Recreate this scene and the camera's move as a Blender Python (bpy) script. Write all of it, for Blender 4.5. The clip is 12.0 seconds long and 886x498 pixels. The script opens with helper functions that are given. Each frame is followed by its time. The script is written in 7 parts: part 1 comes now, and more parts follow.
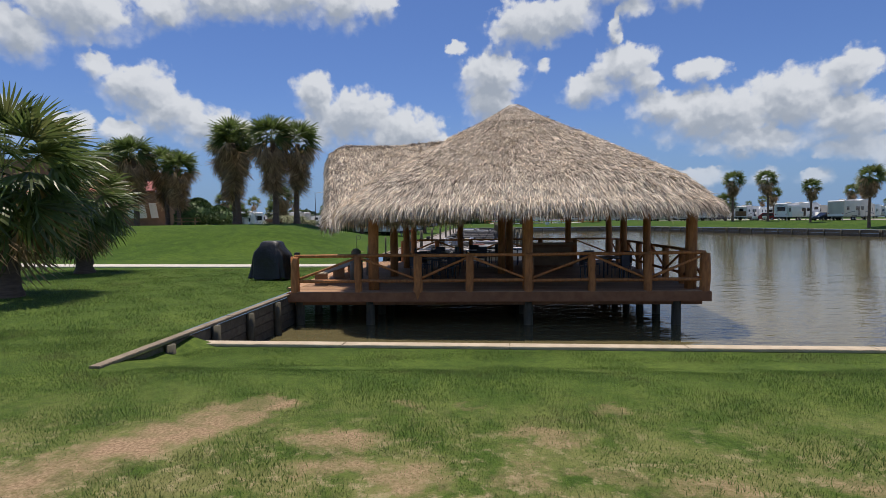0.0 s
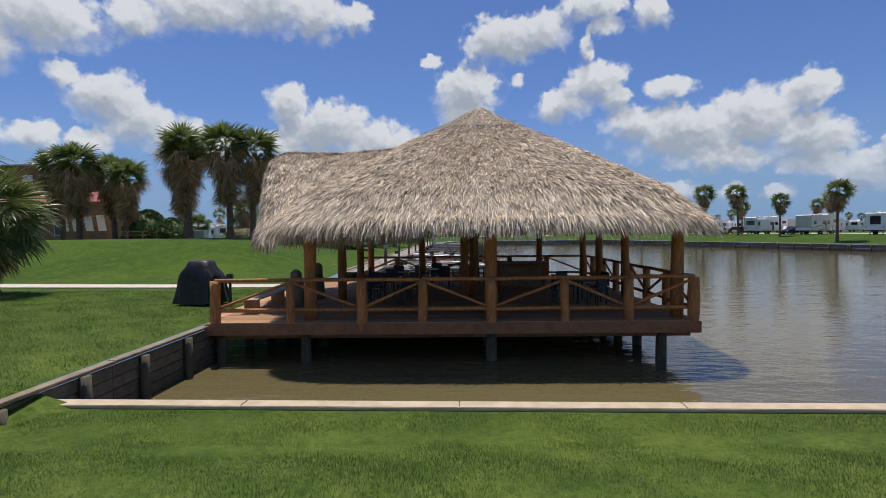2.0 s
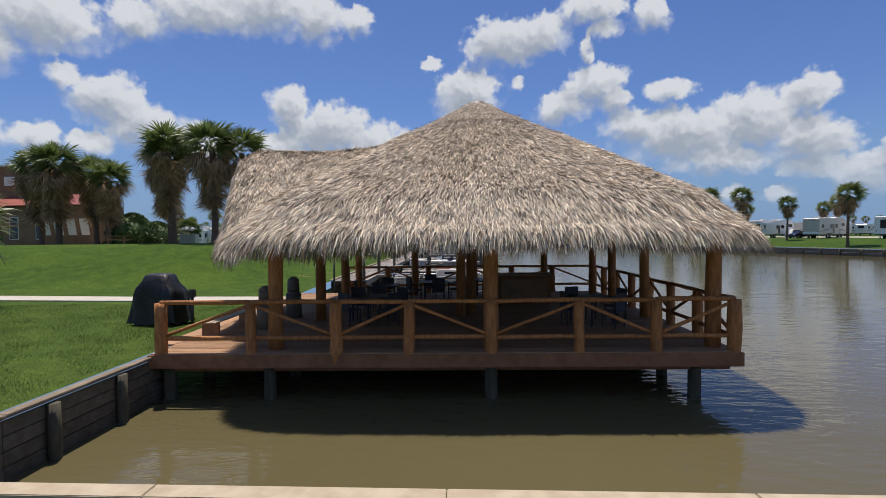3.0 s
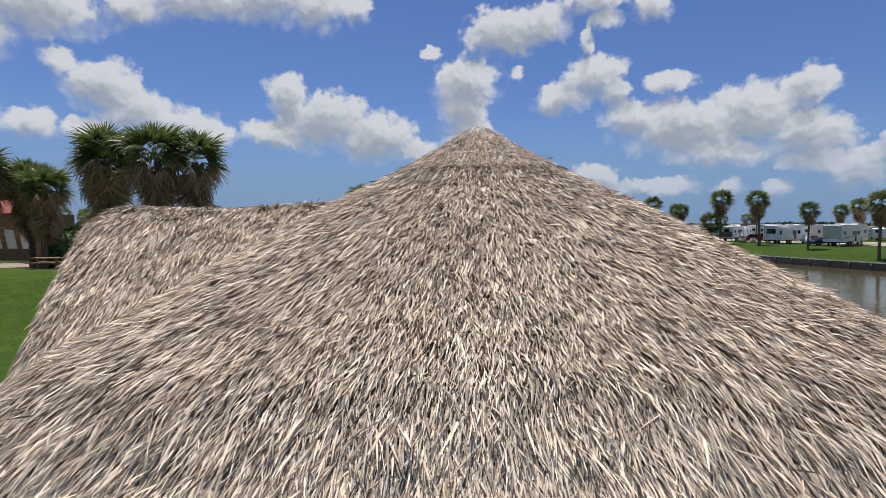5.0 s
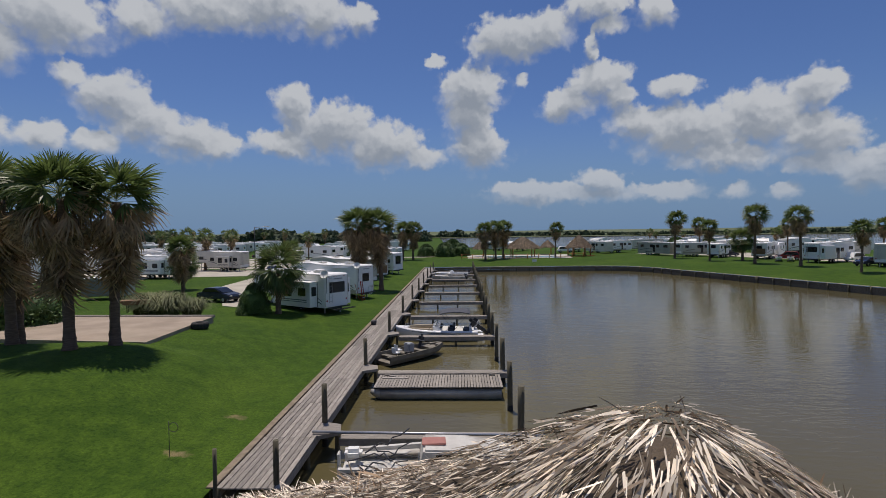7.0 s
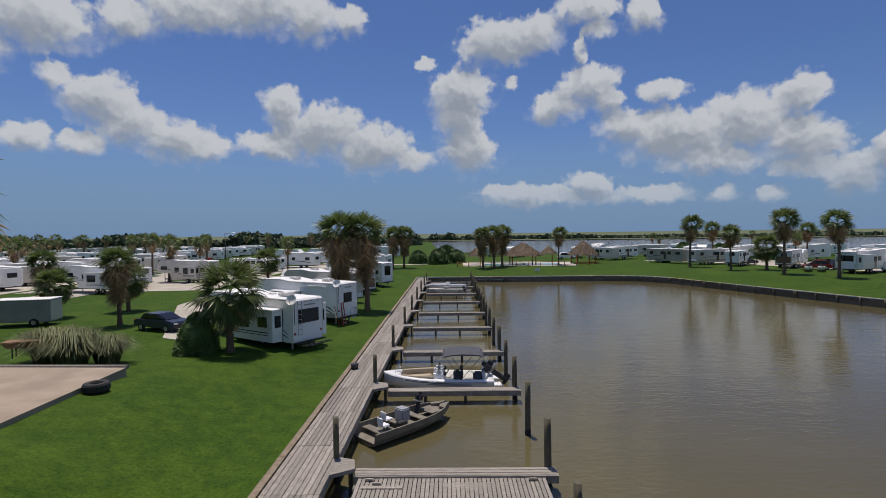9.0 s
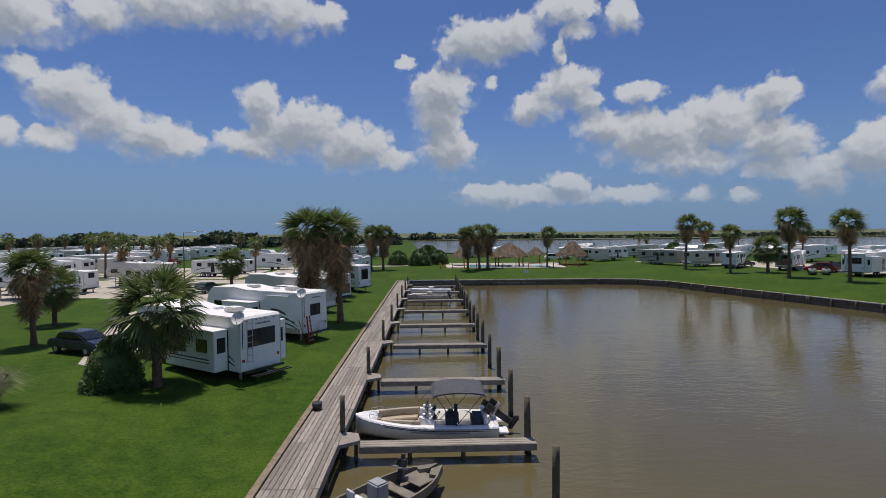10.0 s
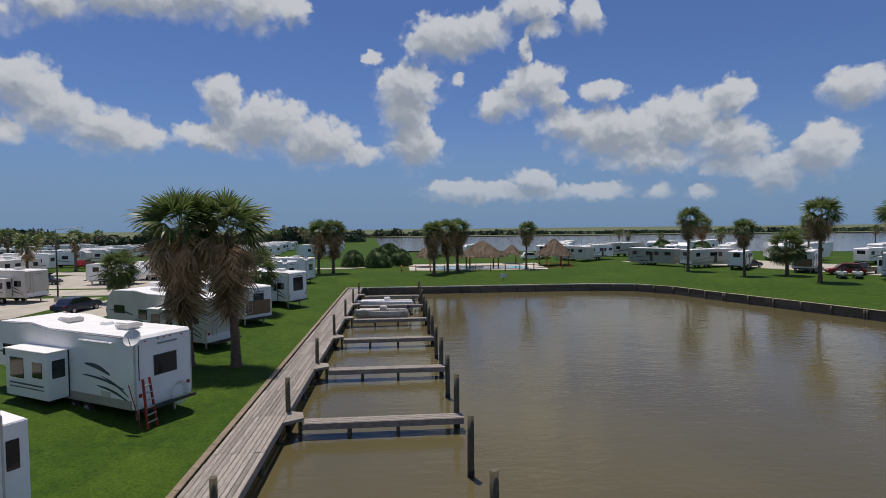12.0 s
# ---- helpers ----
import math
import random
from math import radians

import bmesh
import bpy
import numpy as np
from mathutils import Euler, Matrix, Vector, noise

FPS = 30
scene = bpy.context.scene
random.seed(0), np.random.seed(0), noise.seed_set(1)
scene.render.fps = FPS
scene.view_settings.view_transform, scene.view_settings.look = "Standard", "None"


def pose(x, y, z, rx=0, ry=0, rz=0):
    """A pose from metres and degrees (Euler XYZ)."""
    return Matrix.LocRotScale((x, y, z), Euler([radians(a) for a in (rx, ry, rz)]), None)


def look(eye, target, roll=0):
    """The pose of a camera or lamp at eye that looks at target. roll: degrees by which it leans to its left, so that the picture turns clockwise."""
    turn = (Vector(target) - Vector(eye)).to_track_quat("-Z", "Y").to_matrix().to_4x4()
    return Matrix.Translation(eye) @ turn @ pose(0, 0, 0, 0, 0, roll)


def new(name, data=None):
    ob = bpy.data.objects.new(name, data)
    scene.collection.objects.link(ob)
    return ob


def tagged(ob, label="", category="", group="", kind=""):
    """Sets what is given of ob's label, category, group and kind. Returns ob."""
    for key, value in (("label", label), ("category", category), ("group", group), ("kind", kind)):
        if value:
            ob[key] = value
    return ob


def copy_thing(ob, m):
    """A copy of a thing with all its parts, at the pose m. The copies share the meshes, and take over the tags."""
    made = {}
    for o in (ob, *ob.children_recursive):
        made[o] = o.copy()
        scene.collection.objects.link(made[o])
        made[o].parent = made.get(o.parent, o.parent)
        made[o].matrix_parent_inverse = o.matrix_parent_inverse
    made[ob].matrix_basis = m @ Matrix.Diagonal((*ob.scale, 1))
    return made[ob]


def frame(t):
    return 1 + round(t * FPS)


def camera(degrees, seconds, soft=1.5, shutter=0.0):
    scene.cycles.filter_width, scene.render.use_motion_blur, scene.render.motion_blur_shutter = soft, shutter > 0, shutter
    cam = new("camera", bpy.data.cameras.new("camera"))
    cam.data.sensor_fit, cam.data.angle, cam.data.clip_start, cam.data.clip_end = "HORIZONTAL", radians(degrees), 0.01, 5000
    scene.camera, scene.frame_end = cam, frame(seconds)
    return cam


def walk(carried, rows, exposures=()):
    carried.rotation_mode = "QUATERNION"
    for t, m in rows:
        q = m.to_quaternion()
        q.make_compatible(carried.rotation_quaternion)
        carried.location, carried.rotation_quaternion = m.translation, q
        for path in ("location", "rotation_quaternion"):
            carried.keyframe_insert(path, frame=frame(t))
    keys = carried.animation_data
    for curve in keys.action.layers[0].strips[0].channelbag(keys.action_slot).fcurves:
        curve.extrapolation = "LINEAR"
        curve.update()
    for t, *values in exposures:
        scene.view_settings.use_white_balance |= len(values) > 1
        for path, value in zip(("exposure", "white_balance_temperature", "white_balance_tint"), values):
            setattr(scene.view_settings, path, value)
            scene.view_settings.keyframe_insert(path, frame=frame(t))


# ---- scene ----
# ---------------------------------------------------------------- camera
PATH = [
    (0.0, -0.40, -22.63, 2.35, 4.18, -3.24, 0.83),
    (0.5, -0.27, -22.23, 2.40, 2.89, -2.95, 0.66),
    (1.0, -0.15, -21.77, 2.43, 2.07, -2.56, 0.56),
    (1.5, -0.07, -21.14, 2.43, 1.51, -2.18, 0.63),
    (2.0, 0.13, -20.16, 2.49, 1.49, -1.94, 0.69),
    (2.5, 0.20, -19.17, 2.57, 1.53, -1.70, 0.65),
    (4.5, 0.57, -12.62, 4.20, 1.17, -1.99, 0.34),
    (5.0, 0.51, -11.10, 5.11, 1.25, -2.77, 0.10),
    (5.5, 0.28, -9.46, 5.88, 2.09, -1.72, 0.20),
    (6.0, 0.47, -6.05, 6.74, 1.99, -2.86, 0.32),
    (6.5, 0.60, -3.47, 7.29, 1.79, -2.90, 0.39),
    (7.0, 0.39, -1.99, 7.57, 1.96, -1.96, 0.74),
    (9.0, -0.80, 8.49, 8.28, 0.86, -1.72, 0.70),
    (9.5, -1.15, 12.17, 8.28, -0.25, -1.77, 0.46),
    (10.0, -1.34, 15.72, 8.36, -1.32, -1.82, 0.56),
    (10.5, -1.40, 19.58, 8.35, -2.05, -1.73, 0.44),
    (11.0, -1.04, 23.57, 8.34, -2.68, -1.76, 0.53),
    (11.5, -0.48, 28.17, 8.27, -3.83, -1.96, 0.74),
    (12.0, 0.02, 32.42, 8.34, -4.86, -2.26, 0.61),
]
cam = camera(80.0, 12.0, 0.4)
walk(cam, [(t, pose(x, y, z, 90 + pitch, roll, yaw)) for t, x, y, z, yaw, pitch, roll in PATH],
     [(0.0, 0.06), (4.0, 0.04), (4.6, 0.0), (5.5, -0.15), (6.0, -0.3), (6.5, -0.3), (7.2, -0.42), (9.0, -0.3), (12.0, -0.28)])

# ---------------------------------------------------------------- world, sun, exposure
SUN_ELEV, SUN_AZ = radians(76), radians(-22)      # azimuth from +y towards +x
sun = new("sun", bpy.data.lights.new("sun", "SUN"))
sun.data.energy, sun.data.angle, sun.data.color = 4.5, radians(0.6), (1.0, 0.895, 0.80)
sun.matrix_world = look((0, 0, 0), (-math.sin(SUN_AZ) * math.cos(SUN_ELEV), -math.cos(SUN_AZ) * math.cos(SUN_ELEV), -math.sin(SUN_ELEV)))


def link(tree, a, b):
    tree.links.new(a, b)
    return b


def nd(tree, kind, **sets):
    n = tree.nodes.new(kind)
    for k, v in sets.items():
        if k == "op":
            n.operation = v
        elif k == "blend":
            n.blend_type = v
        elif k == "clamp":
            n.use_clamp = v
    return n


def mth(tree, op, a, b=None, c=None, clamp=False):
    n = nd(tree, "ShaderNodeMath", op=op, clamp=clamp)
    for i, v in enumerate((a, b, c)):
        if v is None:
            continue
        if isinstance(v, (int, float)):
            n.inputs[i].default_value = v
        else:
            tree.links.new(v, n.inputs[i])
    return n.outputs[0]


def vmt(tree, op, a, b=None, scale=None):
    n = nd(tree, "ShaderNodeVectorMath", op=op)
    for i, v in enumerate((a, b)):
        if v is None:
            continue
        if isinstance(v, (tuple, list)):
            n.inputs[i].default_value = v
        else:
            tree.links.new(v, n.inputs[i])
    if scale is not None:
        n.inputs["Scale"].default_value = scale
    return n


def mixc(tree, fac, a, b, blend="MIX"):
    n = nd(tree, "ShaderNodeMix")
    n.data_type, n.blend_type = "RGBA", blend
    for i, v in ((0, fac), (6, a), (7, b)):
        if isinstance(v, (int, float)):
            n.inputs[i].default_value = v
        elif isinstance(v, (tuple, list)):
            n.inputs[i].default_value = (*v[:3], 1)
        else:
            tree.links.new(v, n.inputs[i])
    return n.outputs[2]


def noise_tex(tree, vec, scale, detail=3.0, rough=0.55):
    n = nd(tree, "ShaderNodeTexNoise")
    n.inputs["Scale"].default_value, n.inputs["Detail"].default_value, n.inputs["Roughness"].default_value = scale, detail, rough
    if vec is not None:
        tree.links.new(vec, n.inputs["Vector"])
    return n


def ramp(tree, fac, lo, hi):
    n = nd(tree, "ShaderNodeMapRange")
    n.interpolation_type = "SMOOTHSTEP"
    n.inputs[1].default_value, n.inputs[2].default_value = lo, hi
    tree.links.new(fac, n.inputs[0])
    return n.outputs[0]


# cumulus clouds: azimuth, elevation, half width, half height in degrees
HIGH_CLOUDS = (
    (-38.4, 18.2, 5.9, 2.8), (-42.1, 15.7, 3.4, 2.3), (-31.1, 19.6, 2.9, 1.9), (-25.3, 21.1, 6.0, 2.5), (-19.4, 22.0, 5.8, 2.8), (-14.4, 21.7, 3.3, 2.6), (-10.3, 21.3, 2.3, 1.5), (5.3, 19.4, 4.9, 2.6),
    (8.8, 20.2, 3.7, 2.3), (2.9, 18.6, 2.2, 0.9), (14.6, 21.9, 4.1, 1.7), (15.7, 19.9, 2.1, 1.1), (20.2, 20.8, 2.1, 1.8), (-2.6, 17.4, 1.4, 0.9), (6.8, 15.7, 0.8, 0.9), (13.9, 18.4, 0.8, 1.8),
    (-36.9, 14.1, 1.8, 1.3), (-33.6, 12.4, 3.4, 2.6), (-31.2, 10.3, 3.5, 2.4), (-27.6, 9.4, 4.0, 2.4), (-24.9, 8.7, 2.8, 1.5), (-38.9, 8.8, 2.1, 1.5), (-35.2, 8.5, 2.5, 1.3), (-17.4, 12.9, 2.6, 2.7),
)
MIDDLE_CLOUDS = (
    (-13.8, 10.8, 5.7, 3.5), (-8.2, 9.2, 6.1, 2.8), (-4.2, 8.0, 2.9, 1.5), (-18.7, 9.3, 3.6, 1.5), (1.3, 14.8, 4.0, 2.8), (1.1, 12.2, 3.2, 3.2), (2.2, 9.0, 4.0, 2.7), (14.8, 14.9, 3.9, 2.2),
    (11.1, 13.0, 3.5, 1.9), (16.6, 13.3, 2.2, 1.6), (21.5, 13.5, 2.9, 1.4), (33.2, 11.9, 2.5, 2.3), (28.9, 10.0, 4.3, 3.1), (23.0, 9.6, 6.6, 2.9), (33.2, 8.0, 4.6, 2.7), (18.4, 10.5, 3.4, 2.0),
    (26.4, 6.8, 5.5, 1.6), (33.9, 5.5, 3.6, 1.2), (37.1, 4.7, 2.4, 2.1), (40.4, 6.6, 3.2, 2.8), (6.9, 4.2, 5.4, 1.2), (14.8, 5.1, 3.1, 1.6), (11.1, 3.6, 9.2, 1.1), (21.2, 3.9, 3.6, 1.0),
)
LOW_CLOUDS = (
    (26.9, 3.5, 1.7, 0.9), (30.9, 3.3, 1.6, 0.9), (-44.8, 8.9, 4.2, 2.3), (42.9, 11.7, 2.9, 2.2),
)
CLOUDS = HIGH_CLOUDS + MIDDLE_CLOUDS + LOW_CLOUDS


def make_world():
    world = bpy.data.worlds.new("sky")
    scene.world = world
    world.use_nodes = True
    t = world.node_tree
    t.nodes.clear()
    out, bg = nd(t, "ShaderNodeOutputWorld"), nd(t, "ShaderNodeBackground")
    sky = nd(t, "ShaderNodeTexSky")
    sky.sky_type, sky.sun_disc = "NISHITA", False
    sky.sun_elevation, sky.sun_rotation = SUN_ELEV, SUN_AZ
    sky.air_density, sky.dust_density, sky.ozone_density = 1.0, 0.6, 2.2
    tc = nd(t, "ShaderNodeTexCoord")
    sep = nd(t, "ShaderNodeSeparateXYZ")
    t.links.new(tc.outputs["Generated"], sep.inputs[0])
    az = mth(t, "MULTIPLY", mth(t, "ARCTAN2", sep.outputs[0], sep.outputs[1]), 57.2958)
    el = mth(t, "MULTIPLY", mth(t, "ARCSINE", sep.outputs[2]), 57.2958)
    comb = nd(t, "ShaderNodeCombineXYZ")
    t.links.new(az, comb.inputs[0]), t.links.new(el, comb.inputs[1])
    flat = comb.outputs[0]
    warp1 = noise_tex(t, flat, 0.30, 3.0, 0.55)
    w1 = vmt(t, "SCALE", vmt(t, "SUBTRACT", warp1.outputs["Color"], (0.5, 0.5, 0.5)).outputs[0], scale=2.2).outputs[0]
    warp2 = noise_tex(t, flat, 1.5, 3.0, 0.5)
    w2 = vmt(t, "SCALE", vmt(t, "SUBTRACT", warp2.outputs["Color"], (0.5, 0.5, 0.5)).outputs[0], scale=0.8).outputs[0]
    p = vmt(t, "ADD", vmt(t, "ADD", flat, w1).outputs[0], w2).outputs[0]
    p = vmt(t, "MULTIPLY", p, (1, 1, 0)).outputs[0]

    def field(pos):
        best = None
        for a, e, ra, re in CLOUDS:
            d = vmt(t, "MULTIPLY", vmt(t, "SUBTRACT", pos, (a, e, 0)).outputs[0], (1 / ra, 1 / re, 0)).outputs[0]
            ln = vmt(t, "LENGTH", d).outputs["Value"]
            best = ln if best is None else mth(t, "SMOOTH_MIN", best, ln, 0.25)
        return mth(t, "SUBTRACT", 0.95, best)

    def billow(pos, scale):
        v = nd(t, "ShaderNodeTexVoronoi")
        v.feature = "SMOOTH_F1"
        v.inputs["Scale"].default_value, v.inputs["Smoothness"].default_value = scale, 0.5
        t.links.new(pos, v.inputs["Vector"])
        return mth(t, "SUBTRACT", 0.5, v.outputs["Distance"])

    def puffs(pos):
        return mth(t, "ADD", mth(t, "MULTIPLY", billow(pos, 0.42), 0.4), mth(t, "MULTIPLY", billow(pos, 1.1), 0.28))

    d1 = field(p)
    d2 = field(vmt(t, "ADD", p, (0.4, 1.5, 0)).outputs[0])
    d0 = field(vmt(t, "ADD", p, (0.0, -1.2, 0)).outputs[0])
    lump, lump_up = puffs(p), puffs(vmt(t, "ADD", p, (0.15, 0.45, 0)).outputs[0])
    # scattered clouds all round, outside the named ones
    far = noise_tex(t, flat, 0.055, 5.0, 0.55)
    out_of = ramp(t, mth(t, "ABSOLUTE", az), 50, 62)
    d3 = mth(t, "MULTIPLY", mth(t, "MULTIPLY", ramp(t, far.outputs["Fac"], 0.52, 0.66), out_of), ramp(t, el, 2, 12))
    fine = mth(t, "MULTIPLY", mth(t, "SUBTRACT", noise_tex(t, flat, 0.8, 6.0, 0.58).outputs["Fac"], 0.5), 0.6)
    edge = mth(t, "ADD", mth(t, "ADD", d1, lump), fine)
    # crisp where the cloud swells upwards, ragged and thin towards its base
    crisp = ramp(t, edge, -0.04, 0.30)
    soft = ramp(t, edge, -0.25, 0.62)
    base = ramp(t, mth(t, "SUBTRACT", d2, d0), -0.15, 0.35)
    dens = mth(t, "ADD", mth(t, "MULTIPLY", soft, base), mth(t, "MULTIPLY", crisp, mth(t, "SUBTRACT", 1.0, base)))
    dens = mth(t, "MAXIMUM", dens, d3)
    low = ramp(t, el, 0.5, 9.0)
    dens = mth(t, "MULTIPLY", dens, mth(t, "MULTIPLY_ADD", low, 0.42, 0.54))
    relief = mth(t, "MULTIPLY", mth(t, "SUBTRACT", lump_up, lump), 1.1)
    shade = ramp(t, mth(t, "ADD", mth(t, "ADD", d2, relief), mth(t, "MULTIPLY", fine, 0.8)), -0.1, 0.8)
    cloud = mixc(t, shade, (0.655, 0.675, 0.71), (0.335, 0.375, 0.44))
    blue = mixc(t, 1.0, sky.outputs[0], (0.08, 0.08, 0.08), "MULTIPLY")
    blue = mixc(t, 1.0, blue, (0.66, 0.82, 1.21), "MULTIPLY")
    hazy = mth(t, "SUBTRACT", 1.0, ramp(t, el, -1.0, 13.0))
    blue = mixc(t, mth(t, "MULTIPLY", hazy, 0.9), blue, (0.19, 0.315, 0.52))
    t.links.new(mixc(t, dens, blue, cloud), bg.inputs["Color"])
    bg.inputs["Strength"].default_value = 1.0
    t.links.new(bg.outputs[0], out.inputs[0])


make_world()


# ---------------------------------------------------------------- materials
def surf(name, dark, light, scale=6.0, fine=60.0, rough=0.7, metal=0.0, bump=0.15, bump_scale=None, random=0.0, island=0.0, stretch=None,
         spec=0.5, third=None, streak=None, coords="Object", dist=0.02, thin_share=0.0):
    """A surface of two colours, mixed by coarse and fine noise, with relief and small differences from piece to piece."""
    m = bpy.data.materials.new(name)
    m.use_nodes = True
    t = m.node_tree
    bsdf = t.nodes["Principled BSDF"]
    tc = nd(t, "ShaderNodeTexCoord")
    vec = tc.outputs[coords]
    if coords == "Object" and random:
        info = nd(t, "ShaderNodeObjectInfo")
        sc = nd(t, "ShaderNodeCombineXYZ")
        for i in range(3):
            t.links.new(mth(t, "MULTIPLY", info.outputs["Random"], 37.0 + 11 * i), sc.inputs[i])
        vec = vmt(t, "ADD", vec, sc.outputs[0]).outputs[0]
    if stretch:
        vec = vmt(t, "MULTIPLY", vec, stretch).outputs[0]
    n1, n2 = noise_tex(t, vec, scale, 4.0), noise_tex(t, vec, fine, 5.0, 0.65)
    fac = mth(t, "ADD", mth(t, "MULTIPLY", ramp(t, n1.outputs["Fac"], 0.3, 0.7), 0.6), mth(t, "MULTIPLY", n2.outputs["Fac"], 0.45), clamp=True)
    col = mixc(t, fac, dark, light)
    if third:
        n3 = noise_tex(t, vec, scale * 0.37, 5.0, 0.6)
        col = mixc(t, ramp(t, n3.outputs["Fac"], 0.52, 0.68), col, third)
    gain = None
    if random:
        info = nd(t, "ShaderNodeObjectInfo")
        gain = mth(t, "MULTIPLY_ADD", info.outputs["Random"], 2 * random, 1 - random)
    if island:
        geo = nd(t, "ShaderNodeNewGeometry")
        g2 = mth(t, "MULTIPLY_ADD", geo.outputs["Random Per Island"], 2 * island, 1 - island)
        gain = g2 if gain is None else mth(t, "MULTIPLY", gain, g2)
    if gain is not None:
        cc = nd(t, "ShaderNodeCombineXYZ")
        for i in range(3):
            t.links.new(gain, cc.inputs[i])
        col = mixc(t, 1.0, col, cc.outputs[0], "MULTIPLY")
    t.links.new(col, bsdf.inputs["Base Color"])
    bsdf.inputs["Metallic"].default_value = metal
    bsdf.inputs["Specular IOR Level"].default_value = spec
    t.links.new(mth(t, "MULTIPLY_ADD", n2.outputs["Fac"], 0.25, rough - 0.12, clamp=True), bsdf.inputs["Roughness"])
    if bump:
        b = nd(t, "ShaderNodeBump")
        b.inputs["Strength"].default_value, b.inputs["Distance"].default_value = bump, dist
        bn = n2 if bump_scale is None else noise_tex(t, vec, bump_scale, 5.0, 0.6)
        t.links.new(bn.outputs["Fac"], b.inputs["Height"])
        t.links.new(b.outputs[0], bsdf.inputs["Normal"])
    if thin_share:                                  # light that shines through thin leaves
        thin, mix = nd(t, "ShaderNodeBsdfTranslucent"), nd(t, "ShaderNodeMixShader")
        t.links.new(col, thin.inputs["Color"])
        mix.inputs[0].default_value = thin_share
        t.links.new(bsdf.outputs[0], mix.inputs[1]), t.links.new(thin.outputs[0], mix.inputs[2])
        t.links.new(mix.outputs[0], t.nodes["Material Output"].inputs["Surface"])
    return m


def glassy(name, color, rough=0.08):
    m = bpy.data.materials.new(name)
    m.use_nodes = True
    b = m.node_tree.nodes["Principled BSDF"]
    b.inputs["Base Color"].default_value, b.inputs["Roughness"].default_value = (*color, 1), rough
    b.inputs["Specular IOR Level"].default_value = 0.6
    return m


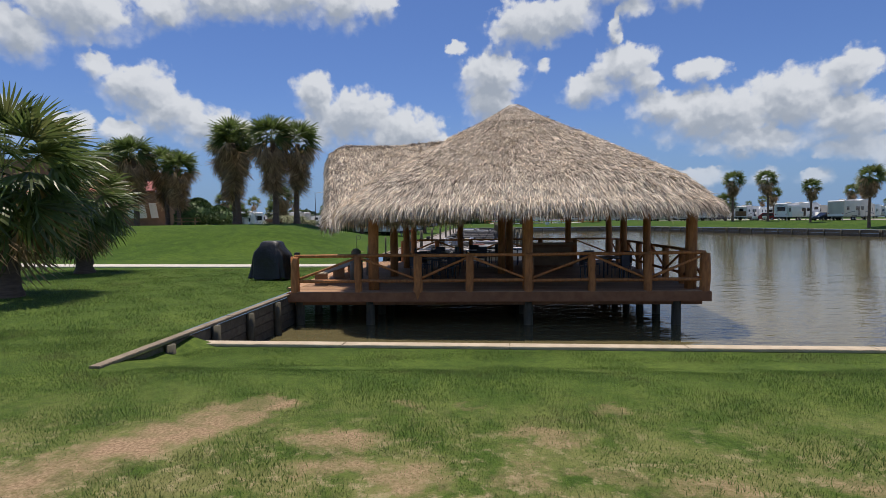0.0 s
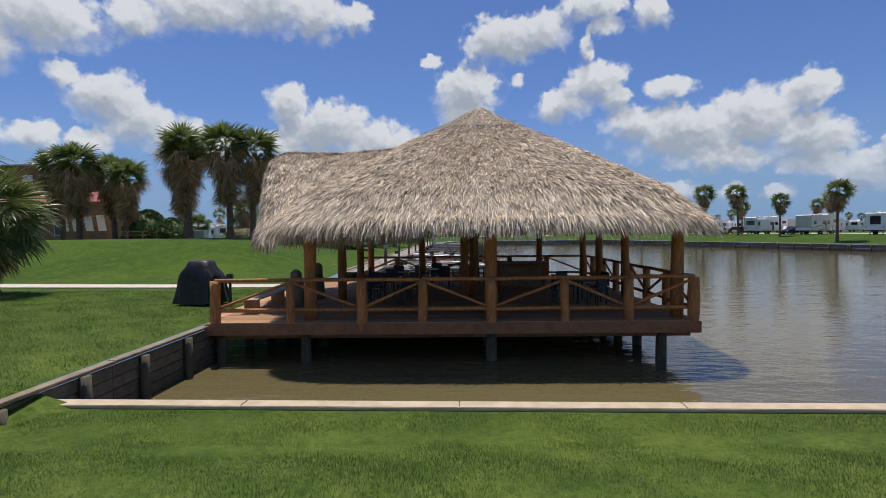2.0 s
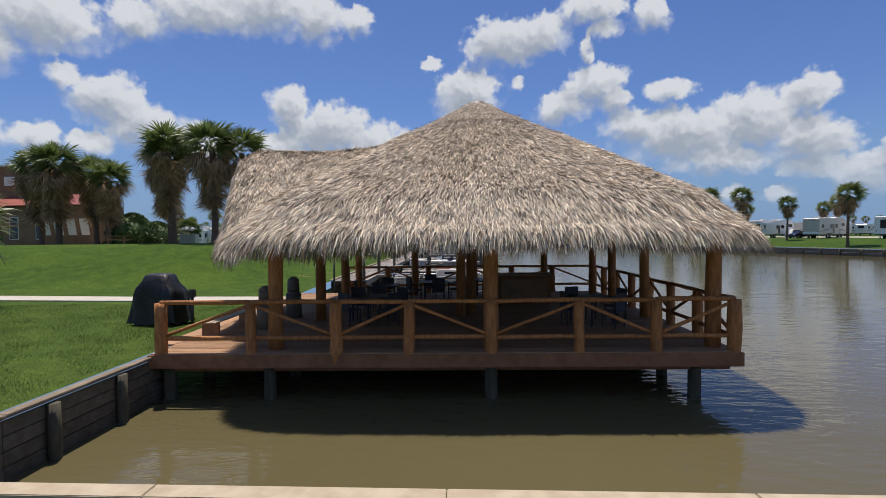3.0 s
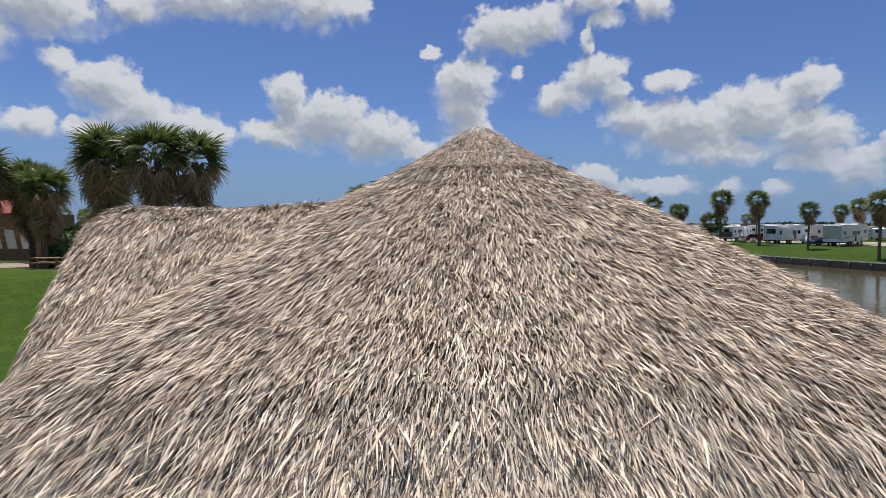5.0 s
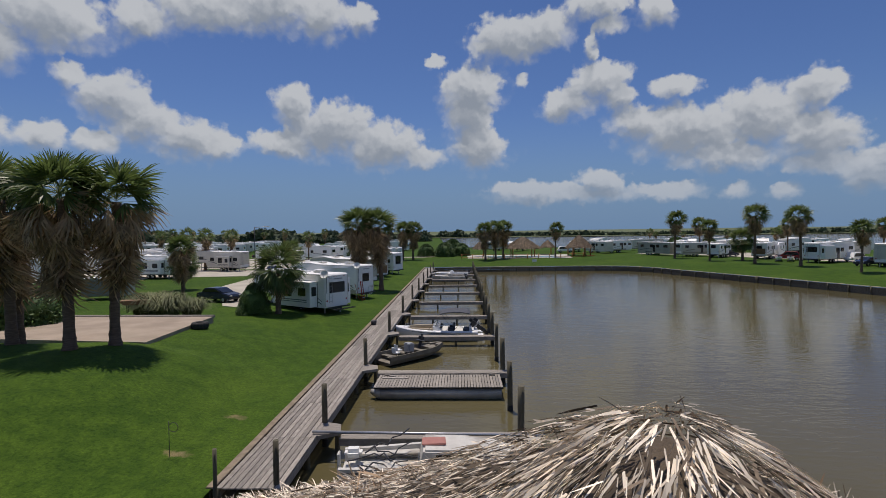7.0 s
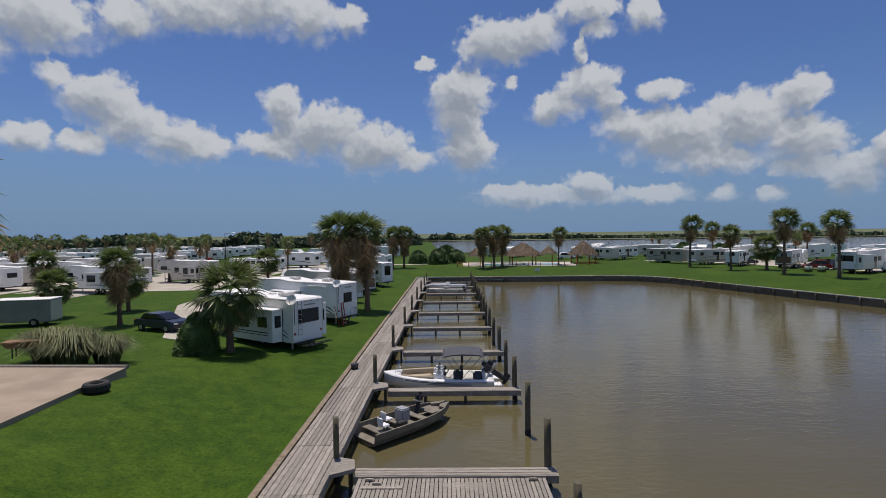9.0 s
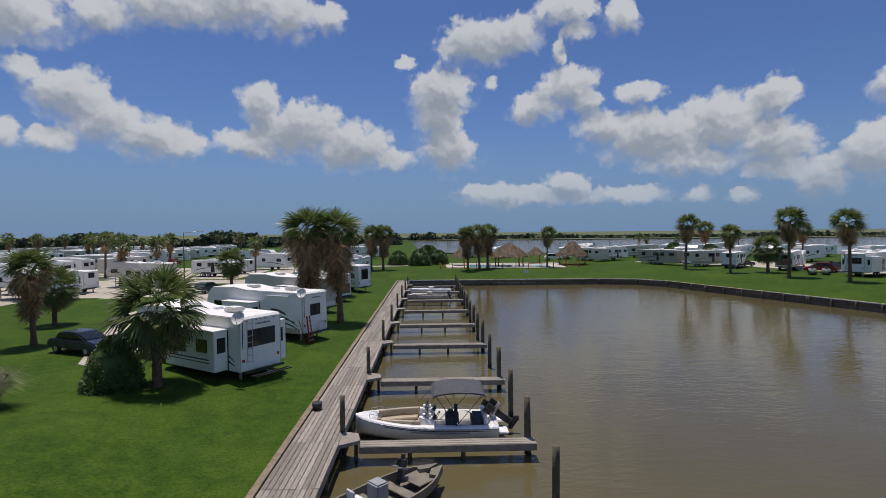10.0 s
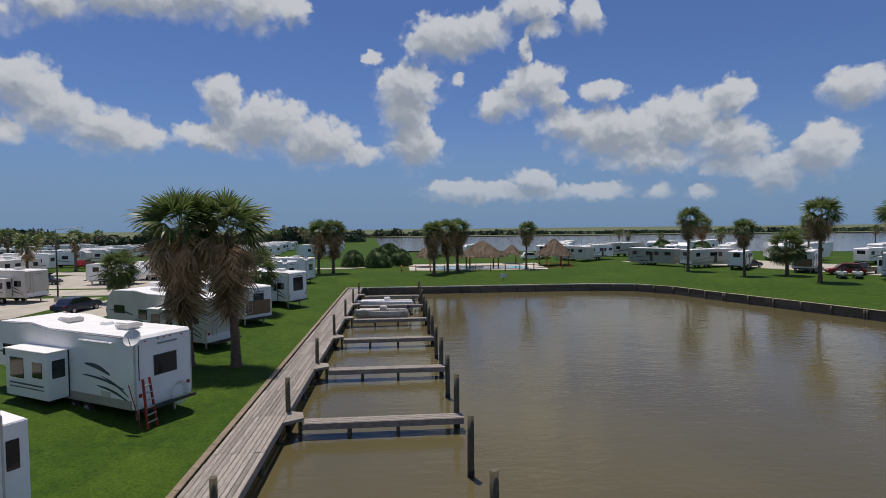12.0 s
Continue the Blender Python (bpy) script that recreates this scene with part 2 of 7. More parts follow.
M = {
    "deck": surf("deck_boards", (0.26, 0.15, 0.085), (0.43, 0.27, 0.155), 3, 40, 0.75, spec=0.2, random=0.18, stretch=(1, 8, 1)),
    "log": surf("peeled_log", (0.25, 0.095, 0.03), (0.56, 0.245, 0.08), 5, 40, 0.6, spec=0.3, random=0.15, stretch=(3, 3, 0.6), bump=0.3),
    "fascia": surf("fascia_board", (0.21, 0.095, 0.045), (0.34, 0.165, 0.08), 4, 40, 0.75, spec=0.2),
    "grey_wood": surf("weathered_boards", (0.17, 0.15, 0.127), (0.36, 0.325, 0.28), 4, 45, 0.8, random=0.28, stretch=(6, 0.7, 1), bump=0.25),
    "dock_wood": surf("dock_boards", (0.18, 0.16, 0.136), (0.37, 0.335, 0.285), 4, 45, 0.8, random=0.15, stretch=(0.7, 6, 1), bump=0.25),
    "pile": surf("tarred_pile", (0.055, 0.05, 0.03), (0.13, 0.115, 0.075), 4, 30, 0.8, random=0.15, stretch=(3, 3, 0.7), bump=0.3),
    "wall_board": surf("bulkhead_board", (0.085, 0.068, 0.045), (0.19, 0.158, 0.112), 3, 30, 0.85, random=0.2, stretch=(2, 0.5, 2), bump=0.3),
    "cap": surf("bulkhead_cap", (0.36, 0.29, 0.19), (0.53, 0.45, 0.32), 3, 40, 0.8, stretch=(1, 1, 1), bump=0.2),
    "cap_old": surf("worn_cap", (0.15, 0.115, 0.075), (0.30, 0.24, 0.165), 3, 40, 0.85, bump=0.3),
    "concrete": surf("concrete", (0.42, 0.39, 0.33), (0.60, 0.56, 0.48), 1.2, 30, 0.85, bump=0.1, third=(0.5, 0.47, 0.41)),
    "pad": surf("stained_concrete", (0.24, 0.19, 0.14), (0.42, 0.34, 0.26), 0.5, 20, 0.85, bump=0.1, third=(0.33, 0.27, 0.2)),
    # packed thatch, coloured dark to paint in the shade of gaps between strips
    "shaded_thatch_base": surf("packed_thatch", (0.06, 0.045, 0.03), (0.15, 0.115, 0.08), 4, 60, 0.9, bump=0.5),
    # older brown thatch; on the main roof also dark strips painted as gap shade
    "thatch_old_and_gap": surf("matted_and_gap_thatch", (0.10, 0.075, 0.05), (0.34, 0.265, 0.19), 2.5, 14, 0.7, island=0.75, bump=0.0, spec=0.2, third=(0.26, 0.17, 0.095), thin_share=0.08),
    "thatch": surf("palm_thatch", (0.54, 0.44, 0.325), (0.96, 0.86, 0.70), 4.0, 14, 0.55, island=0.62, bump=0.0, spec=0.4, third=(0.70, 0.60, 0.47), thin_share=0.1),
    "frond": surf("green_frond", (0.062, 0.10, 0.025), (0.155, 0.205, 0.06), 1.3, 9, 0.42, island=0.4, bump=0.0, spec=0.5, third=(0.17, 0.175, 0.06), thin_share=0.42),
    "frond_dry": surf("dry_frond", (0.22, 0.15, 0.08), (0.58, 0.43, 0.26), 1.6, 9, 0.75, island=0.45, bump=0.0, spec=0.2, thin_share=0.48),
    "trunk": surf("palm_trunk", (0.08, 0.052, 0.035), (0.22, 0.15, 0.10), 3, 25, 0.9, stretch=(1, 1, 5), bump=0.6, dist=0.05),
    "leaf": surf("shrub_leaf", (0.045, 0.09, 0.02), (0.115, 0.185, 0.045), 1.5, 9, 0.6, island=0.4, bump=0.0),
    "reed": surf("ornamental_grass", (0.06, 0.08, 0.03), (0.17, 0.18, 0.075), 1, 6, 0.7, island=0.35, bump=0.0),
    "far_tree": surf("far_wood", (0.06, 0.085, 0.05), (0.13, 0.16, 0.085), 0.12, 1.1, 0.9, bump=0.0, island=0.35),
    "blade": surf("grass_blade", (0.07, 0.135, 0.025), (0.19, 0.27, 0.065), 2.2, 9, 0.55, island=0.6, bump=0.0, third=(0.18, 0.20, 0.07), thin_share=0.45),
    "white": surf("rv_shell", (0.83, 0.825, 0.80), (0.91, 0.905, 0.88), 0.8, 12, 0.35, bump=0.02, spec=0.5),
    "roof_white": surf("rv_membrane", (0.74, 0.74, 0.72), (0.88, 0.88, 0.86), 1.2, 14, 0.6, bump=0.05),
    "cream": surf("rv_cream", (0.55, 0.52, 0.45), (0.66, 0.63, 0.56), 0.8, 12, 0.4, bump=0.02),
    "beige": surf("rv_beige", (0.34, 0.31, 0.26), (0.44, 0.41, 0.34), 0.8, 12, 0.45, bump=0.02),
    "grey_rv": surf("rv_grey", (0.25, 0.26, 0.27), (0.36, 0.37, 0.38), 0.8, 12, 0.4, bump=0.02),
    "stripe": surf("rv_stripe", (0.03, 0.045, 0.06), (0.06, 0.08, 0.10), 2, 20, 0.4, bump=0.0),
    "stripe_tan": surf("rv_stripe_tan", (0.22, 0.18, 0.13), (0.30, 0.25, 0.19), 2, 20, 0.4, bump=0.0),
    "dark": surf("dark_plastic", (0.018, 0.018, 0.02), (0.05, 0.05, 0.055), 5, 40, 0.5, bump=0.05),
    "rubber": surf("tyre_rubber", (0.012, 0.012, 0.012), (0.035, 0.033, 0.03), 5, 40, 0.8, bump=0.1),
    "metal": surf("bare_metal", (0.35, 0.35, 0.36), (0.55, 0.55, 0.56), 3, 40, 0.45, metal=0.7, bump=0.05),
    "drab": surf("drab_paint", (0.13, 0.115, 0.085), (0.24, 0.215, 0.17), 2, 20, 0.7, bump=0.08),
    "alu": surf("dull_aluminium", (0.30, 0.29, 0.26), (0.44, 0.42, 0.38), 2, 20, 0.55, metal=0.4, bump=0.05),
    "window": glassy("window_glass", (0.015, 0.017, 0.02)),
    "red": surf("red_plastic", (0.28, 0.02, 0.015), (0.42, 0.035, 0.025), 3, 20, 0.4, bump=0.0),
    "faded_red": surf("faded_red", (0.30, 0.12, 0.10), (0.42, 0.19, 0.15), 3, 20, 0.6, bump=0.0),
    "navy": surf("car_navy", (0.015, 0.02, 0.045), (0.03, 0.04, 0.075), 1, 8, 0.22, bump=0.0),
    "red_car": surf("car_red", (0.25, 0.02, 0.02), (0.33, 0.03, 0.03), 1, 8, 0.25, bump=0.0),
    "black_car": surf("car_black", (0.012, 0.012, 0.014), (0.03, 0.03, 0.032), 1, 8, 0.25, bump=0.0),
    "cover": surf("vinyl_cover", (0.006, 0.006, 0.007), (0.02, 0.02, 0.022), 3, 30, 0.42, bump=0.5, bump_scale=5, dist=0.08),
    "gel": surf("boat_gelcoat", (0.80, 0.805, 0.80), (0.90, 0.90, 0.89), 1, 10, 0.3, bump=0.0),
    "old_gel": surf("weathered_gelcoat", (0.48, 0.46, 0.41), (0.68, 0.66, 0.60), 2, 14, 0.5, bump=0.05, third=(0.36, 0.33, 0.28)),
    "seat": surf("tan_vinyl", (0.36, 0.29, 0.19), (0.48, 0.40, 0.28), 3, 30, 0.5, bump=0.05),
    "canvas": surf("grey_canvas", (0.045, 0.048, 0.058), (0.085, 0.09, 0.105), 4, 50, 0.8, bump=0.1),
    "brick": surf("brown_stucco", (0.19, 0.11, 0.06), (0.30, 0.18, 0.10), 1.2, 20, 0.85, bump=0.1),
    "red_roof": surf("red_metal_roof", (0.26, 0.06, 0.04), (0.36, 0.10, 0.065), 1, 15, 0.5, bump=0.05),
    "earth": surf("bare_earth", (0.22, 0.15, 0.09), (0.38, 0.28, 0.18), 2, 18, 0.95, bump=0.3),
    "gravel": surf("pale_gravel", (0.34, 0.31, 0.25), (0.50, 0.46, 0.38), 0.4, 12, 0.9, bump=0.2, coords="Object"),
    "pool": glassy("pool_water", (0.05, 0.35, 0.48), 0.05),
    "green_plastic": surf("lime_plastic", (0.06, 0.35, 0.08), (0.10, 0.5, 0.14), 2, 20, 0.4, bump=0.0),
    "sign": surf("sign_white", (0.7, 0.7, 0.66), (0.8, 0.8, 0.76), 3, 20, 0.5, bump=0.0),
}


def ground_material():
    m = bpy.data.materials.new("lawn")
    m.use_nodes = True
    t = m.node_tree
    bsdf = t.nodes["Principled BSDF"]
    geo = nd(t, "ShaderNodeNewGeometry")
    pos = geo.outputs["Position"]
    big, mid, fine = noise_tex(t, pos, 0.16, 4.0), noise_tex(t, pos, 1.3, 5.0, 0.6), noise_tex(t, pos, 26.0, 4.0, 0.7)
    green = mixc(t, ramp(t, mid.outputs["Fac"], 0.3, 0.7), (0.052, 0.092, 0.014), (0.094, 0.142, 0.025))
    green = mixc(t, mth(t, "MULTIPLY", ramp(t, big.outputs["Fac"], 0.45, 0.7), 0.55), green, (0.125, 0.168, 0.032))
    green = mixc(t, mth(t, "MULTIPLY", ramp(t, fine.outputs["Fac"], 0.45, 0.75), 0.6), green, (0.02, 0.045, 0.008))
    tuft = noise_tex(t, pos, 7.0, 5.0, 0.75)
    green = mixc(t, mth(t, "MULTIPLY", ramp(t, tuft.outputs["Fac"], 0.44, 0.62), 0.7), green, mixc(t, 1.0, green, (0.42, 0.52, 0.45), "MULTIPLY"))
    green = mixc(t, mth(t, "MULTIPLY", ramp(t, noise_tex(t, pos, 11.0, 5.0, 0.75).outputs["Fac"], 0.52, 0.66), 0.6), green, mixc(t, 1.0, green, (1.75, 1.55, 1.6), "MULTIPLY"))
    green = mixc(t, 1.0, green, (1.08, 1.06, 1.0), "MULTIPLY")
    sepp = nd(t, "ShaderNodeSeparateXYZ")
    t.links.new(pos, sepp.inputs[0])
    lush = ramp(t, sepp.outputs[1], -17, 16)            # the park behind is watered, the front lawn is dry
    green = mixc(t, lush, green, mixc(t, 1.0, green, (0.63, 0.785, 0.38), "MULTIPLY"))
    green = mixc(t, ramp(t, sepp.outputs[1], 22, 52), green, mixc(t, 1.0, green, (0.9, 0.93, 0.9), "MULTIPLY"))
    worn = mth(t, "MULTIPLY", mth(t, "SUBTRACT", 1.0, ramp(t, sepp.outputs[1], -19.0, -14.5)), ramp(t, mid.outputs["Fac"], 0.38, 0.62))
    green = mixc(t, mth(t, "MULTIPLY", worn, 0.7), green, (0.20, 0.18, 0.075))
    dry = mixc(t, ramp(t, fine.outputs["Fac"], 0.3, 0.7), (0.17, 0.11, 0.06), (0.40, 0.285, 0.175))
    straw = mth(t, "MULTIPLY", mth(t, "SUBTRACT", 1.0, ramp(t, sepp.outputs[1], -18.6, -15.6)), ramp(t, noise_tex(t, pos, 4.5, 6.0, 0.75).outputs["Fac"], 0.5, 0.64))
    green = mixc(t, mth(t, "MULTIPLY", straw, 0.7), green, (0.36, 0.29, 0.17))
    best = None
    wob = vmt(t, "SCALE", vmt(t, "SUBTRACT", noise_tex(t, pos, 1.7, 6.0, 0.7).outputs["Color"], (0.5, 0.5, 0.5)).outputs[0], scale=1.3).outputs[0]
    p = vmt(t, "ADD", pos, wob).outputs[0]
    for x, y, rx, ry, amount in BARE:
        d = vmt(t, "MULTIPLY", vmt(t, "SUBTRACT", p, (x, y, 0)).outputs[0], (1 / rx, 1 / ry, 0)).outputs[0]
        v = mth(t, "MULTIPLY", ramp(t, mth(t, "SUBTRACT", 1.0, vmt(t, "LENGTH", d).outputs["Value"]), -0.1, 0.6), amount)
        best = v if best is None else mth(t, "MAXIMUM", best, v)
    best = mth(t, "MULTIPLY", best, mth(t, "MULTIPLY_ADD", ramp(t, mid.outputs["Fac"], 0.35, 0.6), 0.6, 0.4))
    col = mixc(t, best, green, dry)
    t.links.new(col, bsdf.inputs["Base Color"])
    bsdf.inputs["Roughness"].default_value = 0.9
    bsdf.inputs["Specular IOR Level"].default_value = 0.15
    b = nd(t, "ShaderNodeBump")
    b.inputs["Strength"].default_value, b.inputs["Distance"].default_value = 0.5, 0.05
    t.links.new(fine.outputs["Fac"], b.inputs["Height"])
    t.links.new(b.outputs[0], bsdf.inputs["Normal"])
    return m


# bare patches of the front lawn: x, y, half length, half width, strength
BARE = ((-3.28, -16.12, 0.74, 0.30, 0.90), (-3.51, -16.62, 0.68, 0.43, 1.00), (-3.87, -17.11, 0.68, 0.41, 1.00), (-4.18, -17.52, 0.74, 0.38, 1.00), (-4.63, -18.19, 0.81, 0.61, 1.00), (-2.02, -17.20, 0.68, 0.34, 0.85),
        (-1.71, -17.74, 0.61, 0.30, 0.80), (-1.03, -18.01, 0.41, 0.41, 0.70), (-0.08, -17.97, 0.41, 0.34, 0.70), (0.23, -17.02, 0.74, 0.24, 0.60), (1.13, -16.21, 0.27, 0.24, 0.60), (0.72, -17.92, 0.41, 0.24, 0.60),
        (1.49, -18.10, 0.54, 0.30, 0.70), (2.75, -17.92, 0.47, 0.27, 0.60), (-1.39, -16.12, 0.20, 0.20, 0.50), (-0.67, -16.12, 0.20, 0.14, 0.50), (-9.30, 15.40, 0.50, 0.30, 0.60), (-8.80, 19.00, 0.50, 0.25, 0.60))
M["lawn"] = ground_material()


def water_material(name, base, ripple, dist):
    m = bpy.data.materials.new(name)
    m.use_nodes = True
    t = m.node_tree
    bsdf = t.nodes["Principled BSDF"]
    geo = nd(t, "ShaderNodeNewGeometry")
    pos = geo.outputs["Position"]
    big = noise_tex(t, pos, 0.05, 3.0)
    col = mixc(t, ramp(t, big.outputs["Fac"], 0.3, 0.7), base, [c * 1.25 for c in base])
    t.links.new(col, bsdf.inputs["Base Color"])
    bsdf.inputs["Roughness"].default_value = 0.06
    bsdf.inputs["IOR"].default_value = 1.33
    st = vmt(t, "MULTIPLY", pos, (0.8, 1.6, 1)).outputs[0]
    a, c = noise_tex(t, st, ripple, 3.0, 0.55), noise_tex(t, st, ripple * 0.27, 2.0, 0.5)
    b = nd(t, "ShaderNodeBump")
    b.inputs["Strength"].default_value, b.inputs["Distance"].default_value = 1.0, dist
    t.links.new(mth(t, "ADD", a.outputs["Fac"], mth(t, "MULTIPLY", c.outputs["Fac"], 1.6)), b.inputs["Height"])
    t.links.new(b.outputs[0], bsdf.inputs["Normal"])
    return m


M["water"] = water_material("murky_water", (0.096, 0.083, 0.04), 2.0, 0.018)
M["lake"] = water_material("lake_water", (0.16, 0.15, 0.12), 0.8, 0.12)


# ---------------------------------------------------------------- building helpers
def part(name, bm, mat, parent=None, label="", smooth=False):
    me = bpy.data.meshes.new(name)
    if smooth:
        for f in bm.faces:
            f.smooth = True
    bm.to_mesh(me)
    bm.free()
    me.materials.append(mat)
    ob = new(name, me)
    ob.parent = parent
    if label:
        ob["label"] = label
    return ob


def thing(name, m, label, category, group="", kind=""):
    ob = new(name)
    ob.matrix_world = m
    return tagged(ob, label, category, group, kind)


def share(name, me, parent, m, label=""):
    ob = new(name, me)
    ob.parent = parent
    ob.matrix_local = m
    if label:
        ob["label"] = label
    return ob


def box(bm, c, s, bevel=0.0, m=None, taper=1.0):
    """A box round c of size s, with bevelled edges; taper: size of its top."""
    r = bmesh.ops.create_cube(bm, size=1.0)
    vs = r["verts"]
    for v in vs:
        k = taper if v.co.z > 0 else 1.0
        v.co = Vector((v.co.x * s[0] * k, v.co.y * s[1] * k, v.co.z * s[2]))
    if bevel:
        es = list({e for v in vs for e in v.link_edges})
        out = bmesh.ops.bevel(bm, geom=es, offset=min(bevel, 0.45 * min(s)), segments=2, affect="EDGES")
        vs = list({v for f in out["faces"] for v in f.verts} | {v for v in vs if v.is_valid})
    for v in vs:
        v.co += Vector(c)
    if m is not None:
        for v in vs:
            v.co = m @ v.co
    return bm


def boxes(*items):
    bm = bmesh.new()
    for it in items:
        box(bm, *it)
    return bm


def tube(bm, a, b, r0, r1=None, n=8, wobble=0.0):
    """A tapered round bar from a to b."""
    a, b = Vector(a), Vector(b)
    r1 = r0 if r1 is None else r1
    steps = 5 if wobble else 1
    turn = (b - a).to_track_quat("Z", "Y").to_matrix()
    rings = []
    for i in range(steps + 1):
        k = i / steps
        c = a.lerp(b, k)
        r = (r0 + (r1 - r0) * k) * (1 + wobble * random.uniform(-1, 1))
        if wobble and 0 < i < steps:
            c = c + turn @ Vector((random.uniform(-1, 1), random.uniform(-1, 1), 0)) * wobble * r0
        rings.append([bm.verts.new(c + turn @ Vector((math.cos(2 * math.pi * j / n), math.sin(2 * math.pi * j / n), 0)) * r) for j in range(n)])
    for i in range(steps):
        for j in range(n):
            f = bm.faces.new((rings[i][j], rings[i][(j + 1) % n], rings[i + 1][(j + 1) % n], rings[i + 1][j]))
            f.smooth = True
    bm.faces.new(rings[0][::-1]), bm.faces.new(rings[-1])
    return bm


def prism(bm, outline, y0, y1, bevel=0.0):
    """An outline in x, z pulled from y0 to y1."""
    a = [bm.verts.new((x, y0, z)) for x, z in outline]
    b = [bm.verts.new((x, y1, z)) for x, z in outline]
    n = len(outline)
    fs = [bm.faces.new(a), bm.faces.new(b[::-1])]
    for i in range(n):
        fs.append(bm.faces.new((a[(i + 1) % n], a[i], b[i], b[(i + 1) % n])))
    bmesh.ops.recalc_face_normals(bm, faces=fs)
    if bevel:
        bmesh.ops.bevel(bm, geom=[e for e in bm.edges if e.verts[0] in a + b], offset=bevel, segments=2, affect="EDGES")
    return bm


def raw_mesh(name, verts, faces, mat, smooth=False):
    """A mesh out of arrays: verts n x 3, faces m x k."""
    me = bpy.data.meshes.new(name)
    faces = np.asarray(faces, dtype=np.int32)
    k = faces.shape[1]
    me.vertices.add(len(verts)), me.loops.add(faces.size), me.polygons.add(len(faces))
    me.vertices.foreach_set("co", np.asarray(verts, dtype=np.float32).ravel())
    me.loops.foreach_set("vertex_index", faces.ravel())
    me.polygons.foreach_set("loop_start", np.arange(0, faces.size, k, dtype=np.int32))
    if smooth:
        me.polygons.foreach_set("use_smooth", np.ones(len(faces), dtype=bool))
    me.update(calc_edges=True)
    me.materials.append(mat)
    return me


def strips(points, width, side):
    """Ribbons: points n x s x 3 along each, width n x s, side n x 3. Returns verts and quads."""
    n, s, _ = points.shape
    off = side[:, None, :] * (width[:, :, None] * 0.5)
    verts = np.stack((points - off, points + off), axis=2).reshape(-1, 3)
    base = (np.arange(n) * s * 2)[:, None] + (np.arange(s - 1) * 2)[None, :]
    quads = np.stack((base, base + 1, base + 3, base + 2), axis=-1).reshape(-1, 4)
    return verts, quads


def smooth01(v):
    v = np.clip(v, 0, 1)
    return v * v * (3 - 2 * v)


# ---------------------------------------------------------------- ground, water, bulkheads
WATER_Z = -1.0
BASIN = ((-6.9, -11.85), (7.0, -12.22), (30.0, -12.9), (100.0, -15.0), (98.0, -10.0), (76.0, 0.0), (55.0, 55.0), (45.5, 80.0), (40.0, 94.0), (37.5, 101.5), (34.0, 105.6),
         (28.0, 107.3), (-7.3, 108.0), (-7.3, 60.0), (-7.25, 20.0), (-7.0, 6.5), (-6.85, -5.5))


def ground_height(x, y):
    """The lie of the land: flat at the basin's edge, a lawn mound by the clubhouse, low banks further off."""
    x, y = np.asarray(x, dtype=float), np.asarray(y, dtype=float)
    left = smooth01((-8.0 - x) / 9.0)
    mound = 2.15 * smooth01((y - 7.5) / 12.0) * (1 - 0.30 * smooth01((y - 23.8) / 2.6) - 0.40 * smooth01((y - 30.0) / 13.0))
    z = left * mound
    bank = smooth01((x - (77 - 0.4 * y)) / 14.0) * smooth01((y + 40) / 30.0)
    z = np.maximum(z, 1.0 * bank)
    z = np.maximum(z, 0.75 * smooth01((y - 109.0) / 14.0))
    z = z - 0.27 * smooth01((x + 6.85) / 0.4) * smooth01((y + 15.0) / 1.8) * smooth01((-9.0 - y) / 2.0)
    return z


def build_ground():
    pts = []
    for i, a in enumerate(BASIN):
        b = BASIN[(i + 1) % len(BASIN)]
        n = max(2, int(math.dist(a, b) / 0.9))
        for k in range(n):
            pts.append((a[0] + (b[0] - a[0]) * k / n, a[1] + (b[1] - a[1]) * k / n))
    pts = np.array(pts)
    c = np.array((12.0, 30.0))
    steps = [0.0, 0.004, 0.01, 0.02, 0.035, 0.05, 0.07, 0.09, 0.115, 0.14, 0.17, 0.2, 0.24, 0.28, 0.33, 0.38, 0.44, 0.5, 0.57, 0.65, 0.74, 0.85, 1.0, 1.2, 1.5, 2.0, 2.8, 4.0, 7.0, 14.0, 30.0, 60.0]
    rings = []
    for s in steps:
        q = c + (pts - c) * (1 + s)
        rings.append(np.column_stack((q, ground_height(q[:, 0], q[:, 1]))))
    verts = np.concatenate(rings)
    n = len(pts)
    i, j = np.meshgrid(np.arange(len(steps) - 1), np.arange(n), indexing="ij")
    j2 = (j + 1) % n
    quads = np.stack((i * n + j, (i + 1) * n + j, (i + 1) * n + j2, i * n + j2), axis=-1).reshape(-1, 4)
    ob = new("ground", raw_mesh("ground", verts, quads, M["lawn"], True))
    tagged(ob, "mown green lawn with bare sandy patches, running out to flat land", "lawn", kind="structure")


build_ground()
bm = bmesh.new()
bm.faces.new([bm.verts.new((x, y, WATER_Z)) for x, y in ((-8.5, -13), (110, -17), (110, -8), (60, 60), (42, 112), (-8.5, 112))])
tagged(part("water", bm, M["water"]), "murky olive brown marina water with wind ripples", "water", kind="structure")
bm = bmesh.new()
bm.faces.new([bm.verts.new((x, y, 1.08)) for x, y in ((-5, 205), (40, 190), (110, 168), (170, 130), (400, 40), (1500, -100), (2600, 300), (1500, 330), (400, 455), (-20, 500))])
tagged(part("far_water", bm, M["lake"]), "wide grey bay behind the caravan park", "water", kind="structure")


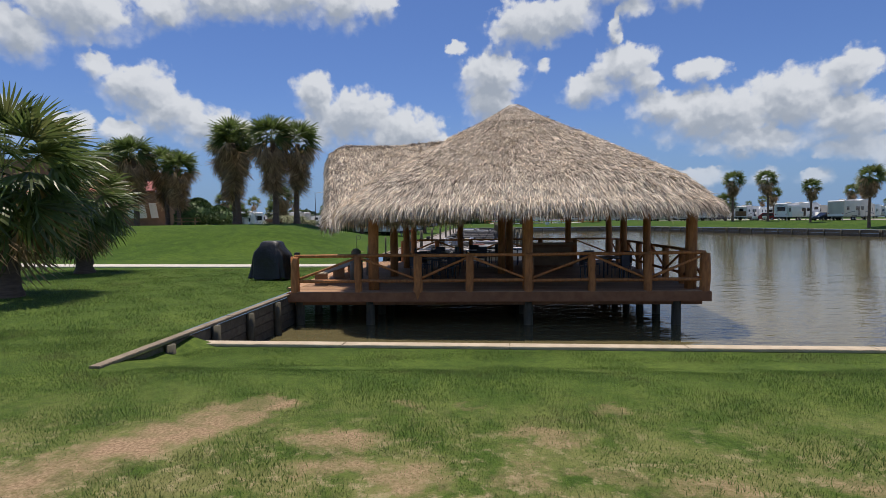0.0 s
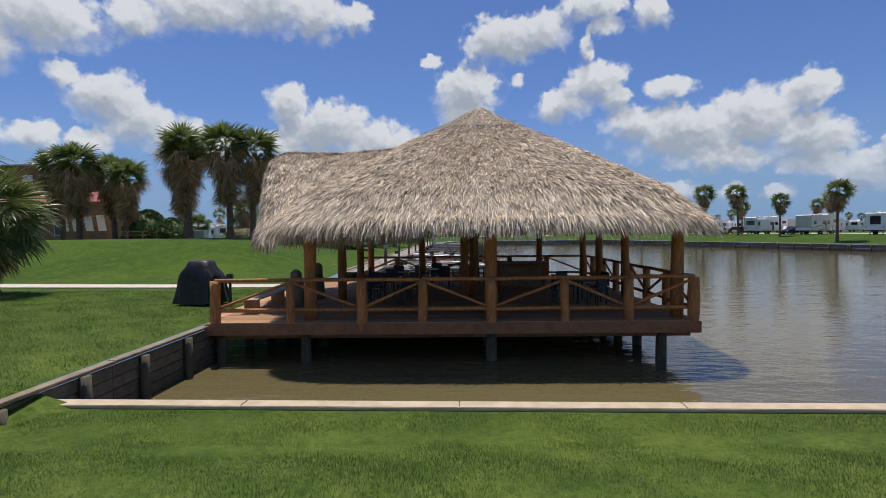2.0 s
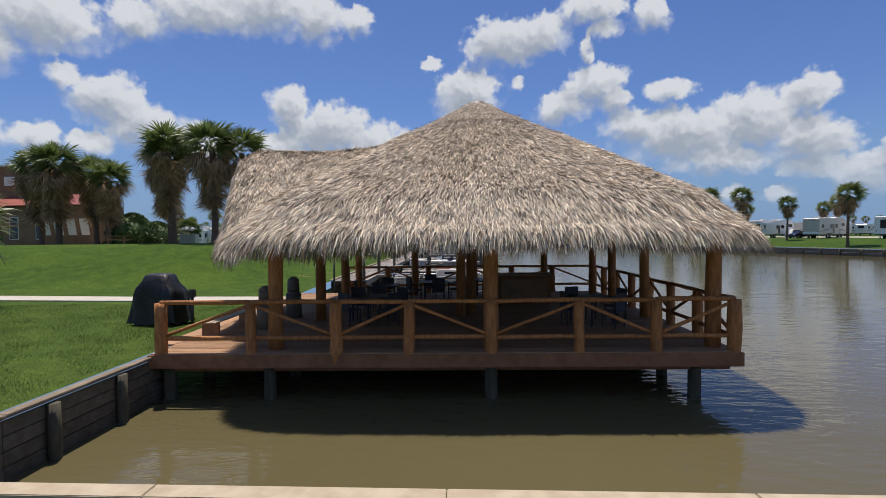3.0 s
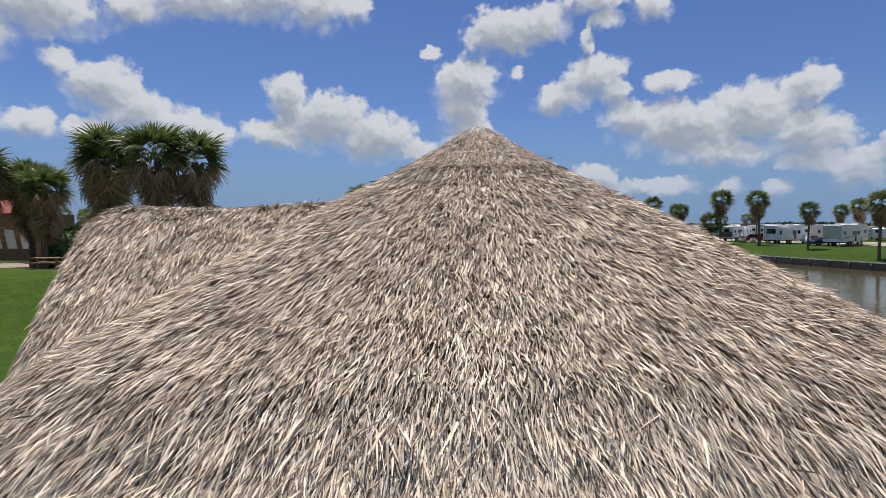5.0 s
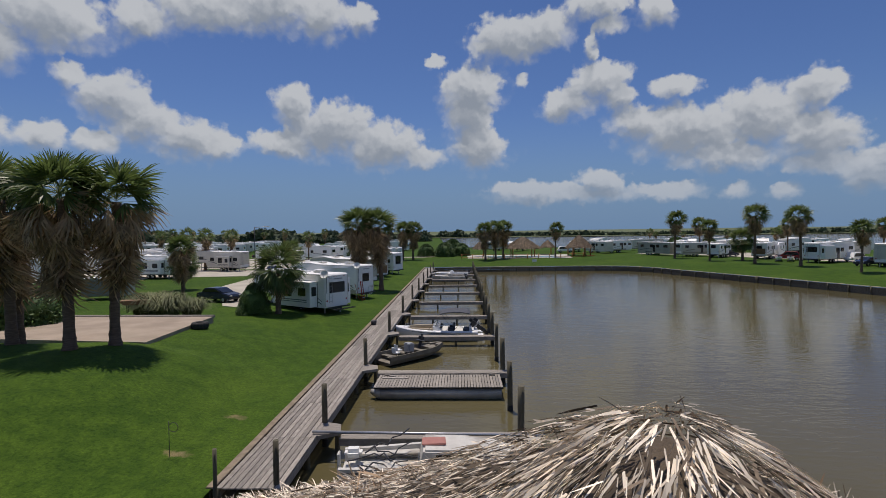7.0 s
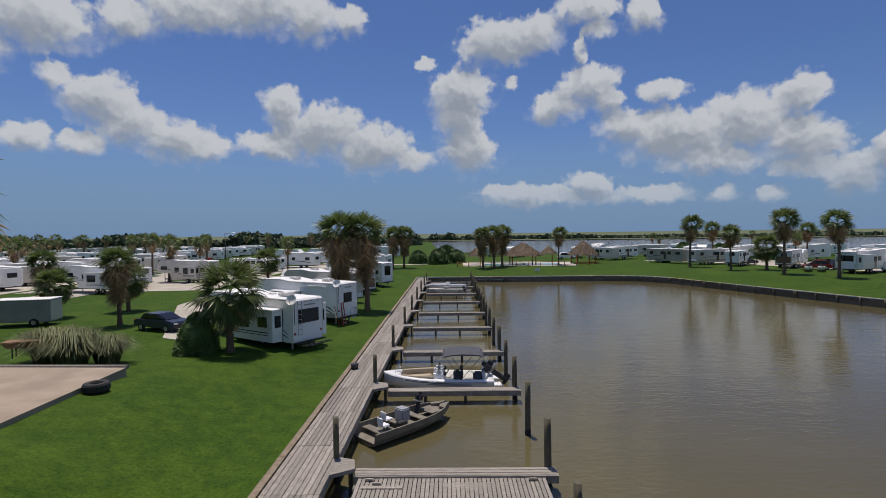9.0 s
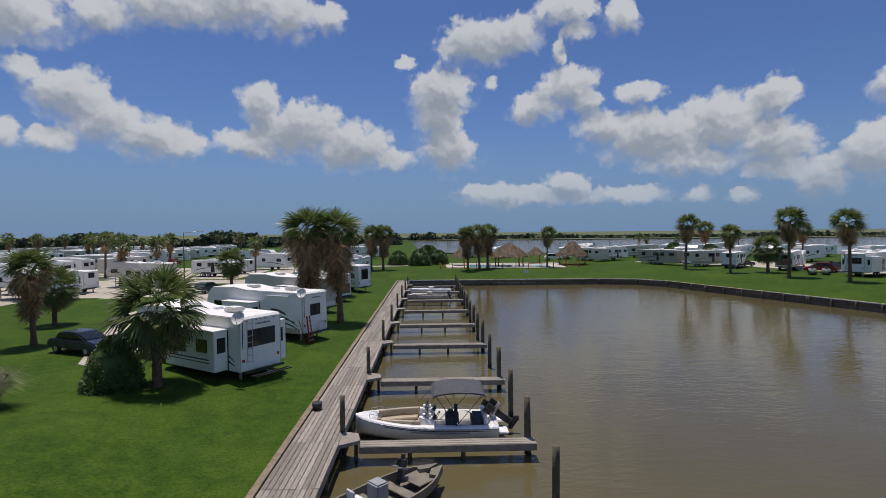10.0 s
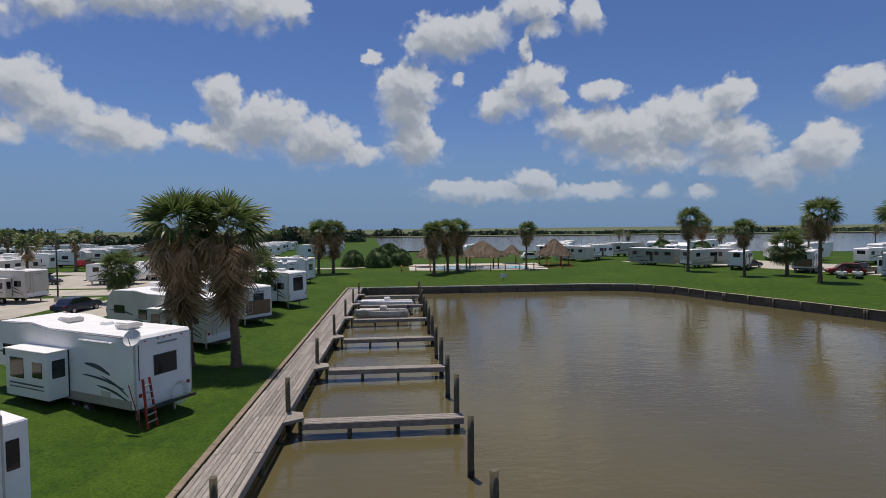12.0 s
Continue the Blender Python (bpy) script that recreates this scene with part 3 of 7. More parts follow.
def wall_run(name, a, b, label, top_z=0.0, board_h=0.24, post_gap=1.7, cap_w=0.3, inside=1.0, cap_out=0.03, pieces=True, cap_mat="cap"):
    """A timber bulkhead from a to b: boards, posts in front of them and a cap. inside: +1 where the water lies to the left of a-b."""
    a, b = Vector((*a, 0)), Vector((*b, 0))
    run = (b - a).length
    d = (b - a).normalized()
    out = Vector((-d.y, d.x, 0)) * inside
    m = Matrix((( d.x, out.x, 0, a.x), (d.y, out.y, 0, a.y), (0, 0, 1, top_z), (0, 0, 0, 1)))
    top = thing(name, m, label, "bulkhead", kind="structure")
    rows = int(1.5 / board_h)
    for i in range(rows):
        n = max(1, round(run / 4.5)) if pieces else 1
        for k in range(n):
            l = run / n
            spot = ((k + 0.5) * l, 0.02 + random.uniform(0, 0.012), -0.06 - board_h * (i + 0.5))
            part("board", boxes((spot, (l - 0.012, 0.05, board_h - 0.014), 0.006)), M["wall_board"], top)
    n = max(2, int(run / post_gap))
    for i in range(n + 1):
        bm = bmesh.new()
        x = 0.12 + (run - 0.24) * i / n
        tube(bm, (x, 0.16, -2.4), (x, 0.15, -0.03 + random.uniform(-0.08, 0.02)), 0.115, 0.105, 9, 0.05)
        part("post", bm, M["pile"], top)
    n = max(1, round(run / 3.7))
    for k in range(n):
        l = run / n
        part("cap", boxes((((k + 0.5) * l, cap_out, 0.012 + random.uniform(-0.004, 0.004)), (l - 0.01, cap_w, 0.06), 0.01)), M[cap_mat], top)
    return top


wall_run("bulkhead_west", (-6.75, -14.6), (-6.6, -5.6), "weathered timber bulkhead with pale cap and dark posts", inside=-1.0, cap_w=0.2, cap_mat="cap_old")
wall_run("bulkhead_south", (-6.72, -11.86), (7.0, -12.24), "pale timber cap of the near bulkhead", -0.25, inside=1.0, cap_w=0.3)
wall_run("bulkhead_south_far", (7.0, -12.24), (30.0, -12.92), "pale timber cap of the near bulkhead", -0.25, inside=1.0, cap_w=0.3, post_gap=4)
far_walls = ((28.0, 107.3), (-7.2, 108.0)), ((34.0, 105.6), (28.0, 107.3)), ((37.5, 101.5), (34.0, 105.6)), ((40.0, 94.0), (37.5, 101.5)), ((45.5, 80.0), (40.0, 94.0)), ((55.0, 55.0), (45.5, 80.0)), ((76.0, 0.0), (55.0, 55.0))
for i, (a, b) in enumerate(far_walls):
    wall_run("bulkhead_far", a, b, "dark timber bulkhead along the far bank", board_h=0.5, post_gap=2.6, inside=1.0, cap_w=0.3)
wall_run("bulkhead_marina", (-7.3, 108.0), (-7.2, 13.2), "dark timber bulkhead beside the boardwalk", board_h=0.5, post_gap=3.5, inside=1.0, cap_w=0.26, cap_mat="cap_old")

# footpath and pads
def slab(name, outline, z, mat, label, category, thick=0.06, follow=False):
    bm = bmesh.new()
    top = [bm.verts.new((x, y, (ground_height(x, y).item() if follow else 0) + z)) for x, y in outline]
    low = [bm.verts.new((v.co.x, v.co.y, v.co.z - thick)) for v in top]
    bm.faces.new(top)
    n = len(top)
    for i in range(n):
        bm.faces.new((top[i], low[i], low[(i + 1) % n], top[(i + 1) % n]))
    bmesh.ops.recalc_face_normals(bm, faces=bm.faces)
    return tagged(part(name, bm, mat), label, category, kind="structure")


slab("path_1", [(-6.8, 3.4), (-14, 3.8), (-26, 4.9), (-45, 8.0), (-45, 10.0), (-26, 6.6), (-14, 5.2), (-6.9, 4.8)], 0.05, M["concrete"], "pale concrete footpath across the lawn", "path", 0.3, True)
slab("pavement_1", [(-16.85, 26.0), (-27.2, 27.2), (-38, 28.6), (-39, 36.0), (-33.3, 35.2), (-17.2, 34.6)], 1.72, M["pad"], "stained concrete pad behind the palms", "concrete pad", 0.5)


# ---------------------------------------------------------------- pavilion: deck, rails, roof
DX0, DX1, DY0, DY1, DZ = -6.55, 6.4, -6.35, 5.6, 0.1


def build_deck():
    deck = thing("deck", pose(0, 0, 0), "brown timber deck on piles over the water", "deck")
    for y in (DY0 - 0.02, DY1 + 0.02):
        part("fascia", boxes((((DX0 + DX1) / 2, y, DZ - 0.17), (DX1 - DX0 + 0.1, 0.05, 0.30), 0.01)), M["fascia"], deck)
    for x in (DX0 - 0.02, DX1 + 0.02):
        part("fascia", boxes(((x, (DY0 + DY1) / 2, DZ - 0.17), (0.05, DY1 - DY0 - 0.02, 0.30), 0.01)), M["fascia"], deck)
    for y in np.linspace(DY0 + 0.35, DY1 - 0.3, 7):
        part("beam", boxes((((DX0 + DX1) / 2, y, DZ - 0.33), (DX1 - DX0 - 0.2, 0.16, 0.26), 0.01)), M["fascia"], deck)
        for x in (-6.3, -4.0, 1.03, 5.55):
            bm = bmesh.new()
            tube(bm, (x, y, -2.6), (x, y, DZ - 0.2), 0.15, 0.14, 10, 0.03)
            part("leg", bm, M["pile"], deck)
    part("edge_board", boxes(((DX0 - 0.24, 0.2, DZ - 0.03), (0.42, DY1 - DY0 - 1.0, 0.05), 0.008)), M["deck"], deck)
    n = 86
    w = (DY1 - DY0) / n
    me = part("plank", boxes(((0, 0, 0), (DX1 - DX0, w - 0.008, 0.04), 0.004)), M["deck"], deck).data
    for i in range(n):
        y = DY0 + (i + 0.5) * w
        if i == 0:
            ob = deck.children[-1]
            ob.location = ((DX0 + DX1) / 2, y, DZ - 0.02)
        else:
            share("plank", me, deck, pose((DX0 + DX1) / 2, y, DZ - 0.02 + random.uniform(-0.002, 0.002)))
    return deck


build_deck()


def log_rail(a, b, bays, label, stops=None):
    """A railing of peeled logs from a to b: posts, top and lower rail, a diagonal brace in each bay. stops: uneven shares of the run at which posts stand."""
    a, b = Vector(a) + Vector((0, 0, DZ)), Vector(b) + Vector((0, 0, DZ))
    stops = stops or [i / bays for i in range(bays + 1)]
    rail = thing("log_railing", Matrix.Translation(a), label, "railing", "railings of the deck")
    d = b - a
    for i in range(bays + 1):
        p = d * stops[i]
        bm = bmesh.new()
        r = random.uniform(0.112, 0.135)
        tube(bm, (p.x, p.y, -0.32), (p.x + random.uniform(-0.02, 0.02), p.y, 1.12), r * 1.1, r, 10, 0.09)
        part("post", bm, M["log"], rail)
    for i in range(bays):
        p, q = d * stops[i], d * stops[i + 1]
        for z in (1.13, 0.33):
            bm = bmesh.new()
            tube(bm, (p.x, p.y, z + random.uniform(-0.012, 0.012)), (q.x, q.y, z + random.uniform(-0.012, 0.012)), 0.055, 0.05, 8, 0.10)
            part("rail", bm, M["log"], rail)
        up = i % 2 == 0
        bm = bmesh.new()
        tube(bm, (p.x, p.y, 0.36 if up else 1.08), (q.x, q.y, 1.08 if up else 0.36), 0.042, 0.036, 8, 0.12)
        part("brace", bm, M["log"], rail)
    return rail


RAIL = "railing of peeled reddish logs with diagonal braces"
log_rail((-6.35, DY0 + 0.1, 0), (6.3, DY0 + 0.1, 0), 7, RAIL, (0, 0.161, 0.311, 0.439, 0.583, 0.735, 0.867, 1))
log_rail((DX1 - 0.12, DY0 + 0.1, 0), (DX1 - 0.12, DY1 - 0.1, 0), 7, RAIL)
log_rail((DX1 - 0.12, DY1 - 0.1, 0), (-4.6, DY1 - 0.1, 0), 6, RAIL)

AX, AY, AZ = 0.99, -0.42, 7.0            # peak of the roof
HX, HY = 6.0, 6.75                     # half widths at the eaves


def column(x, y, top, r=0.15):
    c = thing("roof_column", pose(x, y, DZ), "peeled log column that carries the thatched roof", "column", "columns of the pavilion")
    bm = bmesh.new()
    tube(bm, (0, 0, -0.02), (random.uniform(-0.04, 0.04), 0, top), r * 1.05, r * 0.9, 12, 0.07)
    part("log", bm, M["log"], c)


for x in (AX - HX + 1.1, AX + 0.05, AX + HX - 0.95):
    column(x, DY0 + 0.55, 3.1, 0.17)
for x, y in ((-3.9, -1.8), (-3.9, 1.8), (-3.9, 4.6), (0.4, -1.0), (0.75, -0.5), (1.0, 4.6), (6.0, -1.6), (6.0, 1.8), (6.0, 4.6), (4.0, 4.7), (-1.5, 4.7)):
    column(x, y, 3.6 if abs(x) > 3 or y > 4 else 5.8)

ANX0, ANY, ANZ, ANH = -6.7, -0.75, 5.46, 3.5    # west wing of the roof: end, ridge line, ridge height, half width


def main_roof(th, s):
    """A point of the main roof: angle th round the peak, s from 0 at the peak to 1 at the eaves."""
    c, sn = np.cos(th), np.sin(th)
    p = 8.0
    r = 1.0 / ((np.abs(c) / HX) ** p + (np.abs(sn) / HY) ** p) ** (1 / p)
    x, y = AX + r * s * c, AY + r * s * sn
    corner = np.clip(r / 6.2 - 1.0, 0, 1)
    z = AZ - (3.96 + 0.28 * corner) * np.maximum(np.sqrt(s * s + 0.0006) - 0.0245, 0) ** 0.99
    z = z - 0.08 * (1 - np.exp(-(s / 0.10) ** 2)) + 0.07 * smooth01((s - 0.1) / 0.5)
    z = z - 0.32 * smooth01((s - 0.86) / 0.14)
    return np.stack((x, y, z), axis=-1)


def wing_roof(u, v):
    """A point of the west wing: u from 0 at the main roof to 1 at the west end, v from -1 (south eaves) over the ridge to 1 (north eaves)."""
    av = np.abs(v)
    x = -1.0 + (ANX0 + 1.0 + 0.9 * av) * u
    end = smooth01((u - 0.9) / 0.1)
    y = ANY + ANH * v * (1 - 0.06 * end)
    z = ANZ - 2.85 * av ** 1.25 - 0.22 * end * (1 - 0.4 * av) + 0.04 * np.sin(u * 9) - 0.1 * u * u
    return np.stack((x, y, z), axis=-1)


def sheet(fn, a, b, na, nb, sink):
    """A closed shell under the function's surface, sunk by sink and 0.12 m thick."""
    i, j = np.meshgrid(np.linspace(a[0], a[1], na), np.linspace(b[0], b[1], nb), indexing="ij")
    top = fn(i, j).reshape(-1, 3) - (0, 0, sink)
    verts = np.concatenate((top, top - (0, 0, 0.14)))
    ii, jj = np.meshgrid(np.arange(na - 1), np.arange(nb - 1), indexing="ij")
    q = np.stack((ii * nb + jj, (ii + 1) * nb + jj, (ii + 1) * nb + jj + 1, ii * nb + jj + 1), axis=-1).reshape(-1, 4)
    return verts, np.concatenate((q, q[:, ::-1] + len(top)))


def wing_gable(v, b):
    """The thatched west end of the wing: v across the ridge, b from 0 at the roof's edge to 1 at the bottom of the hanging layers."""
    p = wing_roof(np.ones_like(v * 1.0), v)
    drop = 1.1 * (1 - 0.88 * np.abs(v))
    out = np.stack((-0.10 * np.sin(b * 2.6), 0 * b, -drop * b), axis=-1)
    return p + out


def thatch_strips(rng, fn, ia, ib, n, length, width, lift, step=0.02, droop=0.0, fan=0.16, sway=0.1, curl=0.5):
    """Loose palm strips that lie down the slope of fn, in overlapping tufts. ia, ib: arrays of the two parameters; step along ib is downhill."""
    p0 = fn(ia, ib)
    d = fn(ia, ib + step) - p0
    d /= np.linalg.norm(d, axis=1)[:, None]
    e = fn(ia + 0.01, ib) - p0
    e /= np.linalg.norm(e, axis=1)[:, None] + 1e-9
    nrm = np.cross(e, d)
    nrm *= np.sign(nrm[:, 2:3] + 1e-9)
    side = np.cross(nrm, d)
    swirl = np.sin(p0[:, 0] * 4.3 + 2 * np.sin(p0[:, 1] * 3.1)) * np.sin(p0[:, 1] * 4.7 + p0[:, 2] * 5.3 + 1.7 * np.sin(p0[:, 0] * 2.3))
    tuft = np.sin(p0[:, 0] * 11.3 + 3 * np.sin(p0[:, 2] * 9.1)) * np.sin(p0[:, 1] * 12.7 + p0[:, 2] * 17.0 + 2.0 * np.sin(p0[:, 0] * 6.3))
    tilt = rng.normal(0, fan, n) + sway * swirl + 0.1 * tuft
    d = d * np.cos(tilt)[:, None] + side * np.sin(tilt)[:, None]
    side = np.cross(nrm, d)
    roll = rng.normal(0, curl, n)
    side = side * np.cos(roll)[:, None] + nrm * np.sin(roll)[:, None]
    ln = length * rng.uniform(0.6, 1.35, n)
    up = lift * rng.uniform(-0.3, 1.0, n) * (1 + 0.5 * swirl + 0.7 * tuft)
    base = p0 + nrm * rng.uniform(0.0, 0.05, n)[:, None]
    mid = base + d * (ln * 0.55)[:, None] + nrm * (up * 0.6)[:, None]
    tip = base + d * ln[:, None] + nrm * (up * rng.uniform(0.8, 1.2, n))[:, None]
    mid[:, 2] -= 0.4 * droop * ln
    tip[:, 2] -= droop * ln
    pts = np.stack((base, mid, tip), axis=1)
    w = width * rng.uniform(0.5, 1.5, n)
    return strips(pts, np.stack((w * 0.8, w, w * 0.25), axis=1), side)


def joined(pairs):
    """Several verts-and-quads pairs as one."""
    vs, qs, off = [], [], 0
    for v, q in pairs:
        vs.append(v), qs.append(q + off)
        off += len(v)
    return np.concatenate(vs), np.concatenate(qs)


def build_roof():
    roof = thing("thatched_roof", pose(0, 0, 0), "grey-brown palm thatch roof with a peak and a side wing", "thatched roof")
    rng = np.random.default_rng(5)
    # shells under the strips; their dark colour stands in for shade in the gaps
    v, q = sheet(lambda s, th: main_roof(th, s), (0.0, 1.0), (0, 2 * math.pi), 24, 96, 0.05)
    share("packed_thatch", raw_mesh("packed_thatch", v, q, M["shaded_thatch_base"], True), roof, Matrix())
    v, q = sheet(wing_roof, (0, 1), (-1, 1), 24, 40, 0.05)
    share("packed_thatch", raw_mesh("packed_thatch", v, q, M["shaded_thatch_base"], True), roof, Matrix())
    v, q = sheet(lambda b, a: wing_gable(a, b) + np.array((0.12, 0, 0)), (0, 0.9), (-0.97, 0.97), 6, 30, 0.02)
    share("packed_thatch", raw_mesh("packed_thatch", v, q, M["shaded_thatch_base"], True), roof, Matrix())
    pale, brown = [], []
    # main roof: broad strips all over, finer ones between them, shorter and matted round the peak
    for n, lo, hi, ln, wd, lift, fan in ((90000, 0.02, 1.0, 0.2, 0.0145, 0.06, 0.2), (95000, 0.02, 1.0, 0.14, 0.010, 0.08, 0.3), (12000, 0.0, 0.05, 0.2, 0.017, 0.03, 0.3), (9000, 0.0, 0.05, 0.18, 0.011, 0.02, 0.4)):
        s, th = np.sqrt(rng.uniform(lo, hi, n)) * 0.99 + 0.004, rng.uniform(-math.pi, math.pi, n)
        keep = (th < 0.35) | (th > math.pi - 0.35) | (rng.uniform(0, 1, n) < 0.45)      # the back slope is thinner
        s, th = s[keep], th[keep]
        small = np.clip(s / 0.38, 0.5, 1.0)                                              # finer and shorter towards the peak
        pale.append(thatch_strips(rng, main_roof, th, s, len(s), ln * small, wd * small, lift * small, fan=fan))
    # matted strips at the peak; the many dark ones all over imitate shaded gaps
    for n, lo, hi, ln, wd, lift, fan in ((6000, 0.0, 0.06, 0.15, 0.008, 0.02, 0.55), (30000, 0.03, 1.0, 0.17, 0.013, 0.07, 0.4)):
        s, th = np.sqrt(rng.uniform(lo, hi, n)) + 0.004, rng.uniform(-math.pi, math.pi, n)
        brown.append(thatch_strips(rng, main_roof, th, s, n, ln, wd, lift, fan=fan))
    # fringe along the eaves, in layers that hang down
    for s0, s1, n, ln, dr in ((0.90, 0.985, 20000, 0.32, 0.2), (0.945, 0.995, 20000, 0.33, 0.5), (0.97, 0.995, 18000, 0.34, 0.8)):
        th, s = rng.uniform(0, 2 * math.pi, n), rng.uniform(s0, s1, n)
        pale.append(thatch_strips(rng, main_roof, th, s, n, ln, 0.017, 0.12, droop=dr, fan=0.32))
    n = 7000
    brown.append(thatch_strips(rng, main_roof, rng.uniform(0, 2 * math.pi, n), rng.uniform(0.93, 1.0, n), n, 0.42, 0.02, 0.1, droop=0.7, fan=0.35))
    # west wing: slopes, browner along the ridge, and the hanging west end
    for sg in (-1, 1):
        down = lambda a, b, sg=sg: wing_roof(a, b * sg)
        n = 30000 if sg < 0 else 16000
        pale.append(thatch_strips(rng, down, rng.uniform(0, 1, n), rng.uniform(0, 1, n), n, 0.24, 0.017, 0.08, fan=0.24))
        brown.append(thatch_strips(rng, down, rng.uniform(0, 1, 6000), rng.uniform(0, 1, 6000) ** 1.8, 6000, 0.26, 0.016, 0.06, fan=0.35))
        pale.append(thatch_strips(rng, down, rng.uniform(0, 1, 4500), rng.uniform(0.93, 1.02, 4500), 4500, 0.36, 0.022, 0.1, droop=0.6, fan=0.35))
        gab = lambda a, b, sg=sg: wing_gable(a * sg, b)
        pale.append(thatch_strips(rng, gab, rng.uniform(0, 1, 7000), rng.uniform(0, 0.85, 7000), 7000, 0.32, 0.018, 0.1, droop=0.4, fan=0.3))
        brown.append(thatch_strips(rng, gab, rng.uniform(0, 1, 2500), rng.uniform(0.0, 0.9, 2500), 2500, 0.38, 0.022, 0.08, droop=0.4, fan=0.35))
    ob = share("thatch", raw_mesh("thatch", *joined(pale), M["thatch"]), roof, Matrix(), "loose sun-bleached palm strips")
    ob["kind"] = "stuff"
    ob = share("weathered_strips", raw_mesh("old_and_gap_thatch", *joined(brown), M["thatch_old_and_gap"]), roof, Matrix(), "brown matted older strips, with dark ones imitating shaded gaps")
    ob["kind"] = "stuff"
    # rafters under the thatch
    for k in range(16):
        th = 2 * math.pi * k / 16
        a, b = main_roof(np.array(th), np.array(0.08)), main_roof(np.array(th), np.array(0.93))
        bm = bmesh.new()
        tube(bm, a - (0, 0, 0.32), b - (0, 0, 0.3), 0.06, 0.05, 8)
        part("rafter", bm, M["log"], roof)


build_roof()


# ---------------------------------------------------------------- palms and shrubs
def fan_leaf(rng, petiole, blade, segs, spread, droop, fold=0.0):
    """One fan leaf in its own axes: stalk along +x, then a fan of narrow pointed segments. Returns points n x 4 x 3, widths, sides."""
    ang = np.linspace(-spread, spread, segs) + rng.normal(0, 0.02, segs)
    ln = blade * (1 - 0.28 * (np.abs(ang) / spread) ** 2) * rng.uniform(0.9, 1.06, segs)
    d = np.stack((np.cos(ang), np.sin(ang), -fold * np.abs(np.sin(ang))), axis=1)
    base = np.array((petiole, 0, 0))
    pts = []
    for k, dr in ((0.02, 0.0), (0.5, 0.10), (0.8, 0.38), (1.0, 0.85)):
        p = base + d * (ln * k)[:, None]
        p[:, 2] -= droop * dr * ln * rng.uniform(0.75, 1.25, segs)
        pts.append(p)
    pts = np.stack(pts, axis=1)
    wid = blade * spread / segs * 0.95
    w = np.stack((np.full(segs, wid * 0.25), np.full(segs, wid * 1.05), np.full(segs, wid * 0.7), np.full(segs, wid * 0.08)), axis=1)
    side = np.stack((-np.sin(ang), np.cos(ang), np.where(np.arange(segs) % 2 == 0, 0.35, -0.35)), axis=1)
    side /= np.linalg.norm(side, axis=1)[:, None]
    # the stalk
    st = np.array([[[0, 0, 0], [petiole * 0.4, 0, 0.02], [petiole * 0.8, 0, 0.01], [petiole * 1.06, 0, -0.01]]], dtype=float)
    pts, w = np.concatenate((pts, st)), np.concatenate((w, np.full((1, 4), 0.035)))
    side = np.concatenate((side, [[0, 1, 0]]))
    return pts, w, side


def turned(leaf, elev, azim, org, rolled=0.0):
    pts, w, side = leaf
    ce, se, ca, sa, cr, sr = np.cos(elev), np.sin(elev), np.cos(azim), np.sin(azim), np.cos(rolled), np.sin(rolled)
    rx = np.array(((1, 0, 0), (0, cr, -sr), (0, sr, cr)))
    ry = np.array(((ce, 0, -se), (0, 1, 0), (se, 0, ce)))
    rz = np.array(((ca, -sa, 0), (sa, ca, 0), (0, 0, 1)))
    m = rz @ ry @ rx
    return pts @ m.T + org, w, side @ m.T


def leaf_mesh(name, leaves, mat):
    v, q = strips(np.concatenate([a[0] for a in leaves]), np.concatenate([a[1] for a in leaves]), np.concatenate([a[2] for a in leaves]))
    return raw_mesh(name, v, q, mat)


def trunk_bm(height, r0, r1, lean=0.0, boots=0, seed=1):
    rnd = random.Random(seed)
    bm = bmesh.new()
    rings, n = [], 12
    steps = max(8, int(height / 0.22))
    for i in range(steps + 1):
        k = i / steps
        r = (r0 + (r1 - r0) * min(1, k * 1.3)) * (1.0 + 0.35 * max(0, 1 - k * 7)) * (1.05 if i % 2 else 0.97) * rnd.uniform(0.96, 1.04)
        c = Vector((lean * k * k, 0.25 * lean * math.sin(2 * k), height * k - 0.15))
        rings.append([bm.verts.new(c + Vector((math.cos(2 * math.pi * j / n), math.sin(2 * math.pi * j / n), 0)) * r * rnd.uniform(0.95, 1.05)) for j in range(n)])
    for i in range(steps):
        for j in range(n):
            bm.faces.new((rings[i][j], rings[i][(j + 1) % n], rings[i + 1][(j + 1) % n], rings[i + 1][j])).smooth = True
    bm.faces.new(rings[-1])
    for i in range(boots):
        a, z = i * 2.4, height * (0.35 + 0.65 * i / boots)
        d = Vector((math.cos(a), math.sin(a), 0))
        lx = lean * (z / height) ** 2
        tube(bm, Vector((lx, 0, z)) + d * r1 * 0.8, Vector((lx, 0, z + 0.3)) + d * (r1 + 0.14), 0.05, 0.03, 5)
    return bm


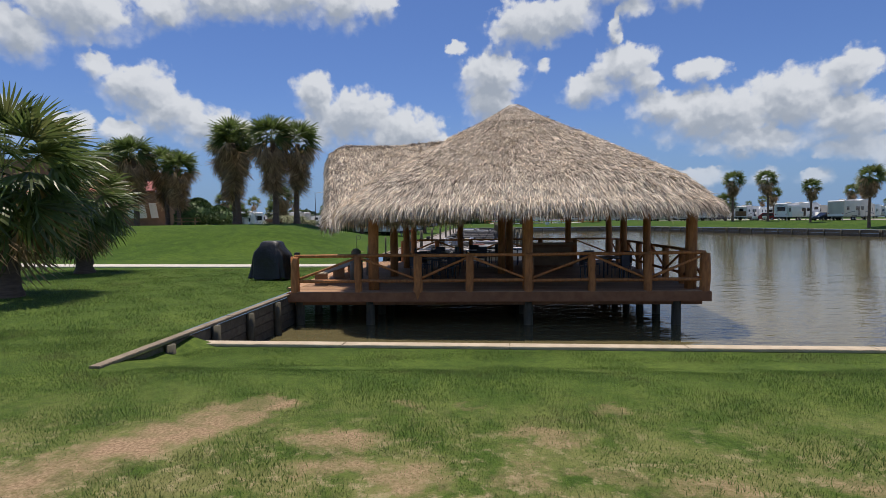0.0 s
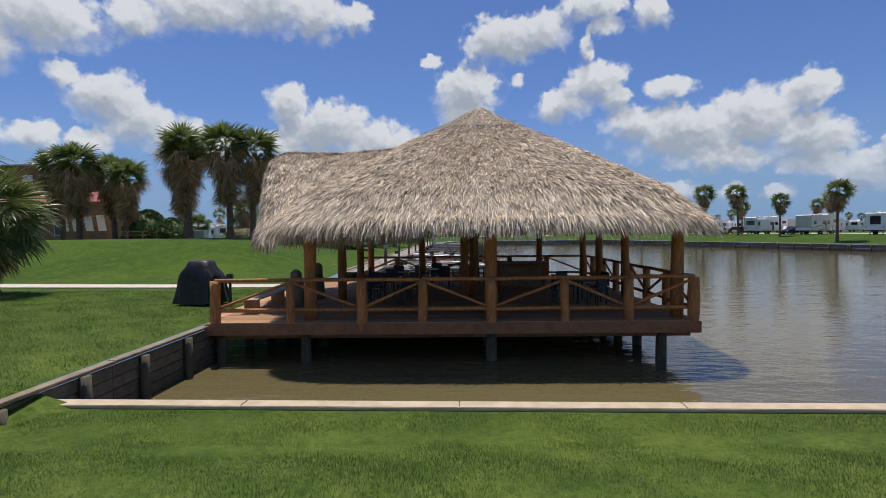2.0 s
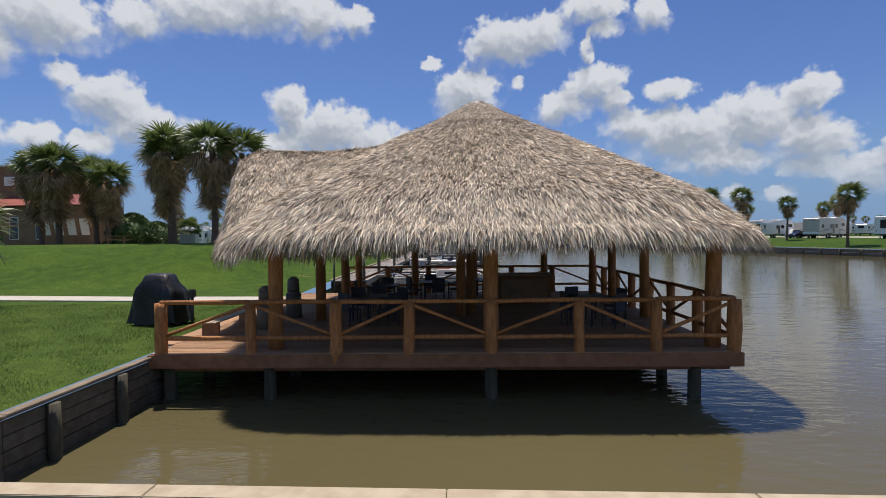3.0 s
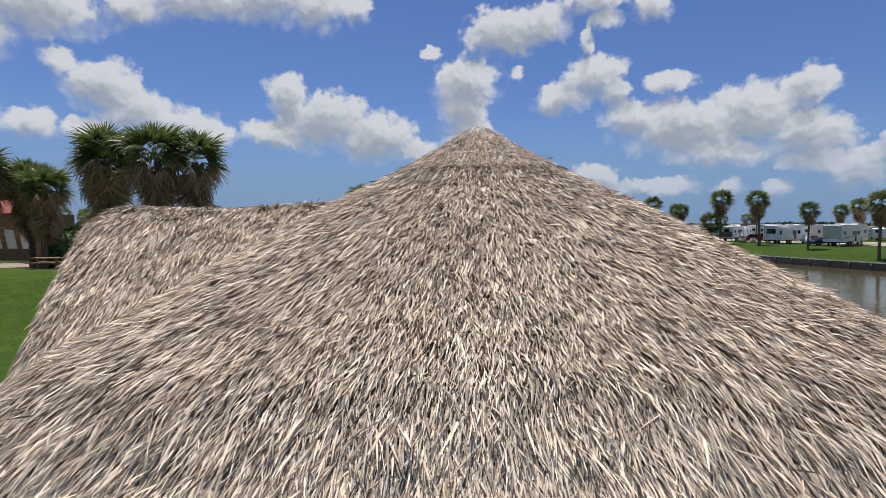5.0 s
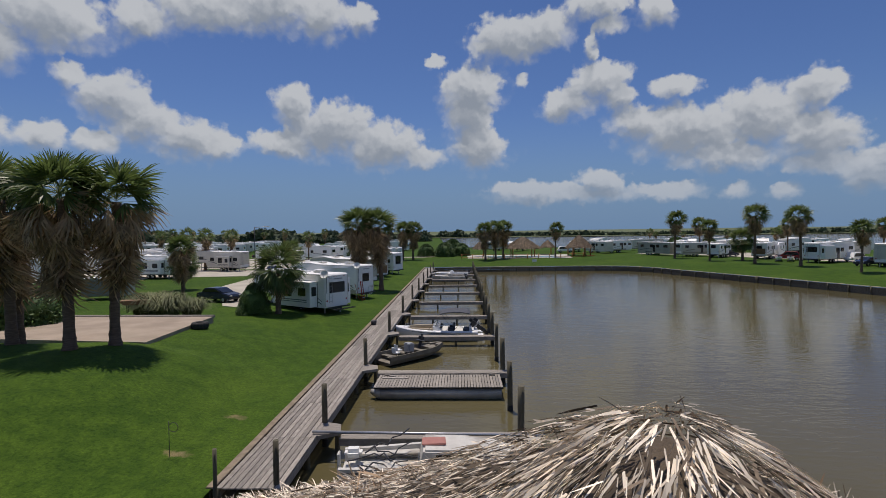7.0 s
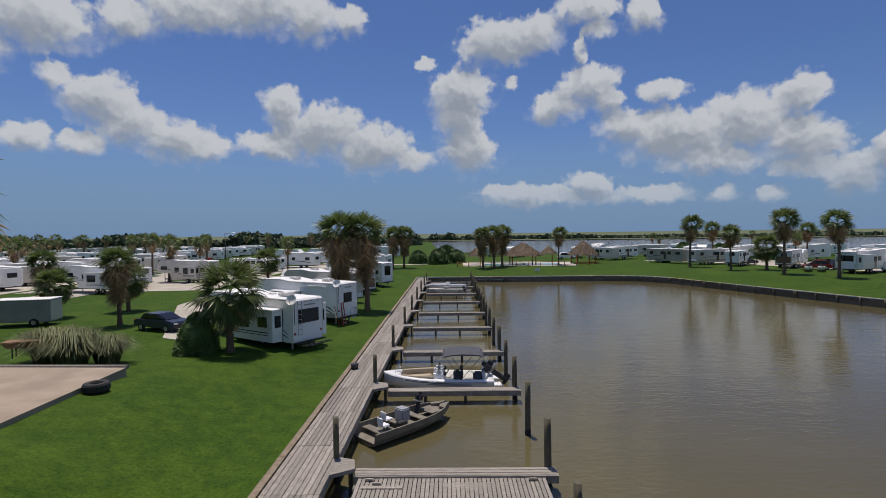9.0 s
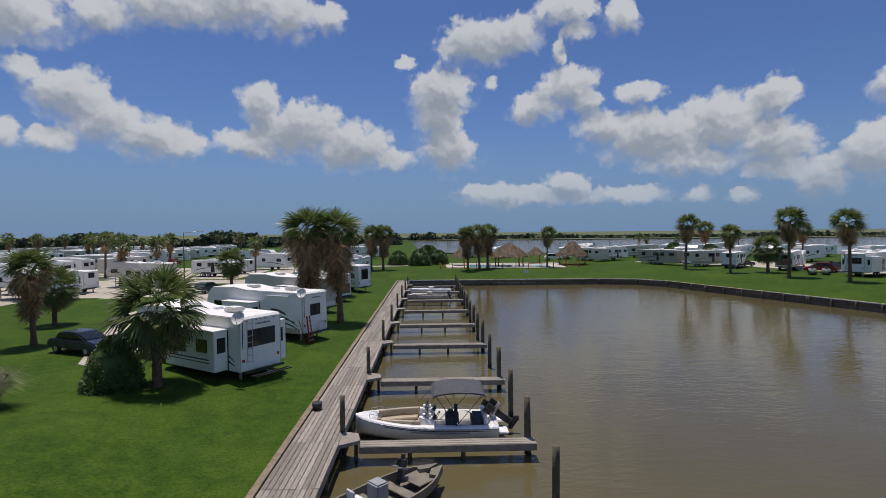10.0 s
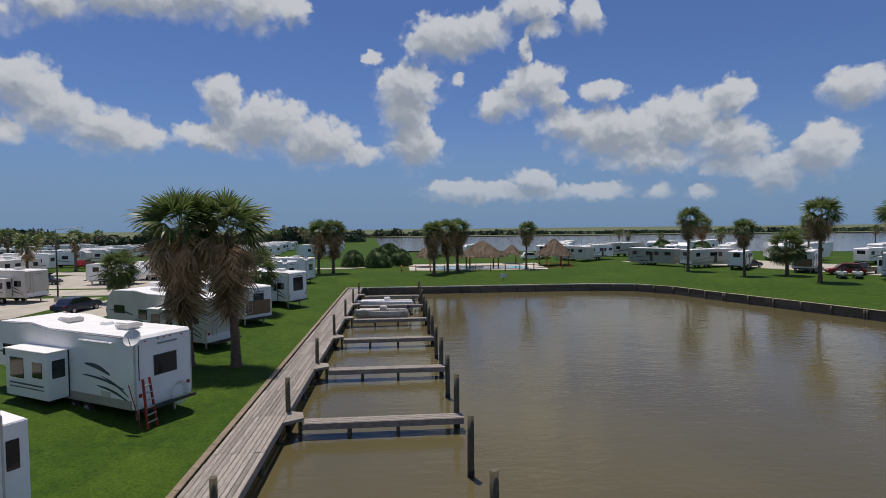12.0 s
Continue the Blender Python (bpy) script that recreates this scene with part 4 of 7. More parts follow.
def palm(name, height, r, blade, petiole, green, dry, skirt, seed, label, lean=0.3, segs=18, single=False, low=-0.25, boots=0):
    """A fan palm: trunk, green crown, and where it has one a skirt of dead leaves."""
    rng = np.random.default_rng(seed)
    tree = thing(name, pose(0, 0, 0), label, "palm tree")
    part("trunk", trunk_bm(height, r * 1.15, r, lean, boots, seed), M["trunk"], tree)
    top = np.array((lean, 0.06, height - 0.15))
    leaves = []
    for i in range(green):
        k = i / green
        elev = 1.4 + (low - 1.4) * k ** 0.85 + rng.normal(0, 0.12)
        leaf = fan_leaf(rng, petiole * rng.uniform(0.75, 1.2), blade * rng.uniform(0.85, 1.15) * (0.72 + 0.28 * min(1, k * 4)), segs, 1.25 + 0.4 * min(1, k * 3), 0.12 + 0.34 * k, 0.42)
        leaves.append(turned(leaf, elev, i * 2.39996 + rng.normal(0, 0.22), top + (0, 0, 0.3 * (1 - k)), rng.normal(0, 0.4)))
    if single:
        for lf in leaves:
            share("frond", leaf_mesh("frond", [lf], M["frond"]), tree, Matrix())
    else:
        share("crown", leaf_mesh("crown", leaves, M["frond"]), tree, Matrix())
    if dry:
        leaves = []
        for i in range(dry):
            k = i / dry
            elev = 0.1 - 1.5 * k ** 0.45 + rng.normal(0, 0.16)
            leaf = fan_leaf(rng, petiole * rng.uniform(0.6, 1.05) * (1 - 0.35 * k), blade * rng.uniform(0.8, 1.15), max(8, segs - 6), 0.95, 0.6, 0.8)
            org = top - (lean * 0.2 * k, 0, skirt * k ** 1.35)
            leaves.append(turned(leaf, elev, i * 2.39996 + 1 + rng.normal(0, 0.4), org, rng.normal(0, 0.7)))
        share("dead_leaf_skirt", leaf_mesh("skirt", leaves, M["frond_dry"]), tree, Matrix(), "hanging skirt of dry brown leaves")
    return tree


def set_down(ob, x, y, turn=0.0, size=1.0, sink=0.0, z=None):
    ob.matrix_basis = pose(x, y, (ground_height(x, y).item() if z is None else z) - sink, 0, 0, turn) @ Matrix.Diagonal((size, size, size, 1))
    return ob


def again(ob, x, y, turn=0.0, size=1.0, label="", z=None):
    c = copy_thing(ob, Matrix())
    if label:
        c["label"] = label
    return set_down(c, x, y, turn, size, z=z)


SHAGGY = "fan palm with a green crown over a shaggy brown skirt"
tall_a = set_down(palm("fan_palm", 7.2, 0.21, 1.3, 1.12, 32, 84, 2.9, 11, SHAGGY, 0.25, low=-0.05), -16.85, 23.5, 20)
tall_b = set_down(palm("fan_palm", 7.3, 0.22, 1.32, 1.12, 33, 90, 3.2, 12, SHAGGY, -0.2, low=-0.05), -18.3, 22.35, 80)
tall_a["group"] = tall_b["group"] = "palms of the park"
for x, y, turn, size, src in ((-22.3, 23.7, 200, 1.03, tall_a), (-23.4, 25.4, 40, 1.0, tall_b), (-30.6, 28.2, 10, 0.88, tall_a), (-34.6, 27.6, 100, 1.02, tall_b), (-32.6, 29.6, 130, 0.95, tall_a), (-37.2, 29.0, 60, 1.0, tall_b),
                              (-12.5, 64.7, 60, 1.12, tall_b), (-9.9, 65.2, 170, 1.15, tall_a), (-13.6, 124, 33, 1.02, tall_a), (-11.2, 124.5, 200, 1.0, tall_b),
                              (6.0, 121, 10, 0.95, tall_b), (8.5, 123, 100, 1.0, tall_a), (10.5, 126, 220, 1.0, tall_b),
                              (-29.5, 53.5, 15, 0.74, tall_b), (-43.0, 62.0, 50, 0.72, tall_a)):
    again(src, x, y, turn, size)
SLIM = "slim fan palm with a round crown on a bare trunk"
slim = palm("slim_palm", 8.4, 0.19, 1.3, 1.12, 34, 46, 1.7, 21, SLIM, 0.3)
slim["group"] = "palms of the park"
set_down(slim, 46.5, 113.7, 0, 1.0)
for x, y, turn, size in ((49.5, 104.1, 90, 0.80), (53.2, 94.8, 40, 1.04), (56.5, 87.2, 150, 0.98), (57.7, 75.6, 260, 0.74), (56.7, 59.9, 10, 0.90), (60.0, 47.0, 80, 0.9), (23.1, 126.3, 20, 0.84),
                         (60.0, 132.0, 120, 0.9), (79.0, 128.0, 20, 0.85), (86.0, 108.0, 20, 0.8), (78.0, 92.0, 20, 0.86)):
    again(slim, x, y, turn, size)
sabal = palm("sabal_palm", 3.6, 0.19, 1.2, 1.25, 62, 12, 0.5, 31, "short sabal palm with a full round green crown", 0.05, 22, low=-0.9, boots=10)
sabal["group"] = "palms of the park"
set_down(sabal, -15.5, 43.0, 0, 1.08)
for x, y, turn, size in ((55.6, 103.6, 60, 1.15), (-34.0, 62.0, 10, 0.9), (-38.5, 58.0, 70, 0.85), (-13.6, 84.0, 20, 1.1), (-30, 92, 50, 1.0), (-20, 100, 90, 0.9)):
    again(sabal, x, y, turn, size)
# the two low palms by the footpath
big = set_down(palm("fan_palm", 4.0, 0.30, 1.6, 1.4, 54, 16, 1.0, 41, "low broad fan palm with long arching leaves", 0.0, 24, True, -1.0), -15.9, -6.5, 0, 1.03)
low = set_down(palm("fan_palm", 3.5, 0.34, 1.5, 1.35, 50, 14, 0.7, 42, "low broad fan palm with long arching leaves", 0.0, 24, True, -1.1), -19.5, 1.4, 40, 0.95)
for o in (big, low):
    o["group"] = "low palms by the path"
# distant palms behind the vans
far_a = set_down(palm("fan_palm", 7.2, 0.24, 1.15, 1.1, 22, 26, 2.0, 51, SHAGGY, 0.25, 9), -48, 96, 0, 0.9)
far_b = set_down(palm("slim_palm", 7.6, 0.18, 1.15, 1.1, 22, 18, 1.2, 52, SLIM, 0.2, 9), -60, 112, 0, 0.9)
far_a["group"] = far_b["group"] = "palms of the park" 
rnd = random.Random(8)
for i in range(46):
    x, y = rnd.uniform(-150, -30), rnd.uniform(95, 260)
    again(rnd.choice((far_a, far_a, far_b)), x, y, rnd.uniform(0, 360), rnd.uniform(0.75, 1.0))
for i in range(22):
    again(far_b, rnd.uniform(60, 190), rnd.uniform(118, 200), rnd.uniform(0, 360), rnd.uniform(0.55, 0.8))


def shrub(name, rx, rz, n, mat, label, category, seed, leaf=0.14, cone=0.0):
    """A dense shrub: many small leaf blades in clumps round a rounded form."""
    rng = np.random.default_rng(seed)
    d = rng.normal(0, 1, (n, 3))
    d /= np.linalg.norm(d, axis=1)[:, None]
    d[:, 2] = np.abs(d[:, 2]) * 2 - 1
    rr = rng.uniform(0.75, 1.0, n) * (1 + 0.10 * np.sin(d[:, 0] * 7 + seed) * np.sin(d[:, 1] * 6 + d[:, 2] * 5))
    h = (d[:, 2] + 1) / 2
    k = 1 - cone * h
    c = np.stack((d[:, 0] * rx * rr * k, d[:, 1] * rx * rr * k, (h * 2 * rz) * (0.9 + 0.1 * rr)), axis=1)
    t = rng.normal(0, 1, (n, 3)) + d * 0.8
    t /= np.linalg.norm(t, axis=1)[:, None]
    side = np.cross(t, rng.normal(0, 1, (n, 3)))
    side /= np.linalg.norm(side, axis=1)[:, None]
    ln = leaf * rng.uniform(0.6, 1.4, n)
    pts = np.stack((c - t * ln[:, None] / 2, c, c + t * ln[:, None] / 2), axis=1)
    w = np.stack((ln * 0.12, ln * 0.45, ln * 0.08), axis=1)
    v, q = strips(pts, w, side)
    top = thing(name, pose(0, 0, 0), label, category)
    share("leaves", raw_mesh("leaves", v, q, mat), top, Matrix())
    bm = bmesh.new()
    bmesh.ops.create_icosphere(bm, subdivisions=3, radius=1.0)
    for vv in bm.verts:
        hh = (vv.co.z + 1) / 2
        vv.co = Vector((vv.co.x * rx * 0.78 * (1 - cone * hh), vv.co.y * rx * 0.78 * (1 - cone * hh), hh * 1.85 * rz))
    part("leafy_core", bm, mat, top, smooth=True)
    return top


set_down(shrub("clipped_bush", 1.5, 1.35, 15000, M["leaf"], "clipped dark green bush on the lawn", "bush", 3, 0.1, 0.3), -17.5, 42.6)
bushy = set_down(shrub("leafy_bush", 2.4, 1.7, 7000, M["leaf"], "large dark leafy bush by the clubhouse", "bush", 4, 0.28), -30.2, 31.0)
for x, y, s in ((-28.6, 32.5, 0.8), (-41.5, 27.0, 0.8), (-4, 137, 1.1), (-9, 139, 1.0), (0.5, 141, 1.0), (-2, 146, 1.3), (62, 152, 1.2), (70, 149, 1.1)):
    again(bushy, x, y, x * 31, s)


def reed_clump(n, rad, high, seed):
    rng = np.random.default_rng(seed)
    a, r = rng.uniform(0, 6.283, n), np.sqrt(rng.uniform(0, 1, n)) * rad * 0.5
    org = np.stack((r * np.cos(a), r * np.sin(a), np.zeros(n)), axis=1)
    d = np.stack((np.cos(a), np.sin(a), np.zeros(n)), axis=1) + rng.normal(0, 0.3, (n, 3)) * (1, 1, 0)
    h, o = high * rng.uniform(0.6, 1.1, n), rad * rng.uniform(0.2, 0.9, n)
    pts = np.stack([org + d * (o * k)[:, None] + np.array((0, 0, 1)) * (h * zz)[:, None] for k, zz in ((0, 0), (0.25, 0.65), (0.65, 1.0), (1.1, 0.75))], axis=1)
    side = np.cross(d, (0, 0, 1.0))
    side /= np.linalg.norm(side, axis=1)[:, None]
    w = np.stack([np.full(n, x) for x in (0.035, 0.04, 0.03, 0.008)], axis=1)
    return strips(pts, w, side)


clump = thing("ornamental_grass", pose(0, 0, 0), "tall tussock of arching ornamental grass", "grass clump", "tussocks by the pad")
v, q = reed_clump(1500, 1.5, 1.9, 2)
share("blades", raw_mesh("blades", v, q, M["reed"]), clump, Matrix())
set_down(clump, -22.4, 37.9)
for x, y, s in ((-23.9, 38.6, 1.05), (-21.0, 38.9, 0.8), (-25.6, 40.2, 0.9)):
    again(clump, x, y, x * 50, s)


# far woods and marsh
def far_belt(name, label, x0, x1, y0, y1, base, high, n, seed, size):
    """A belt of distant trees: uneven clumps of leafy cards of real depth."""
    rng = np.random.default_rng(seed)
    k = rng.uniform(0, 1, n)
    x, y = x0 + (x1 - x0) * k, y0 + (y1 - y0) * k + rng.uniform(0, 30, n)
    hh = high * (0.55 + 0.45 * np.sin(k * 61 + seed) * np.sin(k * 23)) * rng.uniform(0.7, 1.1, n)
    z = base + hh * rng.uniform(0, 1, n) ** 0.8
    t = rng.normal(0, 1, (n, 3))
    t /= np.linalg.norm(t, axis=1)[:, None]
    side = np.cross(t, rng.normal(0, 1, (n, 3)))
    side /= np.linalg.norm(side, axis=1)[:, None]
    c = np.stack((x, y, z), axis=1)
    ln = size * rng.uniform(0.5, 1.3, n)
    pts = np.stack((c - t * ln[:, None] / 2, c, c + t * ln[:, None] / 2), axis=1)
    v, q = strips(pts, np.stack((ln * 0.3, ln * 0.7, ln * 0.2), axis=1), side)
    ob = new(name, raw_mesh(name, v, q, M["far_tree"]))
    tagged(ob, label, "woodland", kind="stuff")


far_belt("far_woods", "dark belt of trees behind the caravan park", -420, -20, 230, 330, 0.5, 9.0, 60000, 3, 2.6)
far_belt("far_woods", "dark belt of trees behind the caravan park", -160, 60, 430, 520, 0.5, 8.0, 16000, 5, 3.6)
far_belt("marsh_scrub", "low green scrub on the far marsh", 10, 1500, 520, 330, 1.0, 3.4, 30000, 4, 5.0)
bm = bmesh.new()
bm.faces.new([bm.verts.new((x, y, 1.6)) for x, y in ((-60, 470), (500, 420), (2600, 260), (5000, 900), (5000, 4800), (-3000, 4800), (-800, 700))])
tagged(part("marsh", bm, surf("marsh_grass", (0.06, 0.085, 0.03), (0.13, 0.15, 0.06), 0.004, 0.06, 0.9, bump=0.0)), "flat green marsh reaching the horizon", "marsh", kind="structure")


# ---------------------------------------------------------------- marina: boardwalk, docks, piles
walk_way = thing("boardwalk", pose(0, 0, 0), "weathered grey plank boardwalk along the marina bulkhead", "boardwalk", kind="structure")
BX0, BX1, BY0, BY1, BZ = -7.05, -5.1, 13.3, 107.5, -0.04
rows, runs = 10, 24
pw, pl = (BX1 - BX0) / rows, (BY1 - BY0) / runs
plank_me = None
for i in range(rows):
    for j in range(runs):
        spot = pose(BX0 + (i + 0.5) * pw, BY0 + (j + 0.5) * pl, BZ - 0.02 + random.uniform(-0.006, 0.006), 0, random.uniform(-0.8, 0.8), random.uniform(-0.05, 0.05))
        if plank_me is None:
            ob = part("plank", boxes(((0, 0, 0), (pw - 0.018, pl - 0.02, 0.045), 0.006)), M["grey_wood"], walk_way)
            plank_me, ob.matrix_local = ob.data, spot
        else:
            share("plank", plank_me, walk_way, spot)
part("stringer", boxes(((BX1 - 0.03, (BY0 + BY1) / 2, BZ - 0.2), (0.06, BY1 - BY0, 0.26), 0.01)), M["dock_wood"], walk_way)
part("stringer", boxes(((BX0 + 0.05, (BY0 + BY1) / 2, BZ - 0.2), (0.06, BY1 - BY0, 0.26), 0.01)), M["dock_wood"], walk_way)
bm = bmesh.new()
tube(bm, (0, 0, -2.6), (0, 0, BZ - 0.06), 0.13, 0.12, 9, 0.04)
stub = part("support_pile", bm, M["pile"], walk_way)
stub.location = (BX1 - 0.2, BY0 + 0.4, 0)
for y in np.arange(BY0 + 3.4, BY1, 3.0):
    share("support_pile", stub.data, walk_way, pose(BX1 - 0.2, y, 0))

DOCKS = (18.05, 27.15, 37.2, 46.5, 56.35, 65.15, 74.1, 83.1, 92.0, 100.6)
DOCK_Z = -0.3
PX = 2.6


def make_dock():
    d = thing("finger_dock", pose(0, 0, 0), "narrow weathered timber finger dock on dark piles", "dock", "finger docks")
    for k in range(3):
        part("top_board", boxes(((-0.75, -0.2 + 0.2 * k, 0.0 + 0.004 * k), (7.2, 0.19, 0.05), 0.008)), M["dock_wood"], d)
    for y in (-0.32, 0.32):
        part("side_beam", boxes(((-0.75, y, -0.13), (7.2, 0.055, 0.28), 0.008)), M["dock_wood"], d)
    part("end_board", boxes(((2.87, 0, -0.13), (0.05, 0.7, 0.28), 0.008)), M["dock_wood"], d)
    for x in (-2.3, -0.1):
        for y in (-0.2, 0.2):
            bm = bmesh.new()
            tube(bm, (x, y, -2.6), (x, y, -0.08), 0.085, 0.08, 8, 0.04)
            part("leg", bm, M["pile"], d)
    bm = bmesh.new()
    prof = [(-5.1, -0.75), (-5.1, 0.75), (-4.45, 0.5), (-4.3, -0.25)]
    top = [bm.verts.new((x, y, 0.26)) for x, y in prof]
    lo = [bm.verts.new((x, y, 0.12)) for x, y in prof]
    bm.faces.new(top[::-1]), bm.faces.new(lo)
    for i in range(4):
        bm.faces.new((top[i], top[(i + 1) % 4], lo[(i + 1) % 4], lo[i]))
    bmesh.ops.recalc_face_normals(bm, faces=bm.faces)
    part("corner_post", boxes(((-4.5, 0.0, -0.4), (0.12, 0.3, 1.1), 0.01)), M["pile"], d)
    part("corner_gusset", bm, M["dock_wood"], d)
    return d


def mooring_pile(x, y, top, r=0.135):
    p = thing("mooring_pile", pose(x, y, 0, random.uniform(-0.6, 0.6), random.uniform(-0.6, 0.6), random.uniform(0, 360)), "dark greenish round timber mooring pile", "piling", "mooring piles")
    bm = bmesh.new()
    tube(bm, (0, 0, -2.6), (0, 0, top), r * 1.05, r, 12, 0.025)
    part("shaft", bm, M["pile"], p)
    bm = bmesh.new()
    tube(bm, (0, 0, WATER_Z - 0.2), (0, 0, WATER_Z + 0.28), r * 1.12, r * 1.08, 12, 0.02)
    part("waterline_growth", bm, M["rubber"], p, "dark wet band at the waterline")


dock = make_dock()
dock.location = (0, DOCKS[0], DOCK_Z)
for y in DOCKS[1:]:
    copy_thing(dock, pose(0, y, DOCK_Z + random.uniform(-0.03, 0.03), 0, 0, random.uniform(-0.3, 0.3)))
for i, y in enumerate(DOCKS):
    mooring_pile(PX + 0.04, y + 0.42, 1.46 + random.uniform(-0.05, 0.08))
    mooring_pile(-5.16, y + 0.72, 1.5 + random.uniform(-0.06, 0.06), 0.11)
    if i + 1 < len(DOCKS):
        mooring_pile(PX + 0.02, (y + DOCKS[i + 1]) / 2 + 0.3, 1.4 + random.uniform(-0.06, 0.06), 0.125)
for y in (13.6,):
    mooring_pile(-5.3, y, 1.3, 0.09)
    mooring_pile(-7.0, y - 0.4, 1.2, 0.06)


# ---------------------------------------------------------------- boats
def hull_bm(L, B, H, bow=1.6, stern=0.92, flare=0.72, sheer=0.12, inner=None, tip=0.02):
    """A hull: bow at +x. Sections from stern to bow; with inner it gets a rim of that width and a well of depth inner[1]."""
    bm = bmesh.new()
    rings = []
    for i in range(15):
        k = i / 14
        half = B / 2 * (stern + (1 - stern) * min(1, k * 2.2)) * max(tip, 1 - max(0, (k - 0.42) / 0.58) ** bow)
        z = H + sheer * k * k
        x = L * k
        low = half * flare * (1 - 0.25 * k)
        ring = [(x, -half, z), (x, -half * 0.97, z * 0.55), (x - 0.1 * k * k * L * 0.5, -low, 0.06 + 0.25 * max(0, k - 0.6)), (x - 0.12 * k * k * L * 0.5, 0, -0.12 + 0.4 * max(0, k - 0.55)),
                (x - 0.1 * k * k * L * 0.5, low, 0.06 + 0.25 * max(0, k - 0.6)), (x, half * 0.97, z * 0.55), (x, half, z)]
        if inner:
            rim, depth = inner
            hi = max(0.004, half - rim)
            kk = 0.9 if k > 0.9 else 1
            ring += [(x * kk, hi, z), (x * kk, hi * 0.94, z - depth), (x * kk, -hi * 0.94, z - depth), (x * kk, -hi, z)]
        rings.append([bm.verts.new(p) for p in ring])
    n = len(rings[0])
    for a, b in zip(rings, rings[1:]):
        for j in range(n if inner else n):
            bm.faces.new((a[j], a[(j + 1) % n], b[(j + 1) % n], b[j]))
    bm.faces.new(rings[0]), bm.faces.new(rings[-1][::-1])
    bmesh.ops.recalc_face_normals(bm, faces=bm.faces)
    return bm


def outboard(parent, x, y, z, s=1.0, tilt=35.0):
    m = pose(x, y, z, 0, tilt, 0)
    bm = boxes(((-0.2 * s, 0, 0.5 * s), (0.52 * s, 0.38 * s, 0.58 * s), 0.17 * s, m), ((-0.16 * s, 0, 0.0), (0.2 * s, 0.16 * s, 0.7 * s), 0.04 * s, m), ((-0.2 * s, 0, -0.42 * s), (0.5 * s, 0.1 * s, 0.16 * s), 0.04 * s, m))
    motor = part("outboard_motor", bm, M["dark"], parent, "black outboard motor tilted up")
    part("motor_band", boxes(((-0.2 * s, 0, 0.32 * s), (0.52 * s, 0.375 * s, 0.05 * s), 0.01, m)), M["metal"], motor)


def runabout_plan(k, L, B):
    """Half width and sheer height of the deck boat at the share k of its length, stern to bow."""
    half = B / 2 * (0.93 + 0.07 * min(1, k * 3)) * max(0.0, 1 - max(0.0, (k - 0.40) / 0.60) ** 2.7) ** 0.75
    return max(half, 0.03), 0.74 + 0.30 * k ** 2.2


def runabout_shell(L, B):
    """A smooth hull with rounded bow, broad gunwale, cockpit well and closed fore and stern decks."""
    bm = bmesh.new()
    rings, n = [], 34
    for i in range(n):
        k = 1 - (1 - i / (n - 1)) ** 1.5
        half, z = runabout_plan(k, L, B)
        x = L * k
        keel = -0.16 + 0.75 * max(0, k - 0.55) ** 2.0
        chine = 0.12 + 0.9 * max(0, k - 0.45) ** 2.2
        well = 0.07 < k < 0.84
        hi = max(half - 0.24, half * 0.3)
        fl = 0.34 if well else z - 0.012
        side = [(x, half, z), (x, half * 1.035, z - 0.10), (x, half * 1.02, z - 0.2), (x - 0.05 * k, half * 0.93, chine + 0.12), (x - 0.1 * k, half * 0.82, chine)]
        ring = [(x, 0, keel)] + [(px, py, pz) for px, py, pz in side[::-1]] + [(x, hi, z + 0.02), (x, hi * 0.97, fl), (x, 0, fl + (0.0 if well else 0.05)), (x, -hi * 0.97, fl), (x, -hi, z + 0.02)] + [(px, -py, pz) for px, py, pz in side]
        rings.append([bm.verts.new(p) for p in ring])
    m = len(rings[0])
    for p, q in zip(rings, rings[1:]):
        for j in range(m):
            bm.faces.new((p[j], p[(j + 1) % m], q[(j + 1) % m], q[j])).smooth = True
    bm.faces.new(rings[0]), bm.faces.new(rings[-1][::-1])
    bmesh.ops.recalc_face_normals(bm, faces=bm.faces)
    return bm


def along_side(L, B, k0, k1, sg, inset, depth, z_low, z_high, n=12):
    """A cushion that follows the inside of the gunwale from k0 to k1."""
    bm = bmesh.new()
    rings = []
    for i in range(n + 1):
        k = k0 + (k1 - k0) * i / n
        half, z = runabout_plan(k, L, B)
        ya, yb = max(half - inset, 0.02), max(half - inset - depth, 0.01)
        rings.append([bm.verts.new((L * k, sg * y, zz)) for y, zz in ((ya, z_low), (ya, z_high - 0.03), ((ya * 3 + yb) / 4, z_high), ((ya + yb * 3) / 4, z_high), (yb, z_high - 0.05), (yb, z_low))])
    for p, q in zip(rings, rings[1:]):
        for j in range(6):
            bm.faces.new((p[j], p[(j + 1) % 6], q[(j + 1) % 6], q[j])).smooth = True
    bm.faces.new(rings[0]), bm.faces.new(rings[-1][::-1])
    bmesh.ops.recalc_face_normals(bm, faces=bm.faces)
    return bm


def side_band(L, B, k0, k1, sg, drop, w):
    """A painted stripe along the topsides."""
    bm = bmesh.new()
    rows = []
    for i in range(17):
        k = k0 + (k1 - k0) * i / 16
        half, z = runabout_plan(k, L, B)
        thin = w * math.sin(math.pi * (0.05 + 0.9 * i / 16)) ** 0.5
        y = sg * (half * 1.03 + 0.006)
        rows.append([bm.verts.new((L * k, y, z - drop + dz)) for dz in (thin / 2, -thin / 2)])
    for p, q in zip(rows, rows[1:]):
        bm.faces.new((p[0], q[0], q[1], p[1]))
    return bm


